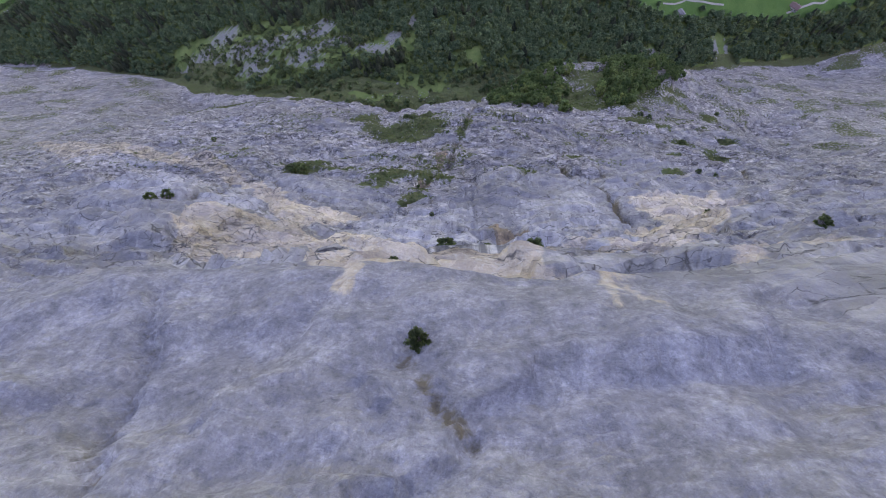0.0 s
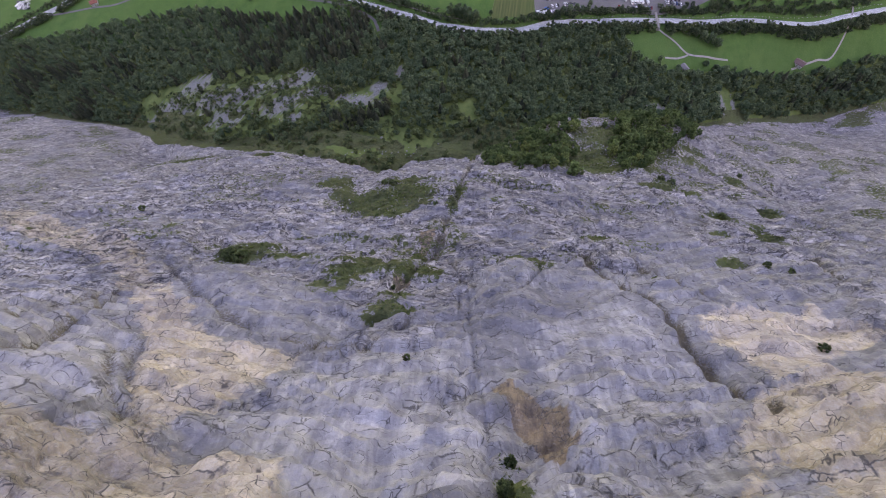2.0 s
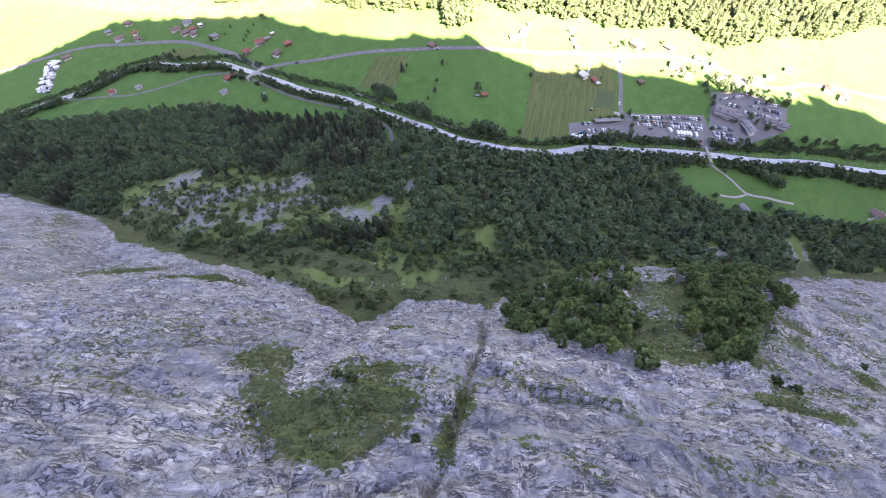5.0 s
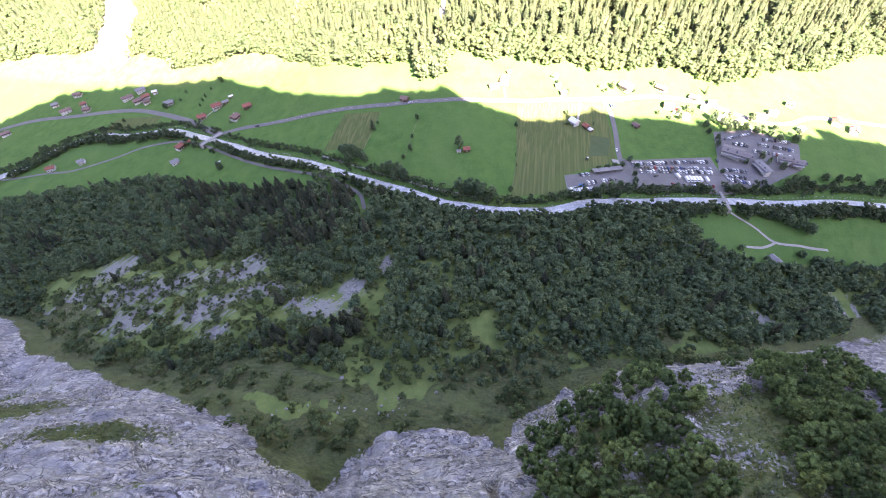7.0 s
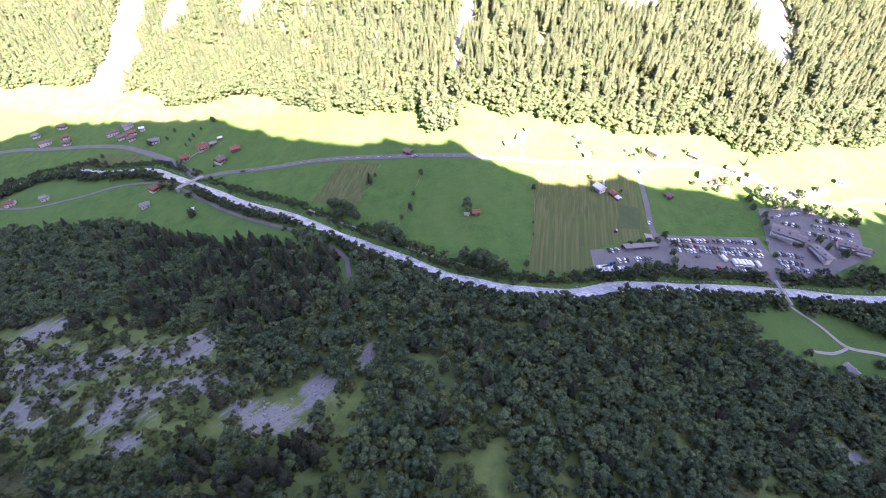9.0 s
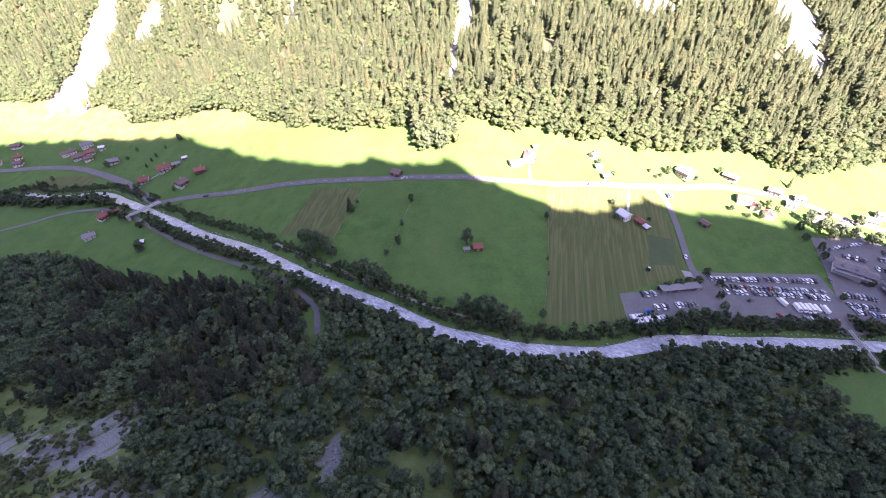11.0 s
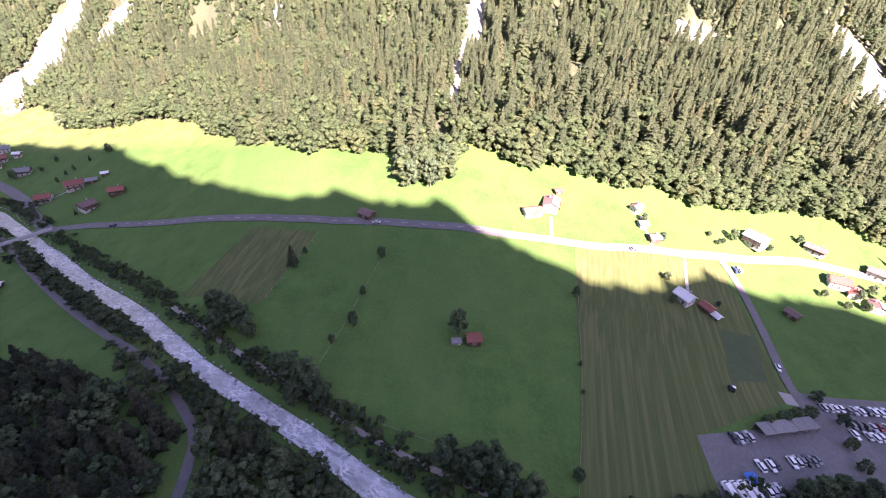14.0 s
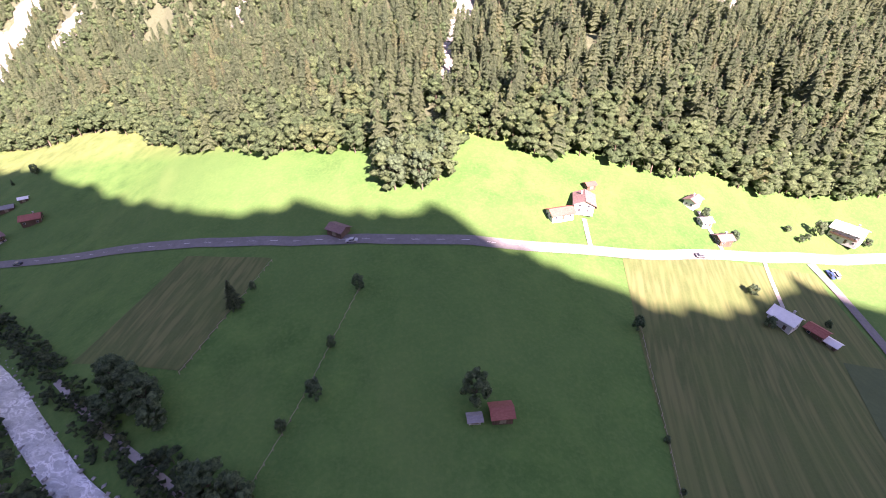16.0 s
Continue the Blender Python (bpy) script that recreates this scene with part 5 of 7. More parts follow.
def house(name, label, x, y, long, wide, walls, turn, roof, wall, lower=None, rise=0.42, over=0.9, storeys=2, chimney=True, balcony=False, group="", category="house"):
    """A gabled house: ridge along its own x, gables to both ends, walls to the height given."""
    root = tagged(new(name), label, category, group)
    peak = walls + rise * wide / 2
    half = wide / 2
    if lower:
        part("ground_floor", block(bmesh.new(), (long + 0.1, wide + 0.1, walls * 0.5 + 1.2), (0, 0, walls * 0.25 - 0.6), 0.04), lower, root, "masonry ground floor")
    part("wall", prism(bmesh.new(), [(-half, -1.2), (half, -1.2), (half, walls), (0, peak), (-half, walls)], -long / 2, long / 2), wall, root)
    t, e = 0.24, over
    line = [(-half - e, walls - rise * e), (0, peak + 0.02), (half + e, walls - rise * e), (half + e, walls - rise * e + t), (0, peak + 0.02 + t), (-half - e, walls - rise * e + t)]
    bm = prism(bmesh.new(), line, -long / 2 - e * 0.9, long / 2 + e * 0.9)
    top = part("roof", bm, roof, root)
    part("ridge", prism(bmesh.new(), [(-0.2, peak + 0.12), (0.2, peak + 0.12), (0, peak + 0.38)], -long / 2 - e * 0.92, long / 2 + e * 0.92), roof, top)
    if chimney:
        bm = block(bmesh.new(), (0.7, 0.7, 1.9), (long * 0.18, wide * 0.16, peak + 0.1), 0.03)
        part("chimney", block(bm, (0.9, 0.9, 0.14), (long * 0.18, wide * 0.16, peak + 1.1)), CONCRETE, top, "square rendered chimney")
    cols = max(2, int(long / 3.2))
    for level in range(storeys):
        z = 1.45 + level * (walls / max(storeys, 1))
        if z > walls - 0.6:
            continue
        for side in (-1, 1):
            for c in range(cols):
                wx = (c + 0.5) / cols * long - long / 2
                if level == 0 and c == cols // 2 and side < 0:
                    door = part("door", block(bmesh.new(), (1.1, 0.14, 2.1), (wx, side * (half + 0.09), 1.05), 0.02), TIMBER, root, "dark timber door")
                    part("door_handle", block(bmesh.new(), (0.08, 0.1, 0.2), (wx + 0.4, side * (half + 0.18), 1.05)), STEEL, door)
                    continue
                frame_ob = part("window", block(bmesh.new(), (1.25, 0.12, 1.25), (wx, side * (half + 0.07), z), 0.02), PLASTER, root)
                part("pane", block(bmesh.new(), (1.0, 0.06, 1.0), (wx, side * (half + 0.13), z)), GLASS, frame_ob)
        for end in (-1, 1):
            for wy in (-wide * 0.22, wide * 0.22):
                frame_ob = part("window", block(bmesh.new(), (0.12, 1.2, 1.25), (end * (long / 2 + 0.07), wy, z), 0.02), PLASTER, root)
                part("pane", block(bmesh.new(), (0.06, 0.95, 1.0), (end * (long / 2 + 0.13), wy, z)), GLASS, frame_ob)
    if balcony:
        bm = block(bmesh.new(), (long * 0.9, 1.3, 0.16), (0, -half - 0.65, walls * 0.52))
        rail = part("balcony", bm, TIMBER, root, "timber balcony")
        bm = block(bmesh.new(), (long * 0.9, 0.08, 0.9), (0, -half - 1.26, walls * 0.52 + 0.5))
        part("balustrade", bm, TIMBER, rail)
    root.matrix_world = pose(x, y, stand(x, y) + 0.25, 0, 0, turn) @ Matrix.Scale(0.82, 4)
    return root


def barn(name, label, x, y, long, wide, walls, turn, roof, wall=None, group="barns in the meadow"):
    """A plain hay barn with board walls, a big door and an open lean-to roof edge."""
    root = tagged(new(name), label, "barn", group)
    half, rise, e, t = wide / 2, 0.45, 0.7, 0.2
    peak = walls + rise * half
    part("wall", prism(bmesh.new(), [(-half, -1), (half, -1), (half, walls), (0, peak), (-half, walls)], -long / 2, long / 2), wall or TIMBER, root)
    line = [(-half - e, walls - rise * e), (0, peak + 0.02), (half + e, walls - rise * e), (half + e, walls - rise * e + t), (0, peak + 0.02 + t), (-half - e, walls - rise * e + t)]
    part("roof", prism(bmesh.new(), line, -long / 2 - e, long / 2 + e), roof, root)
    for side in (-1, 1):
        part("door", block(bmesh.new(), (2.0, 0.12, min(2.3, walls - 0.2)), (0, side * (half + 0.07), min(2.3, walls - 0.2) / 2), 0.02), WOOD, root, "pale plank door")
    for k in range(int(long / 1.1)):
        part("batten", block(bmesh.new(), (0.14, 0.08, walls), (-long / 2 + 0.6 + k * 1.1, -half - 0.04, walls / 2)), TIMBER, root)
    root.matrix_world = pose(x, y, stand(x, y) + 0.2, 0, 0, turn) @ Matrix.Scale(0.8, 4)
    return root


# ---- houses and barns ----
V1, V2, V3 = "chalets by the bridge", "houses along the road", "village houses"
house("chalet", "red-roofed chalet with dark timber walls beside the gravel track", -231, 522, 10, 8, 4.6, 62, RED_TILE, TIMBER, PLASTER, balcony=True, group=V1)
house("annex", "small red-roofed timber annex behind the chalet", -225, 528, 6, 5, 2.8, 60, RED_TILE, TIMBER, storeys=1, chimney=False, group=V1)
house("farmhouse", "pale-roofed house with a white front at the wood's edge", -226, 497, 9, 7, 3.8, 35, GREY_ROOF, PLASTER, group=V1)
barn("shed", "small white-roofed shed under a dark tree", -172, 481, 5, 4, 2.2, 20, WHITE_SHEET)
house("chalet", "orange-red hipped chalet at the road junction", -221, 567, 10, 9, 4.2, 25, RED_TILE, PLASTER, balcony=True, group=V1)
house("chalet", "large red-roofed chalet with a white gable", -206, 578, 12, 10, 5.2, 35, RED_TILE, PLASTER, PLASTER, balcony=True, group=V1)
barn("shed", "grey-roofed garage behind the large chalet", -197, 583, 8, 6, 2.6, 35, GREY_ROOF)
barn("shed", "small white-roofed shed on the meadow", -192, 590, 5, 4, 2.3, 35, WHITE_SHEET)
house("chalet", "red-roofed low barn house with a pale lean-to", -165, 565, 10, 8, 3.6, 30, RED_TILE, TIMBER, storeys=1, group=V1)
house("chalet", "brown-roofed chalet with white window frames by the road", -175, 550, 10, 9, 4.8, 65, BROWN_TILE, TIMBER, PLASTER, balcony=True, group=V1)
house("farmhouse", "grey-roofed house beside a round tree", -285, 617, 12, 9, 4.2, 25, GREY_ROOF, TIMBER, PLASTER, group=V1)
for k, (x, y, l, w, r, roof) in enumerate([(-355, 646, 16, 8, 40, BROWN_TILE), (-334, 634, 14, 9, 42, BROWN_TILE), (-326, 640, 10, 8, 40, RED_TILE), (-341, 657, 13, 10, 40, GREY_ROOF), (-316, 646, 6, 5, 20, WHITE_SHEET), (-320, 628, 9, 8, 45, BROWN_TILE),
                                           (-445, 645, 15, 9, 40, BROWN_TILE), (-448, 681, 12, 8, 10, BROWN_TILE), (-412, 640, 10, 8, 20, BROWN_TILE), (-391, 525, 10, 8, 25, RED_TILE), (-506, 608, 12, 8, 45, BROWN_TILE), (-470, 662, 9, 7, 30, GREY_ROOF), (-353, 527, 8, 6, 20, GREY_ROOF), (-425, 655, 8, 7, 35, RED_TILE)]):
    house("village_house", "brown-roofed timber house in the upper hamlet" if roof is BROWN_TILE else "village house with a grey or red roof in the upper hamlet", x, y, l, w, 4.4, r, roof, TIMBER if k % 3 else PLASTER, PLASTER, storeys=2, group=V3)
house("farmhouse", "large red-roofed farmhouse above the road", 106, 530, 12, 9, 4.6, 78, BROWN_TILE, PLASTER, PLASTER, balcony=True, group=V2)
house("stable", "low red-roofed stable joined to the farmhouse", 95.5, 523, 11, 6.5, 3.0, 18, RED_TILE, PLASTER, storeys=1, chimney=False, group=V2, category="stable")
barn("hut", "tiny red-roofed hut on the sunlit slope", 111, 542, 5, 4, 2.2, 20, RED_TILE)
house("cottage", "small brown-roofed cottage at the head of a drive", 155, 541, 7.5, 5.5, 3.4, 40, BROWN_TILE, PLASTER, group=V2)
house("garage", "grey-roofed garage beside a round tree", 156.5, 531, 5, 5, 2.6, 10, GREY_ROOF, PLASTER, storeys=1, chimney=False, group=V2, category="garage")
house("cottage", "brown shingled cottage between two trees by the road", 161, 523, 6.5, 5.5, 3.0, 10, BROWN_TILE, TIMBER, group=V2)
house("farmhouse", "pale-roofed white house in the mown field", 165, 486, 9, 7, 4.0, -58, WHITE_SHEET, PLASTER, PLASTER, rise=0.6, group=V2)
house("cottage", "red-roofed hut with a pale extension in the mown field", 176, 484, 6.5, 5, 2.8, -62, RED_TILE, TIMBER, storeys=1, chimney=False, group=V2)
barn("shed", "pale sheet-roofed lean-to beside the red-roofed hut", 179.5, 480.5, 4.5, 4, 2.0, -62, WHITE_SHEET)
house("guest_house", "large white guest house with a pale roof by the road", 226, 541, 13, 10, 6.2, -55, WHITE_SHEET, PLASTER, PLASTER, storeys=3, balcony=True, group=V2, category="guest house")
house("cottage", "brown-roofed house with dark timber above the road", 261, 541, 12, 7, 3.8, -50, BROWN_TILE, TIMBER, PLASTER, group=V2)
barn("hay_barn", "brown-roofed hay barn with a pale lean-to in the green field", 226, 495, 7.5, 5.5, 2.8, -60, BROWN_TILE)
house("chalet", "red-roofed house at the bend of the road", 264, 521, 11, 9, 4.4, -20, RED_TILE, PLASTER, group=V2)
house("cottage", "low red-roofed house beside the bend", 270, 515, 8, 7, 3.4, 60, RED_TILE, PLASTER, group=V2)
house("chalet", "brown-roofed house with a conifer behind it", 291, 530, 11, 8, 4.2, -45, BROWN_TILE, PLASTER, group=V2)
house("cottage", "pale house by the road", 298, 519, 8, 7, 3.6, -30, GREY_ROOF, PLASTER, group=V2)
house("cottage", "pale-walled house under trees", 276, 507, 8, 7, 3.6, 70, BROWN_TILE, PLASTER, group=V2)
for x, y, l, w, r, roof in [(346, 506, 12, 9, -30, BROWN_TILE), (361, 513, 9, 7, -20, RED_TILE), (384, 526, 8, 6, -40, BROWN_TILE), (377, 490, 6, 5, 20, WHITE_SHEET), (306, 524, 7, 6, -30, GREY_ROOF), (420, 505, 12, 9, 60, RED_TILE), (431, 494, 11, 8, 60, BROWN_TILE),
                            (500, 515, 11, 8, 20, BROWN_TILE), (515, 500, 12, 9, -30, BROWN_TILE), (490, 498, 10, 8, 30, RED_TILE), (530, 512, 11, 8, 50, BROWN_TILE), (545, 490, 12, 9, 10, GREY_ROOF), (322, 498, 8, 7, 30, GREY_ROOF), (309, 505, 9, 7, -20, BROWN_TILE)]:
    house("village_house", "village house with a white ground floor along the road", x, y, l, w, 4.4, r, roof, PLASTER, PLASTER, group=V3)
barn("hay_barn", "small hay barn with a bright red roof in the green field", 67, 442, 6.2, 5.2, 2.8, 8, RED_TILE)
barn("hut", "low white-fronted hut under the field tree", 60.5, 440.3, 3.6, 2.4, 1.6, 8, GREY_ROOF, PLASTER)
barn("hay_barn", "brown-roofed hay barn on the edge of the road", 12, 512, 8.5, 6.5, 2.8, -28, BROWN_TILE)
house("farmhouse", "pale-roofed barn house on the near meadow", 296.5, 354, 9, 5.5, 3.0, -70, GREY_ROOF, PLASTER, storeys=1, group=V1)
house("farmhouse", "dark-roofed house with a white gable near the wood", 437, 377, 12, 9, 4.0, -50, BROWN_TILE, PLASTER, group=V1)


# ---- car park, station ----
def patch(name, left, right, material, lift, label, category, cross=14, along=5):
    """A surface on the ground between two lines of as many points."""
    a, b = np.array(left, float), np.array(right, float)
    t = np.linspace(0, len(a) - 1, (len(a) - 1) * along + 1)
    a = np.stack([np.interp(t, range(len(left)), a[:, k]) for k in (0, 1)], 1)
    b = np.stack([np.interp(t, range(len(right)), b[:, k]) for k in (0, 1)], 1)
    w = np.linspace(0, 1, cross + 1)[None, :, None]
    p = (a[:, None] * (1 - w) + b[:, None] * w).reshape(-1, 2)
    z = stand_many(p[:, 0], p[:, 1]) + lift
    return tagged(sheet(name, np.column_stack([p, z])[:, :3], cross + 1, material), label, category, kind="structure")


patch("mown_field", [(99, 391), (104, 416), (109, 444), (112, 475), (116, 506)], [(142, 398), (146, 418), (194, 442), (200, 482), (201, 520)], HAY, 0.10, "striped half-mown hay field, yellow-green", "field", 40, 10)
patch("uncut_strip", [(171, 446), (179, 474)], [(189, 450), (197, 475)], UNCUT, 0.2, "grey-green uncut strip of grass in the mown field", "field", 8, 8)
patch("hay_field", [(-60, 462), (-45, 506)], [(-22, 457), (-11, 502)], HAY, 0.10, "dry brownish strip of hay field", "field", 16, 12)
patch("hay_field", [(-360, 578), (-350, 604)], [(-290, 582), (-285, 596)], HAY, 0.10, "half-mown strip beside the river", "field", 20, 10)
patch("car_park", [(143.5, 396.5), (144.5, 418)], [(182, 404), (200, 432)], ASPHALT, 0.11, "grey asphalt car park beside the field", "car park", 22, 9)
patch("car_park", [(181, 403.5), (199, 432), (201, 448)], [(272, 406), (280, 432), (279, 452)], ASPHALT, 0.14, "large grey asphalt car park full of cars", "car park", 36, 9)
patch("station_yard", [(271, 405.5), (279, 432), (288, 462), (295, 487)], [(318, 421), (352, 438), (366, 470), (330, 489)], ASPHALT, 0.17, "grey station yard between the buildings", "yard", 30, 9)
patch("gravel_yard", [(191, 440), (191, 446)], [(198, 440), (198, 446)], TRACK, 0.2, "pale gravel square beside the lane", "yard", 6, 5)


def car(name, paint, kind, label):
    """A parked car, its nose along x: body, glass, roof and four wheels."""
    root = tagged(new(name), label, "car" if kind != "van" else "van", "parked cars")
    if kind == "van":
        bm = block(bmesh.new(), (5.6, 2.05, 2.0), (-0.2, 0, 1.5), 0.12, 0, (0.97, 0.94))
        part("body", block(bm, (1.2, 1.95, 1.0), (3.0, 0, 1.0), 0.15), paint, root)
        part("windscreen", block(bmesh.new(), (0.5, 1.7, 0.7), (2.62, 0, 1.85), 0.1), GLASS, root)
        part("roof_hatch", block(bmesh.new(), (0.9, 0.7, 0.12), (-0.9, 0, 2.55), 0.03), WHITE_SHEET, root)
        wheels, r = ((2.2, 0.95), (2.2, -0.95), (-1.9, 0.95), (-1.9, -0.95)), 0.36
    else:
        long, high = {"saloon": (4.5, 0.62), "hatch": (3.9, 0.68), "estate": (4.6, 0.70)}[kind]
        bm = block(bmesh.new(), (long, 1.78, 0.62), (0, 0, 0.62), 0.14, 0, (0.96, 0.92))
        part("body", bm, paint, root, smooth=False)
        mid = {"saloon": -0.15, "hatch": -0.3, "estate": -0.4}[kind]
        cab = {"saloon": 2.2, "hatch": 2.3, "estate": 3.0}[kind]
        part("window_band", block(bmesh.new(), (cab, 1.56, high - 0.12), (mid, 0, 0.93 + (high - 0.12) / 2), 0.06, 0, (0.72, 0.86)), GLASS, root)
        part("roof", block(bmesh.new(), (cab * 0.74, 1.36, 0.1), (mid, 0, 0.93 + high - 0.10), 0.04), paint, root)
        wheels, r = ((long * 0.31, 0.8), (long * 0.31, -0.8), (-long * 0.31, 0.8), (-long * 0.31, -0.8)), 0.31
        part("bumper", block(bmesh.new(), (0.16, 1.66, 0.22), (long / 2, 0, 0.45), 0.05), STEEL, root)
    for wx, wy in wheels:
        part("wheel", drum(bmesh.new(), r, 0.22, (wx, wy, r)), TYRE, root)
    return root


MODELS = []
for paint, kind in (("white", "hatch"), ("silver", "saloon"), ("black", "estate"), ("grey", "hatch"), ("blue", "saloon"), ("white", "estate"), ("black", "saloon"), ("silver", "estate"), ("red", "hatch"), ("grey", "saloon")):
    MODELS.append(car("car", PAINT[paint], kind, "parked %s %s on the asphalt" % (paint, {"saloon": "saloon car", "hatch": "small hatchback car", "estate": "estate car"}[kind])))
VAN = car("camper_van", PAINT["white"], "van", "parked white camper van on the asphalt")


def park(ob, x, y, turn):
    e = 1.2
    s, c = math.sin(radians(turn)), math.cos(radians(turn))
    fx = math.degrees(math.atan2(stand(x + c * e, y + s * e) - stand(x - c * e, y - s * e), 2 * e))
    fy = math.degrees(math.atan2(stand(x - s * e, y + c * e) - stand(x + s * e, y - c * e), 2 * e))
    return pose(x, y, stand(x, y) + 0.15, fy, -fx, turn)


def rank(p, q, count, turn, seed, van=False, gaps=0.1):
    """Cars side by side from p to q."""
    rng = random.Random(seed)
    for k in range(count):
        if rng.random() < gaps:
            continue
        a = (k + 0.5) / count
        x, y = p[0] + (q[0] - p[0]) * a, p[1] + (q[1] - p[1]) * a
        model = VAN if van else rng.choices(MODELS, (4, 4, 4, 3, 1, 4, 3, 3, 0.5, 3))[0]
        copy_thing(model, park(model, x + rng.uniform(-0.1, 0.1), y + rng.uniform(-0.3, 0.3), turn + rng.uniform(-4, 4) + (180 if rng.random() < 0.4 else 0)))


rank((206, 442), (277, 446), 26, 95, 1)
rank((213, 435.2), (274, 436.5), 22, 95, 2, gaps=0.05)
rank((210, 430), (273, 432), 23, 95, 3, gaps=0.05)
rank((245, 420.5), (268, 422), 8, 92, 4, True, 0.12)
rank((240, 412), (268, 414.5), 10, 92, 5, gaps=0.2)
rank((285, 436), (304, 434.5), 8, 100, 6, gaps=0.05)
rank((282, 428.5), (300, 427.5), 8, 100, 7, gaps=0.05)
rank((327, 468), (356, 461), 12, 70, 8)
rank((334, 474.5), (358, 472), 10, 70, 9)
rank((300, 476), (325, 482), 9, 30, 10, gaps=0.25)
rank((319, 459), (352, 452), 15, 75, 15, gaps=0.05)
rank((305, 470), (318, 466), 6, 60, 16, gaps=0.1)
rank((283, 424), (301, 422), 8, 100, 17, gaps=0.1)
rank((161, 409.5), (169, 411.3), 4, 105, 11, gaps=0.2)
rank((174, 413), (187, 416), 6, 105, 12, gaps=0.05)
rank((156.5, 418.4), (165, 420.6), 4, 105, 13, gaps=0.0)
rank((157, 401), (167, 403), 5, 105, 14, gaps=0.05)
MODELS[0].matrix_world = park(MODELS[0], 198.6, 459, 262)
MODELS[1].matrix_world = park(MODELS[1], 18, 506.6, 178)
MODELS[2].matrix_world = park(MODELS[2], -146, 532, 175)
MODELS[3].matrix_world = park(MODELS[3], 147, 512, 10)
MODELS[4].matrix_world = park(MODELS[4], 208, 521, 100)
MODELS[5].matrix_world = park(MODELS[5], 211, 522, 100)
MODELS[6].matrix_world = park(MODELS[6], 222, 424, 30)
MODELS[7].matrix_world = park(MODELS[7], 190, 409, 60)
MODELS[8].matrix_world = park(MODELS[8], 232, 413, 95)
MODELS[9].matrix_world = park(MODELS[9], 283, 447, 80)
VAN.matrix_world = park(VAN, 240, 424, 100)
rng_c = random.Random(17)
for k in range(96):
    a, b = (k // 6 + 0.5) / 16, k % 6 / 6
    x, y = -507 - 25 * a + 20 * b + rng_c.uniform(-0.6, 0.6), 536 + 70 * a - 3 * b + rng_c.uniform(-1, 1)
    model = VAN if rng_c.random() < 0.35 else rng_c.choices(MODELS, (4, 4, 3, 3, 1, 4, 3, 3, 0.5, 3))[0]
    copy_thing(model, park(model, x, y, rng_c.choice((16, 20, 196))))
for k in range(4):
    copy_thing(VAN, park(VAN, 146.5 + 2.7 * k, 398.9 + 0.5 * k, 105))


def canopy(name, label, p, q, deep, high, roof):
    """A long open shelter of bays under one flat roof."""
    root = tagged(new(name), label, "shelter")
    long = math.hypot(q[0] - p[0], q[1] - p[1])
    bays = max(2, int(long / 5))
    for k in range(bays):
        bm = block(bmesh.new(), (long / bays - 0.12, deep, 0.22), (-long / 2 + (k + 0.5) * long / bays, 0, high + 0.05 * (k % 2)), 0.03)
        part("roof_bay", bm, roof, root)
    for k in range(bays + 1):
        for side in (-1, 1):
            part("post", block(bmesh.new(), (0.18, 0.18, high + 0.8), (-long / 2 + 0.12 + k * (long - 0.24) / bays, side * (deep / 2 - 0.2), high / 2 - 0.4)), STEEL, root)
    part("back_wall", block(bmesh.new(), (long, 0.14, high * 0.9), (0, deep / 2 - 0.05, high * 0.45)), TIMBER, root)
    x, y = (p[0] + q[0]) / 2, (p[1] + q[1]) / 2
    root.matrix_world = pose(x, y, stand(x, y) + 0.3, 0, -math.degrees(math.atan2(stand(*q) - stand(*p), long)), math.degrees(math.atan2(q[1] - p[1], q[0] - p[0])))
    return root


canopy("carport", "long row of pale-roofed garages beside the field", (168, 422.6), (195, 431), 5.0, 2.4, GREY_ROOF)


def station(name, label, x, y, long, deep, high, turn, roof):
    """A broad low building: walls, a roof of two planes with skylight strips, a canopy along one side."""
    root = tagged(new(name), label, "station building")
    part("wall", block(bmesh.new(), (long, deep, high + 2), (0, 0, high / 2 - 1), 0.05), PLASTER, root)
    h = deep / 2
    bm = prism(bmesh.new(), [(-h - 1, high - 0.2), (0, high + h * 0.22), (h + 1, high - 0.2), (h + 1, high + 0.1), (0, high + h * 0.22 + 0.3), (-h - 1, high + 0.1)], -long / 2 - 1, long / 2 + 1)
    top = part("roof", bm, roof, root)
    for k in range(max(2, int(long / 7))):
        lx = -long / 2 + 3.5 + k * 7
        part("skylight", block(bmesh.new(), (1.4, h * 0.5, 0.3), (lx, -h * 0.5, high + h * 0.11 + 0.35), 0.03), GLASS, top)
    for k in range(int(long / 4)):
        part("window", block(bmesh.new(), (2.2, 0.14, 1.3), (-long / 2 + 2 + 4 * k, -h - 0.08, high * 0.6)), GLASS, root)
    part("canopy", block(bmesh.new(), (long * 0.9, 3, 0.2), (0, -h - 1.6, high * 0.75)), STEEL, root)
    root.matrix_world = pose(x, y, stand(x, y) + 0.3, 0, 0, turn)
    return root


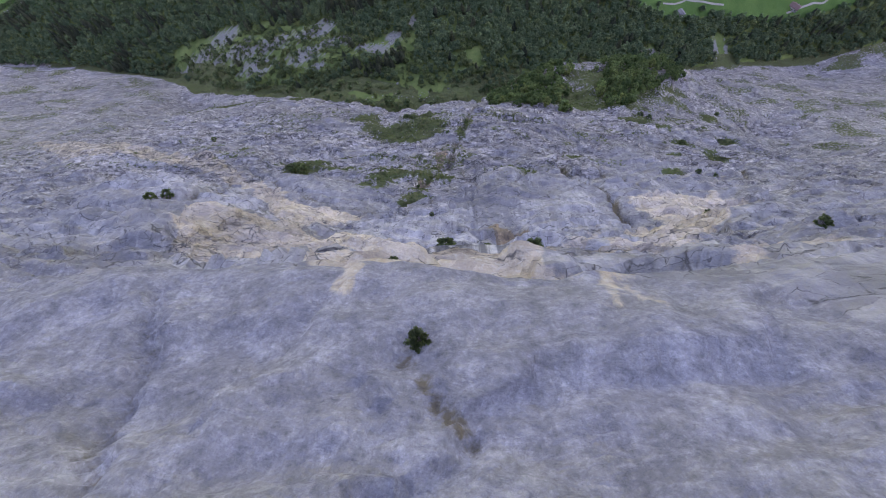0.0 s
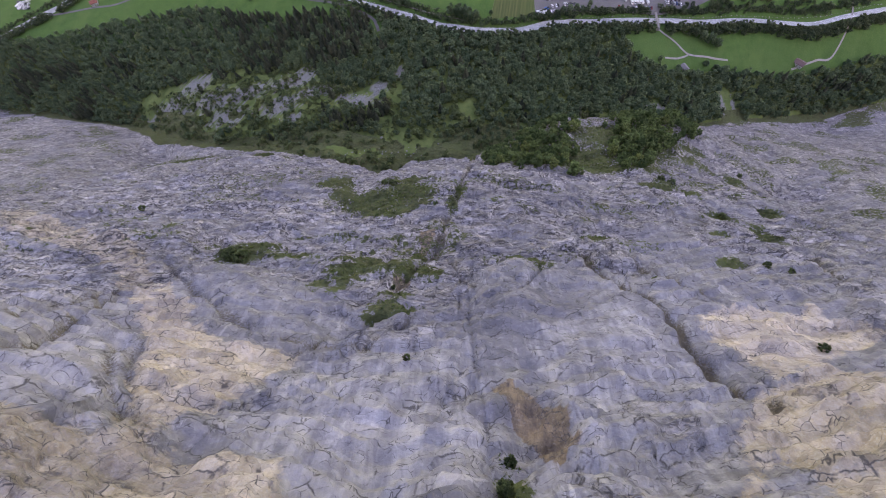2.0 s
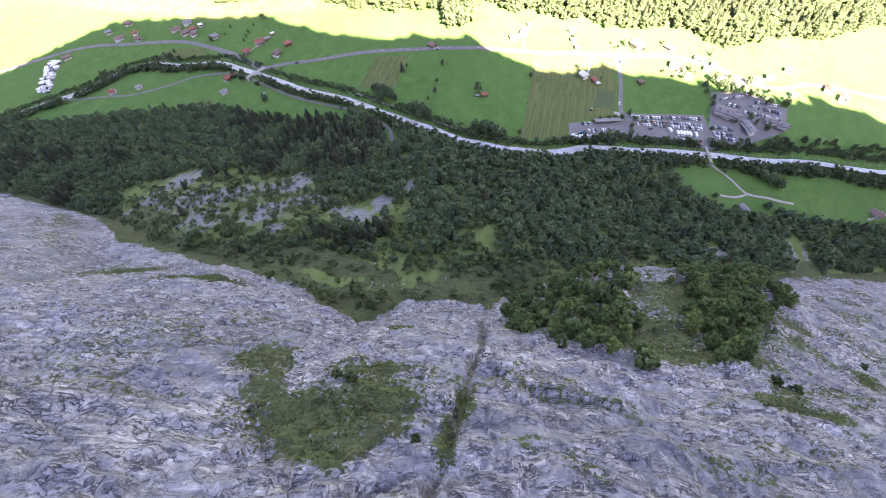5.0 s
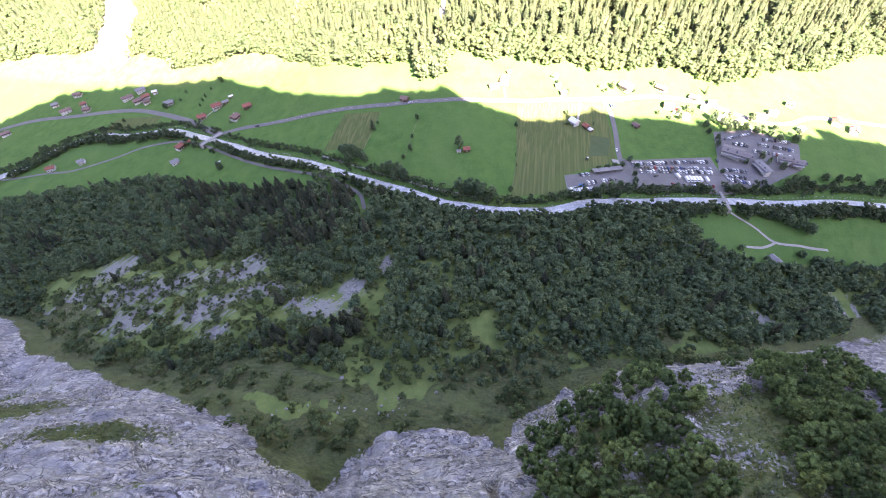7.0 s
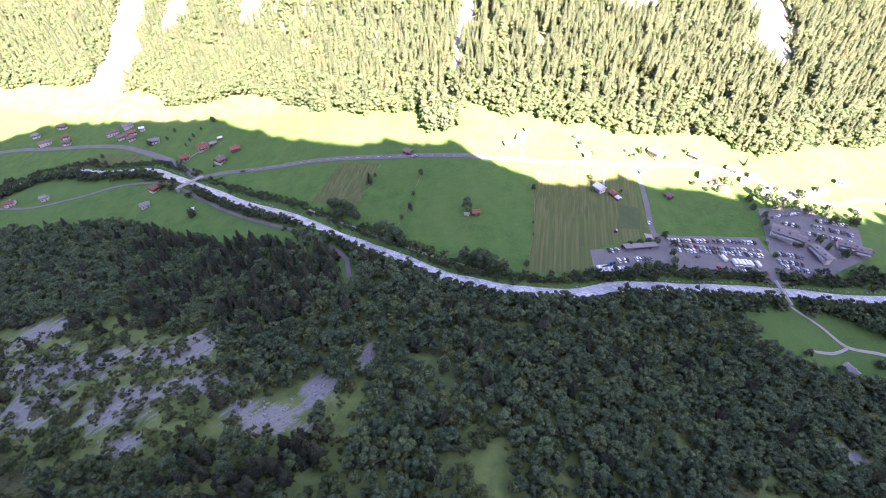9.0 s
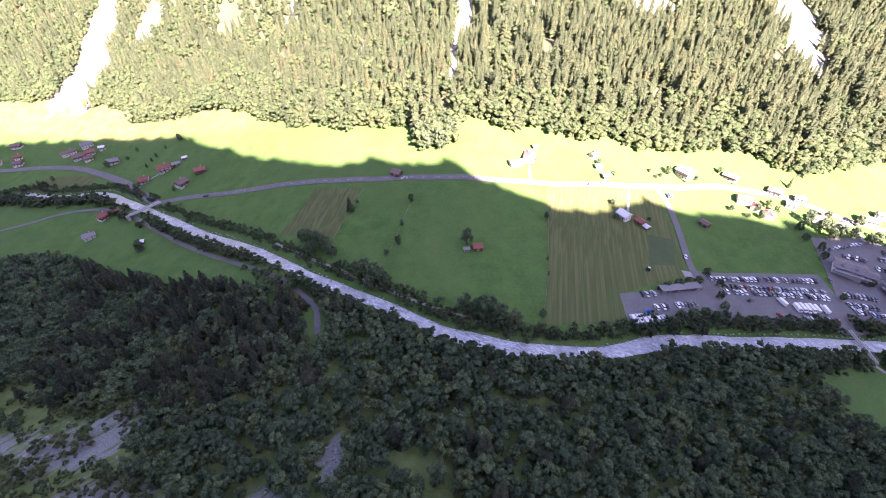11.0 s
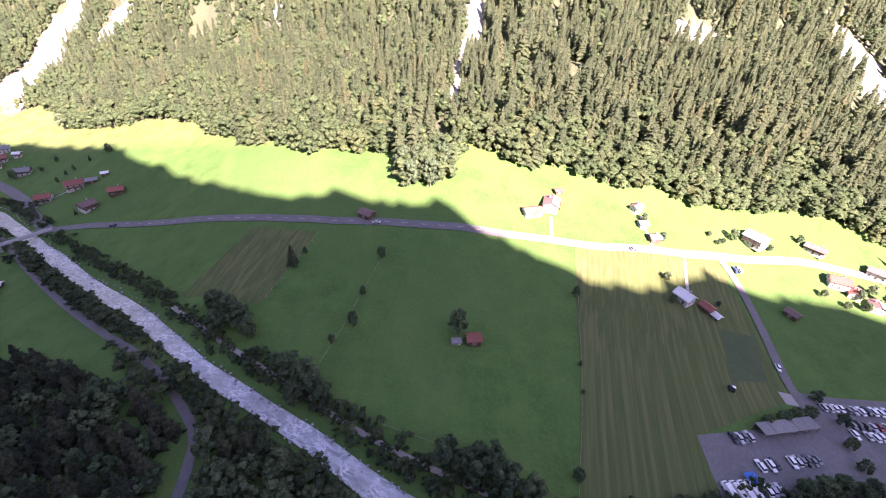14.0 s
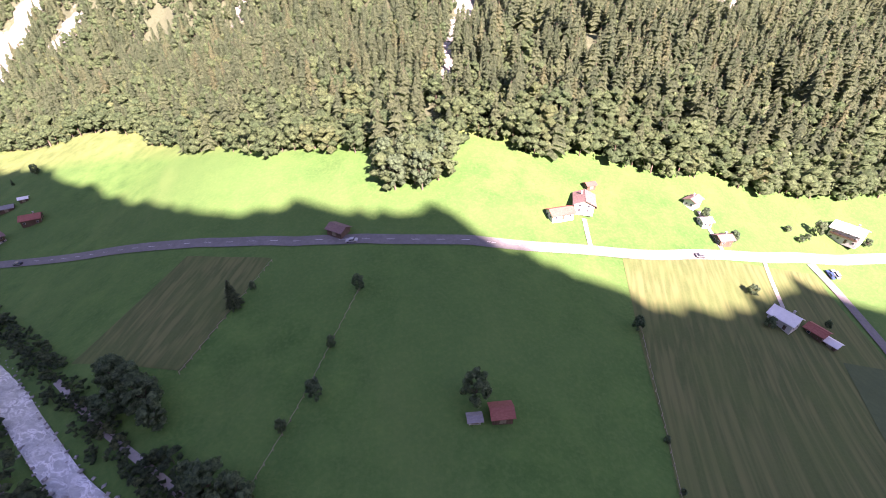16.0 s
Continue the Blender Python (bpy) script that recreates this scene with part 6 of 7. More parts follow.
station("station_hall", "broad dull brown station hall in the yard", 298, 455, 15, 10, 5.0, -35, DULL_ROOF)
station("station_hall", "dark lower hall beside the station", 306, 450, 9, 6, 4.2, -35, DULL_ROOF)
station("depot", "long grey-roofed depot beside the river trees", 317, 437, 15, 4.5, 4.0, -80, GREY_ROOF)
station("depot", "long brownish depot roof in the yard", 340, 447, 9.5, 6, 4.0, -22, DULL_ROOF)
station("depot", "second brownish depot roof in the yard", 350, 443, 9.5, 6, 4.0, -22, DULL_ROOF)


# ---- bridges ----
def bridge(name, label, p, q, wide, rail):
    """A flat deck on two abutments with railings of posts and bars."""
    root = tagged(new(name), label, "bridge")
    long = math.hypot(q[0] - p[0], q[1] - p[1])
    part("deck", block(bmesh.new(), (long, wide, 0.5), (0, 0, 0), 0.05), CONCRETE, root)
    for end in (-1, 1):
        part("abutment", block(bmesh.new(), (2, wide + 0.6, 3.4), (end * (long / 2 - 0.6), 0, -1.9)), CONCRETE, root)
    for side in (-1, 1):
        part("handrail", block(bmesh.new(), (long, 0.1, 0.14), (0, side * (wide / 2 - 0.1), 1.25)), rail, root)
        part("lower_rail", block(bmesh.new(), (long, 0.06, 0.1), (0, side * (wide / 2 - 0.1), 0.8)), rail, root)
        for k in range(int(long / 2) + 1):
            part("post", block(bmesh.new(), (0.12, 0.12, 1.1), (-long / 2 + 0.2 + k * (long - 0.4) / int(long / 2), side * (wide / 2 - 0.1), 0.75)), rail, root)
    x, y = (p[0] + q[0]) / 2, (p[1] + q[1]) / 2
    root.matrix_world = pose(x, y, max(stand(*p), stand(*q)) + 0.5, 0, 0, math.degrees(math.atan2(q[1] - p[1], q[0] - p[0])))
    return root


bridge("road_bridge", "low concrete road bridge with dark railings over the river", (-186, 532), (-201, 511), 4.0, STEEL)
bridge("foot_bridge", "narrow timber footbridge over the river by the car park", (270, 409), (269, 388), 2.2, WOOD)


# ---- trees that stand alone ----
def tree(name, label, x, y, h, w, kind="broad", seed=0, group="meadow trees", z=None):
    """A single tree: tapered trunk with limbs, and an uneven crown of many leaf clumps."""
    rng = np.random.default_rng(seed)
    tv, tf, cv, cf = broadleaf(rng, 34, 18, 1.0) if kind == "broad" else conifer(rng, 20, 12, 0.8)
    root = tagged(new(name), label, "tree", group)
    for part_name, v, f, material, size in (("trunk", tv, tf, BARK, (w, w, h)), ("crown", cv, cf, LEAF if kind == "broad" else NEEDLE, (w, w, h))):
        ob = new(part_name, mesh_of(part_name, v * np.array(size), f, material, np.full(len(v), rng.uniform(0.1, 0.8)), bough_normals(v, f, 0.7) if part_name == "crown" else None))
        ob.parent = root
    if kind == "broad":
        vs, fs, at = [], [], 0
        for k in range(5):
            a, up = k * 1.26 + rng.uniform(0, 0.6), rng.uniform(0.28, 0.45)
            lv, lf = stem(rng, 0.34, 0.010, 4, 2, 0.05)
            turn = np.array(Matrix.Rotation(a, 3, "Z") @ Matrix.Rotation(0.8, 3, "Y"))
            vs.append((lv @ turn.T + (0, 0, up)) * (w, w, h)), fs.append(lf + at)
            at += len(lv)
        ob = new("limb", mesh_of("limb", np.concatenate(vs), np.concatenate(fs), BARK))
        ob.parent = root
    root.matrix_world = Matrix.Translation((x, y, (stand(x, y) if z is None else z) - 0.1))
    return root


TREES = []
TREES += [(306.5, 495, 9, 9, "broad", "round tree between the road and the station yard"), (308, 487, 8, 8, "broad", "round tree between the road and the station yard"), (336, 502, 8, 8, "broad", "sunlit tree beside the road houses"), (348, 474, 7, 9, "broad", "dark tree beside the parked cars"), (316, 490, 8, 9, "broad", "sunlit tree beside the station yard"), (332, 484, 7, 9, "broad", "sunlit tree beside the station yard"), (344, 481, 6, 8, "broad", "sunlit tree beside the station yard")]
TREES += [(293, 474, 7, 6, "broad", "dark tree at the edge of the station yard"), (290, 466, 6, 6, "broad", "dark tree at the edge of the station yard"), (325, 443, 7, 5, "broad", "dark tree in the station yard"), (334, 437, 8, 7, "broad", "dark tree in the station yard"), (270, 512, 6, 6, "broad", "garden tree between the road houses"), (280, 517, 6, 6, "broad", "garden tree between the road houses"), (252, 512, 4, 5, "broad", "garden bush below the road houses"), (318, 508, 6, 6, "broad", "garden tree beside the road")]
TREES += [(-15.5, 480, 10, 7, "spruce", "dark round-topped conifer at the edge of the hay field"), (-12, 487, 3.5, 3, "broad", "small bush beside the hay field"), (20, 446.5, 6.5, 5.5, "broad", "dark round tree on the fence line")]
TREES += [(14, 438, 4.5, 3.6, "broad", "small tree on the fence line"), (20.6, 462, 4.2, 3.4, "broad", "small tree on the fence line"), (24.8, 483, 6.0, 5.0, "broad", "round tree at the end of the fence"), (60.8, 444.5, 9, 7.5, "broad", "large round tree beside the red-roofed barn")]
TREES += [(111.5, 474.5, 5.5, 4.5, "broad", "dark tree at the corner of the mown field"), (108, 440, 2.5, 2.2, "broad", "small bush on the field edge"), (107, 428, 2.0, 1.8, "broad", "small bush on the field edge")]
TREES += [(-30, 449, 7.5, 8, "broad", "tree of the dark clump by the river"), (-37, 452, 7, 8, "broad", "tree of the dark clump by the river"), (-24, 445, 7.5, 8, "broad", "tree of the dark clump by the river"), (-19, 440, 6, 6, "broad", "tree of the dark clump by the river"), (-33, 443, 6, 7, "broad", "tree of the dark clump by the river"), (-41, 456, 5, 6, "broad", "tree of the dark clump by the river")]
TREES += [(4, 423, 8, 8.5, "broad", "tree of the dark clump by the river"), (11, 419, 8, 9, "broad", "tree of the dark clump by the river"), (16, 414, 7, 7, "broad", "tree of the dark clump by the river"), (-2, 426, 5, 6, "broad", "tree of the dark clump by the river"), (8, 413, 6, 6, "broad", "tree of the dark clump by the river")]
TREES += [(60, 396, 8, 9, "broad", "tree of the dark clump beside the meadow"), (68, 394, 9, 9.5, "broad", "tree of the dark clump beside the meadow"), (76, 391, 8, 9, "broad", "tree of the dark clump beside the meadow"), (84, 389, 7, 8, "broad", "tree of the dark clump beside the meadow"), (73, 398, 6, 7, "broad", "tree of the dark clump beside the meadow"), (99, 397, 5, 5, "broad", "dark tree at the foot of the mown field")]
TREES += [(31, 533, 14, 13, "broad", "great sunlit tree standing out from the wood"), (42, 532, 15, 13, "broad", "great sunlit tree standing out from the wood"), (36, 540, 17, 13, "broad", "great sunlit tree standing out from the wood"), (48, 541, 16, 12, "broad", "great sunlit tree standing out from the wood"), (26, 543, 14, 12, "broad", "great sunlit tree standing out from the wood")]
TREES += [(-304, 686, 15, 12, "broad", "tall tree at the foot of the far slope"), (-214, 625, 6.5, 6.5, "broad", "lone sunlit bush tree on the upper meadow"), (-286, 609, 7.5, 7, "broad", "dark round tree beside the grey house"), (-166, 471, 8, 8, "broad", "dark tree over the white-roofed shed"), (-170, 476, 6, 6, "broad", "dark tree over the white-roofed shed")]
TREES += [(-180, 545, 4.5, 2.4, "spruce", "small dark conifer by the brown chalet"), (-222, 561, 4, 4, "broad", "bush beside the orange chalet"), (-233, 592, 4, 3, "broad", "tree of a row on the meadow"), (-232, 600, 4.5, 3, "broad", "tree of a row on the meadow"), (-231, 607, 5, 3.2, "broad", "tree of a row on the meadow"), (-228, 620, 4, 2.6, "spruce", "tree of a row on the meadow"), (-221, 633, 4.5, 3, "spruce", "tree of a row on the meadow"), (-270, 618, 4, 4, "broad", "tree of a row on the meadow"), (-266, 630, 5, 4, "broad", "tree of a row on the meadow")]
TREES += [(157.5, 534, 5, 4.8, "broad", "round tree beside the garage"), (165.5, 524, 5.5, 5, "broad", "tree beside the brown cottage"), (160, 497, 4, 5, "broad", "bush behind the white house"), (158.5, 483, 4, 4.5, "broad", "dark bush before the white house"), (184, 489, 3.4, 3, "broad", "small tree beside the red-roofed hut")]
TREES += [(213, 541, 7, 6.5, "broad", "tree beside the guest house"), (207, 538, 3, 4, "broad", "orchard bush beside the guest house"), (203, 536, 2.8, 4, "broad", "orchard bush beside the guest house"), (199, 540, 2.8, 4, "broad", "orchard bush beside the guest house"), (234, 538, 4, 4, "broad", "bush beside the guest house"), (254, 546, 5, 5, "broad", "bush beside the brown house")]
TREES += [(304, 537, 9, 3.6, "spruce", "slender conifer above the road"), (283, 511, 6, 6, "broad", "tree by the road bend"), (270, 505, 5, 6, "broad", "bush on the shadow's edge"), (261, 506, 3.5, 5, "broad", "bush on the shadow's edge"), (301, 503, 10, 9, "broad", "large round tree beside the station yard"), (312, 497, 8, 8, "broad", "round tree beside the station yard"), (325, 490, 7, 7, "broad", "sunlit tree beside the station yard"), (340, 488, 6, 8, "broad", "sunlit tree beside the station yard"), (352, 489, 6, 8, "broad", "sunlit tree beside the station yard"), (290, 494, 7, 7, "broad", "dark tree beside the station yard"), (289, 484, 6, 6, "broad", "dark tree beside the station yard")]
TREES += [(206, 445, 5.5, 6, "broad", "round tree at the entrance of the car park"), (209, 434.5, 5.5, 6, "broad", "round tree between the parking rows"), (204, 424, 5, 5.5, "broad", "tree between the two car parks"), (202, 415, 5, 5.5, "broad", "tree between the two car parks"), (199, 408, 5, 6, "broad", "tree between the two car parks"), (197, 436, 5, 6, "broad", "tree at the end of the garages"), (190, 434, 4.5, 6, "broad", "bush behind the garages"), (183, 431, 4.5, 6, "broad", "bush behind the garages"), (175, 428, 4.5, 5, "broad", "bush behind the garages")]
TREES += [(172, 403, 6, 7, "broad", "tree between car park and river"), (179, 404, 7, 8, "broad", "tree between car park and river"), (186, 406, 7, 8, "broad", "tree between car park and river"), (192, 405, 6, 7, "broad", "tree between car park and river"), (281, 432, 5, 5, "broad", "tree between the parking rows"), (306, 444, 5, 5, "broad", "tree in the station yard"), (322, 450, 7, 6, "broad", "tree in the station yard")]
TREES += [(269, 358, 5, 6, "broad", "bush on the near meadow"), (288, 352, 5, 6, "broad", "bush beside the barn house"), (318, 384, 7, 8, "broad", "tree of the clump on the near meadow"), (325, 381, 8, 9, "broad", "tree of the clump on the near meadow"), (333, 378, 7, 8, "broad", "tree of the clump on the near meadow"), (311, 388, 6, 7, "broad", "tree of the clump on the near meadow"), (320, 359, 6, 8, "broad", "tree beside the gravel track"), (330, 355, 7, 9, "broad", "tree beside the gravel track"), (340, 352, 7, 9, "broad", "tree beside the gravel track"), (350, 350, 7, 9, "broad", "tree beside the gravel track")]
for k, (x, y, h, w, kind, what) in enumerate(TREES):
    big = 1.6 if "clump" in what else 1.4 if "beside the red-roofed barn" in what else 1.15
    tree("tree", what, x, y, h * big, w * big * (1.0 if kind == "broad" else 3.0), kind, 200 + k)
rng = np.random.default_rng(77)
rows = []
for x0, y0, x1, y1, n, deep in ((275, 410, 352, 424, 34, 5), (352, 424, 470, 434, 30, 5), (-440, 560, -330, 590, 22, 9), (-420, 545, -380, 556, 8, 4), (205, 402, 262, 408, 24, 2.5), (145, 391, 185, 397, 16, 2.0), (360, 470, 372, 485, 5, 4)):
    for k in range(n):
        a = rng.uniform()
        x, y, h = x0 + (x1 - x0) * a, y0 + (y1 - y0) * a + rng.uniform(-deep, deep), rng.uniform(4, 8.5)
        rows.append((x, y, stand(x, y), h, h * rng.uniform(0.9, 1.2)))
wood("riverside_trees", "dark green trees between the station and the river", OAKS, rows, BANK_LEAF, 42)



# ---- growth on the wall ----
bpy.context.view_layer.update()


def wall_top(x, y):
    """The height of the rock at a place, and the way out of it."""
    hit, at, out, _ = CLIFF.ray_cast((x, y, 2000), (0, 0, -1))
    return (at.z, out) if hit else (stand(x, y), Vector((0, 0, 1)))


rng = np.random.default_rng(91)
rows = []
for _ in range(2600):
    x, y = rng.uniform(78, 245), rng.uniform(148, 240)
    top = np.interp(x, [78, 110, 150, 186, 209, 245], [198, 226, 236, 236, 250, 240])
    low = np.interp(x, [78, 100, 128, 168, 200, 245], [172, 154, 150, 160, 190, 222])
    if not low < y < top - 3 or abs(x - 138 - 0.25 * (y - 150)) < 13 + 5 * math.sin(y * 0.2) or any(math.hypot(x - r[0], y - r[1]) < 4.6 for r in rows):
        continue
    h = rng.uniform(6.5, 11)
    rows.append((x, y, wall_top(x, y)[0], h, h * rng.uniform(0.85, 1.1)))
wood("ledge_wood", "bright green broadleaved trees on the grassy ledge above the lip", RICH_OAKS, rows, LEDGE_LEAF, 51)


def shrub(label, x, y, h, w, seed, group="shrubs on the wall"):
    """A bush rooted in the rock: a few bare stems and leafy boughs."""
    rng = np.random.default_rng(seed)
    z, out = wall_top(x, y)
    root = tagged(new("shrub"), label, "shrub", group)
    tv, tf, cv, cf = broadleaf(rng, 26, 34, 0.8)
    cv = cv - (0, 0, 0.15)
    ob = new("leaves", mesh_of("leaves", cv * (w, w, h), cf, LEDGE_LEAF if "bright" in label else SCRUB_LEAF, np.full(len(cv), rng.uniform(0.2, 0.8)), bough_normals(cv, cf, 0.7)))
    ob.parent = root
    for k in range(3):
        sv, sf = stem(rng, 0.6, 0.016, 5, 3, 0.3)
        st = new("stem", mesh_of("stem", sv * (w, w, h), sf, BARK))
        st.parent = root
    root.matrix_world = Matrix.LocRotScale((x, y, z - 0.15), Vector((0, 0, 1)).rotation_difference((Vector((0, 0, 1.5)) + out).normalized()).to_euler(), None)
    return root


for k, (x, y, h, w, what) in enumerate([
        (58.2, -13.0, 1.7, 1.5, "small dark green shrub in a crack of the smooth slab"), (50.5, 4.8, 5, 5, "bright green shrub on the bush ledge"), (54, 1.6, 5.5, 5, "bright green shrub on the bush ledge"), (57.5, 3, 4, 5, "dark green shrub on the bush ledge"), (61, 2.6, 4.5, 5.5, "dark green shrub on the bush ledge"),
        (57.5, 1, 3.5, 4, "dark green shrub on the bush ledge"), (65.7, 3, 3.5, 4, "dark green shrub on the bush ledge"), (69, 0.6, 3.5, 4, "green shrub on the bush ledge"), (64.8, 15.4, 2.5, 3, "green shrub in the cleft of the wall"), (66.5, 17.5, 2.5, 2.5, "green shrub in the cleft of the wall"), (143, 37, 2.5, 3, "dry shrub in the slanting cleft"),
        (-23, 31, 3.5, 4, "dark shrub below the small roof of rock"), (-20, 33, 3, 3.5, "dark shrub below the small roof of rock"), (-18, 79, 4.5, 7, "dark green shrub on a grassy ledge"), (-22, 80, 4, 6, "dark green shrub on a grassy ledge"), (39, 62, 1.6, 2, "small shrub on the slabs"), (48, 36, 1.8, 2, "small shrub on the slabs"),
        (30, 127, 3.5, 5, "dark shrub at the top of the turf patch"), (26, 128, 3, 4, "dark shrub at the top of the turf patch"), (50, 111, 3, 3.5, "shrub beside the gully"), (183, 148, 4, 6, "green shrub on a ledge"), (178, 152, 4, 6, "green shrub on a ledge"), (184, 110, 4, 6, "green shrub on the broken wall"),
        (164, 70, 2.2, 3.6, "dark shrub in a cleft"), (170, 67, 2.0, 3.2, "dark shrub in a cleft"), (262, 182, 4, 5, "green shrub on the slabs"), (-84, 116, 3, 4, "dark shrub on the bare wall"), (127, 11, 2.5, 3.5, "green shrub on the broken wall"), (55, -6, 0.6, 0.9, "tuft of green on the edge of the slab")]):
    shrub(what, x, y, h, w, 400 + k)


def tufts(name, label, spots, count, size, seed):
    """Blades of grass in small fans over the turf, joined."""
    rng = np.random.default_rng(seed)
    area = np.array([a * b for _, _, a, b in spots])
    pick = rng.choice(len(spots), count, p=area / area.sum())
    v, f, tone = [], [], []
    for k in pick:
        cx, cy, a, b = spots[k]
        r, w = math.sqrt(rng.uniform()) * 0.95, rng.uniform(0, 6.3)
        x, y = cx + a * r * math.cos(w), cy + b * r * math.sin(w)
        z, _ = wall_top(x, y)
        t = rng.uniform()
        for _ in range(4):
            w, l = rng.uniform(0, 6.3), size * rng.uniform(0.6, 1.5)
            n = len(v)
            dx, dy = math.cos(w) * l, math.sin(w) * l
            v += [(x - dy * 0.3, y + dx * 0.3, z - 0.1), (x + dy * 0.3, y - dx * 0.3, z - 0.1), (x + dx * 0.8, y + dy * 0.8, z + l * rng.uniform(0.4, 1.0))]
            f.append((n, n + 1, n + 2))
            tone += [t] * 3
    return tagged(new(name, mesh_of(name, v, f, TURF_LEAF, tone)), label, "grass", kind="stuff")


tufts("ledge_grass", "tufts of green and dry grass on the ledges of the wall", TURF + TURF_SLABS + TURF_EAST, 5200, 0.45, 61)
tufts("lip_grass", "rough grass on the turf above the lip", TURF_LIP, 3600, 0.6, 62)


# ---- stones, fences and other small things ----
def stones(name, label, places, seed):
    rng = np.random.default_rng(seed)
    v, f, at = [], [], 0
    for x, y, r in places:
        p = OCT_V * rng.uniform(0.6, 1.2, (6, 1)) * (r * 1.2, r, r * 0.7)
        a = rng.uniform(0, 6.3)
        c, s = math.cos(a), math.sin(a)
        p = np.stack([p[:, 0] * c - p[:, 1] * s + x, p[:, 0] * s + p[:, 1] * c + y, p[:, 2] + stand(x, y) + 0.1 * r], 1)
        v.append(p), f.append(OCT_F + at)
        at += 6
    return tagged(new(name, mesh_of(name, np.concatenate(v), np.concatenate(f), BOULDER)), label, "stones", kind="stuff")


rng = np.random.default_rng(15)
spots = []
for cx, cy, a, b in SCREE + [(20, 216, 40, 10)] * 3:
    for _ in range(34):
        x, y = cx + rng.normal() * a * 0.5, cy + rng.normal() * b * 0.5
        if knot_of(np.array([x]), np.array([y]))[0][0] > 11.2:
            spots.append((x, y, abs(rng.normal()) * 0.5 + 0.25))
stones("boulders", "pale limestone boulders strewn over the scree slope", spots, 16)
spots = []
d = np.gradient(RIVER, axis=0)
for (x, y), (dx, dy), w in zip(RIVER, d, wide):
    n = math.hypot(dx, dy)
    for side in (-1, 1):
        for _ in range(1):
            off = (w + rng.uniform(-0.5, 0.4)) * side
            spots.append((x - dy / n * off + rng.uniform(-1.2, 1.2), y + dx / n * off, rng.uniform(0.3, 0.85)))
    if rng.uniform() < 0.12:
        off = rng.uniform(-0.85, 0.85) * w
        spots.append((x - dy / n * off, y + dx / n * off, rng.uniform(0.25, 0.6)))
stones("river_stones", "grey stones along and in the river", spots, 18)


def fence(label, line, gap=3.0):
    root = tagged(new("fence"), label, "fence", "field fences")
    p = wander(line, gap)
    z0 = stand(*p[0])
    root.matrix_world = Matrix.Translation((p[0][0], p[0][1], z0))
    for k, (x, y) in enumerate(p):
        z = stand(x, y)
        part("post", block(bmesh.new(), (0.16, 0.16, 1.5), (x - p[0][0], y - p[0][1], z - z0 + 0.45)), WOOD, root)
        if k + 1 < len(p):
            q = p[k + 1]
            long = math.hypot(*(q - p[k]))
            bm = block(bmesh.new(), (long, 0.07, 0.12), ((x + q[0]) / 2 - p[0][0], (y + q[1]) / 2 - p[0][1], (z + stand(*q)) / 2 - z0 + 0.95), 0, math.degrees(math.atan2(q[1] - y, q[0] - x)))
            part("rail", bm, WOOD, root)
    return root


fence("weathered wooden fence down the green field", [(11, 425), (16, 444), (20, 462), (25, 484)])
fence("weathered wooden fence along the mown field", [(98, 390), (104, 416), (109, 444), (113, 476)])
fence("weathered wooden fence beside the hay field", [(-22, 456), (-15, 482), (-10, 500)])
fence("weathered wooden fence along the riverside path", [(30, 409), (60, 401), (95, 390)])


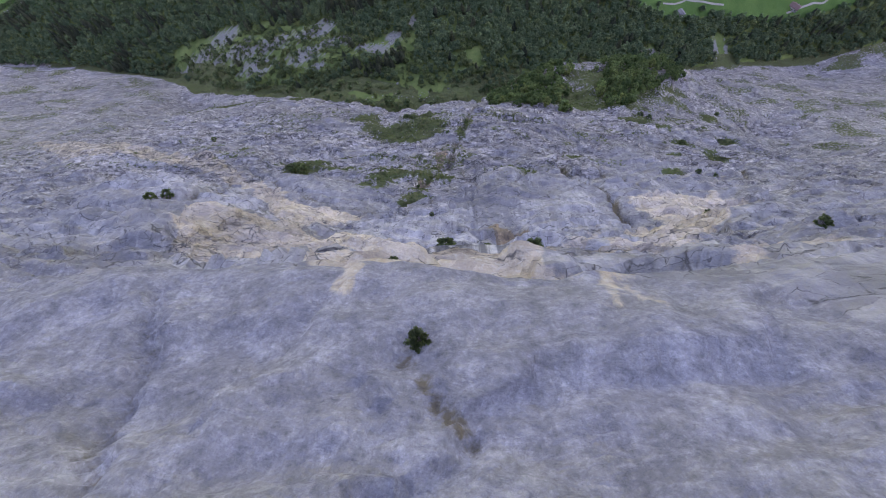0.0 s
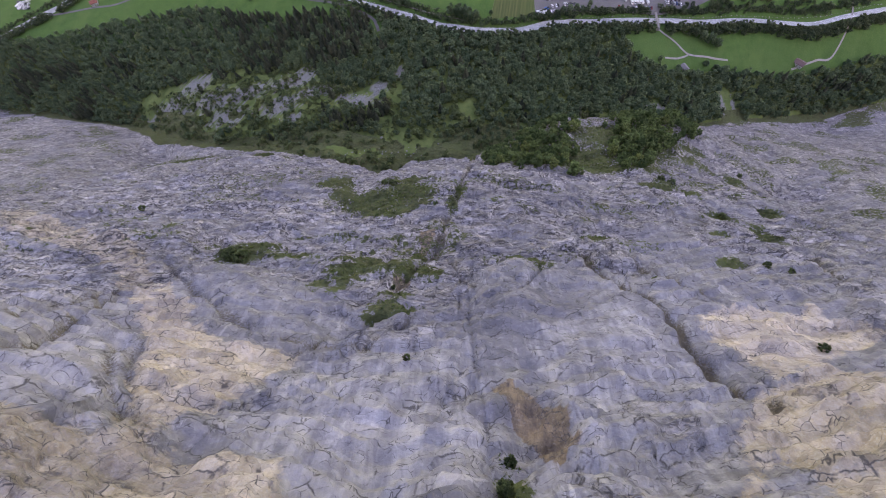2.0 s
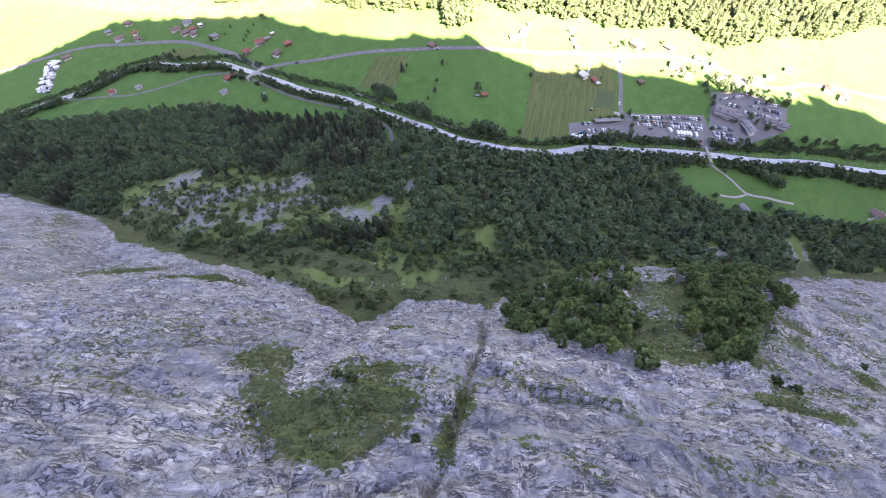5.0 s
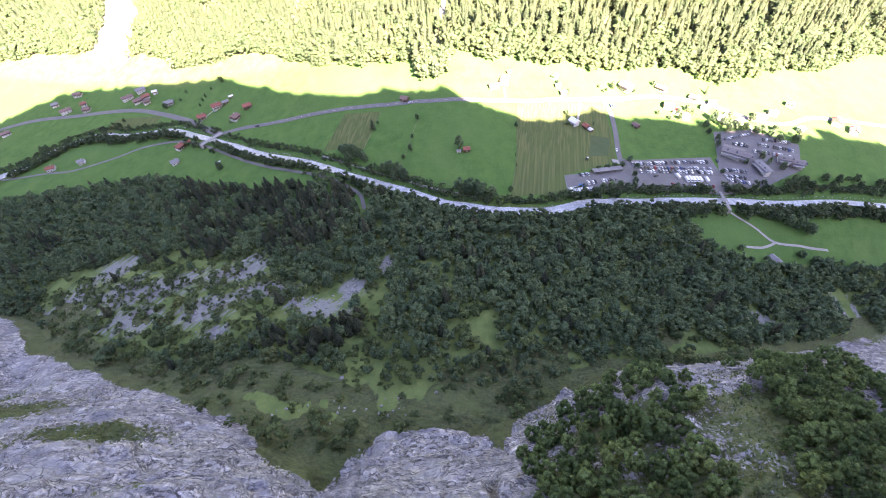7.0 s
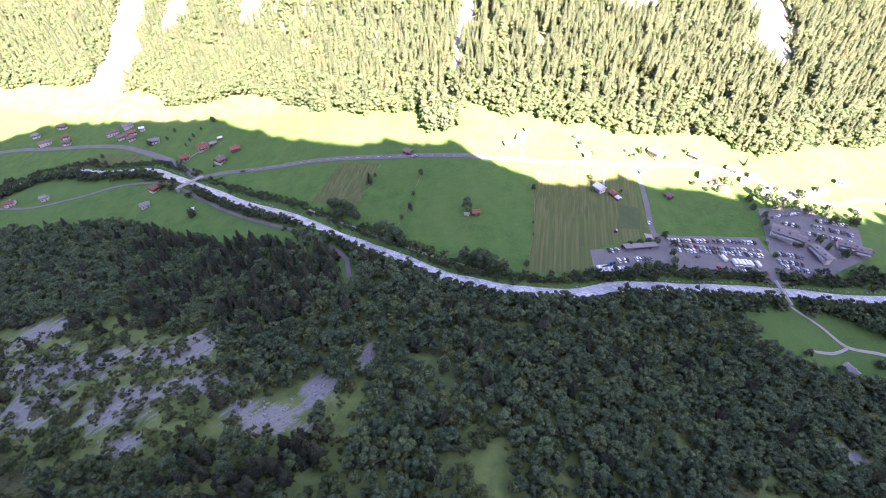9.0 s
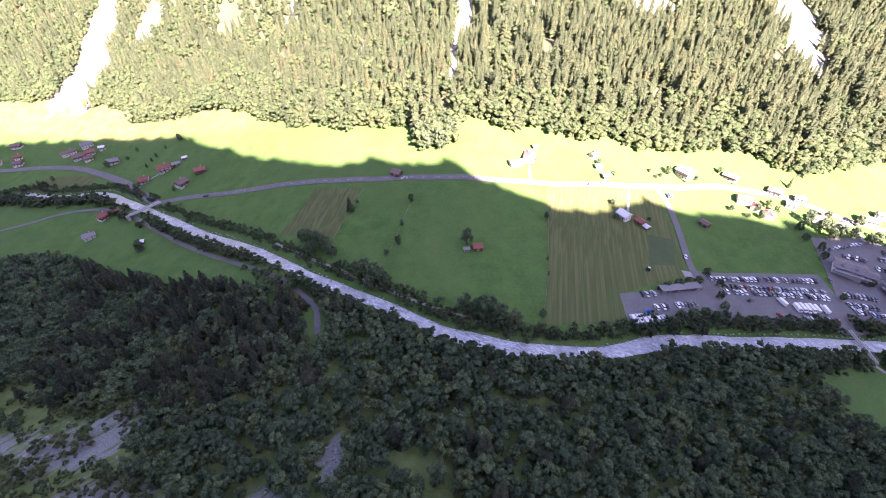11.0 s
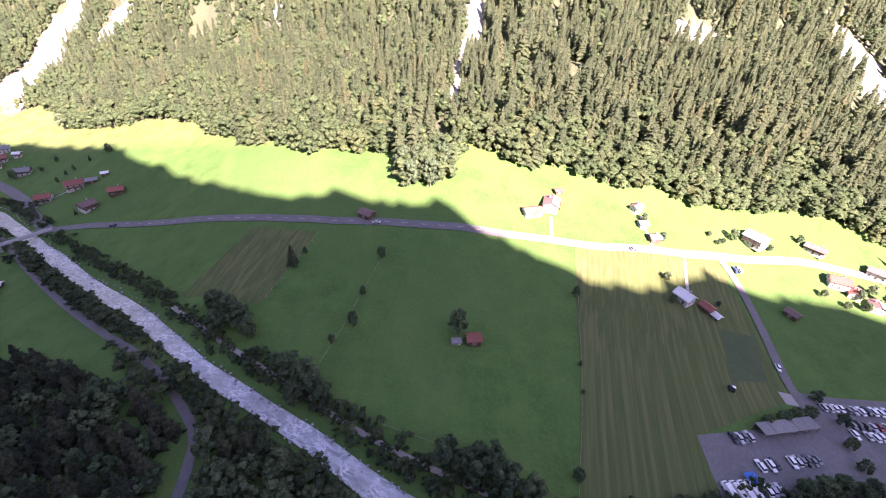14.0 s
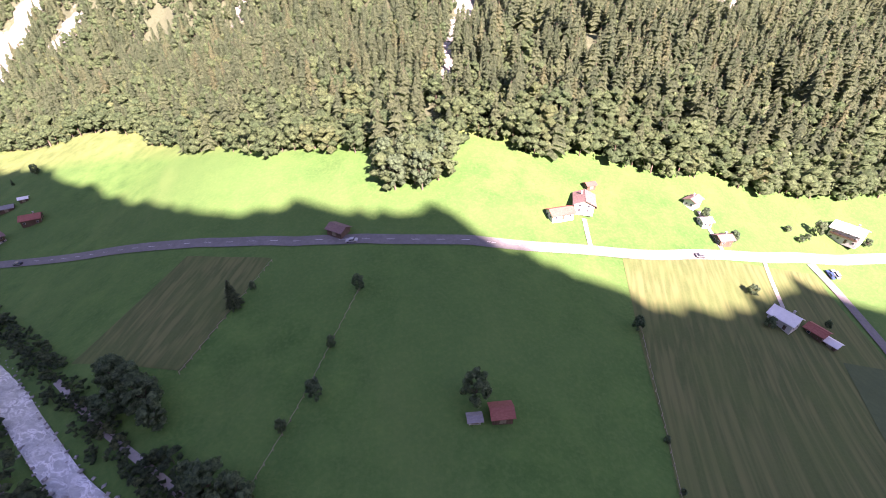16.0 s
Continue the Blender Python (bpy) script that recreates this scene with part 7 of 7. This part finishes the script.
def tractor(x, y, turn):
    root = tagged(new("tractor"), "small farm tractor with a pale cab in the mown field", "tractor")
    part("bonnet", block(bmesh.new(), (1.7, 0.8, 0.8), (0.9, 0, 1.0), 0.1), PAINT["grey"], root)
    part("cab", block(bmesh.new(), (1.3, 1.3, 1.3), (-0.5, 0, 1.75), 0.08, 0, (0.85, 0.85)), GLASS, root)
    part("cab_roof", block(bmesh.new(), (1.3, 1.3, 0.15), (-0.5, 0, 2.45), 0.05), PAINT["white"], root)
    for wx, wy, r in ((1.3, 0.6, 0.42), (1.3, -0.6, 0.42), (-0.6, 0.8, 0.75), (-0.6, -0.8, 0.75)):
        part("wheel", drum(bmesh.new(), r, 0.35, (wx, wy, r), sides=12), TYRE, root)
    root.matrix_world = park(root, x, y, turn)


tractor(168, 441, 70)


def tent(x, y):
    """A blue party tent: four poles and a peaked cloth."""
    root = tagged(new("party_tent"), "bright blue canvas party tent on the car park", "tent")
    bm = bmesh.new()
    bmesh.ops.create_cone(bm, cap_ends=True, segments=4, radius1=2.6, radius2=0.15, depth=1.1, matrix=Matrix.LocRotScale((0, 0, 2.8), Euler((0, 0, radians(45))), None))
    part("cloth", bm, BLUE_CLOTH, root)
    for sx in (-1, 1):
        for sy in (-1, 1):
            part("pole", drum(bmesh.new(), 0.05, 2.4, (sx * 1.7, sy * 1.7, 1.1), "Z", 6), STEEL, root)
    root.matrix_world = pose(x, y, stand(x, y) + 0.2, 0, 0, 15)


tent(155.5, 404)


def dashes(name, label, line, lift, long=3.0, gap=6.0, half=0.09):
    """White road marking: short strips along a line."""
    p = wander(line, 1.0)
    run = np.r_[0, np.cumsum(np.hypot(*np.diff(p, axis=0).T))]
    v, f = [], []
    for s in np.arange(2, run[-1] - long, long + gap):
        ends = []
        for t in (s, s + long):
            x, y = np.interp(t, run, p[:, 0]), np.interp(t, run, p[:, 1])
            ends.append((x, y))
        (x0, y0), (x1, y1) = ends
        nx, ny = -(y1 - y0) / long * half, (x1 - x0) / long * half
        n = len(v)
        v += [(x0 + nx, y0 + ny, stand(x0, y0) + lift), (x0 - nx, y0 - ny, stand(x0, y0) + lift), (x1 - nx, y1 - ny, stand(x1, y1) + lift), (x1 + nx, y1 + ny, stand(x1, y1) + lift)]
        f += [(n, n + 1, n + 2), (n, n + 2, n + 3)]
    return tagged(new(name, mesh_of(name, v, f, WHITE_SHEET)), label, "road marking", kind="structure")


dashes("road_marking", "white dashes along the middle of the road", [(-140, 533), (-97, 524), (-52, 514), (-15, 511), (20, 507.5), (70, 504.5), (103, 507.5), (137, 511), (175, 520), (201, 527.5), (235, 532)], 0.36, half=0.08)
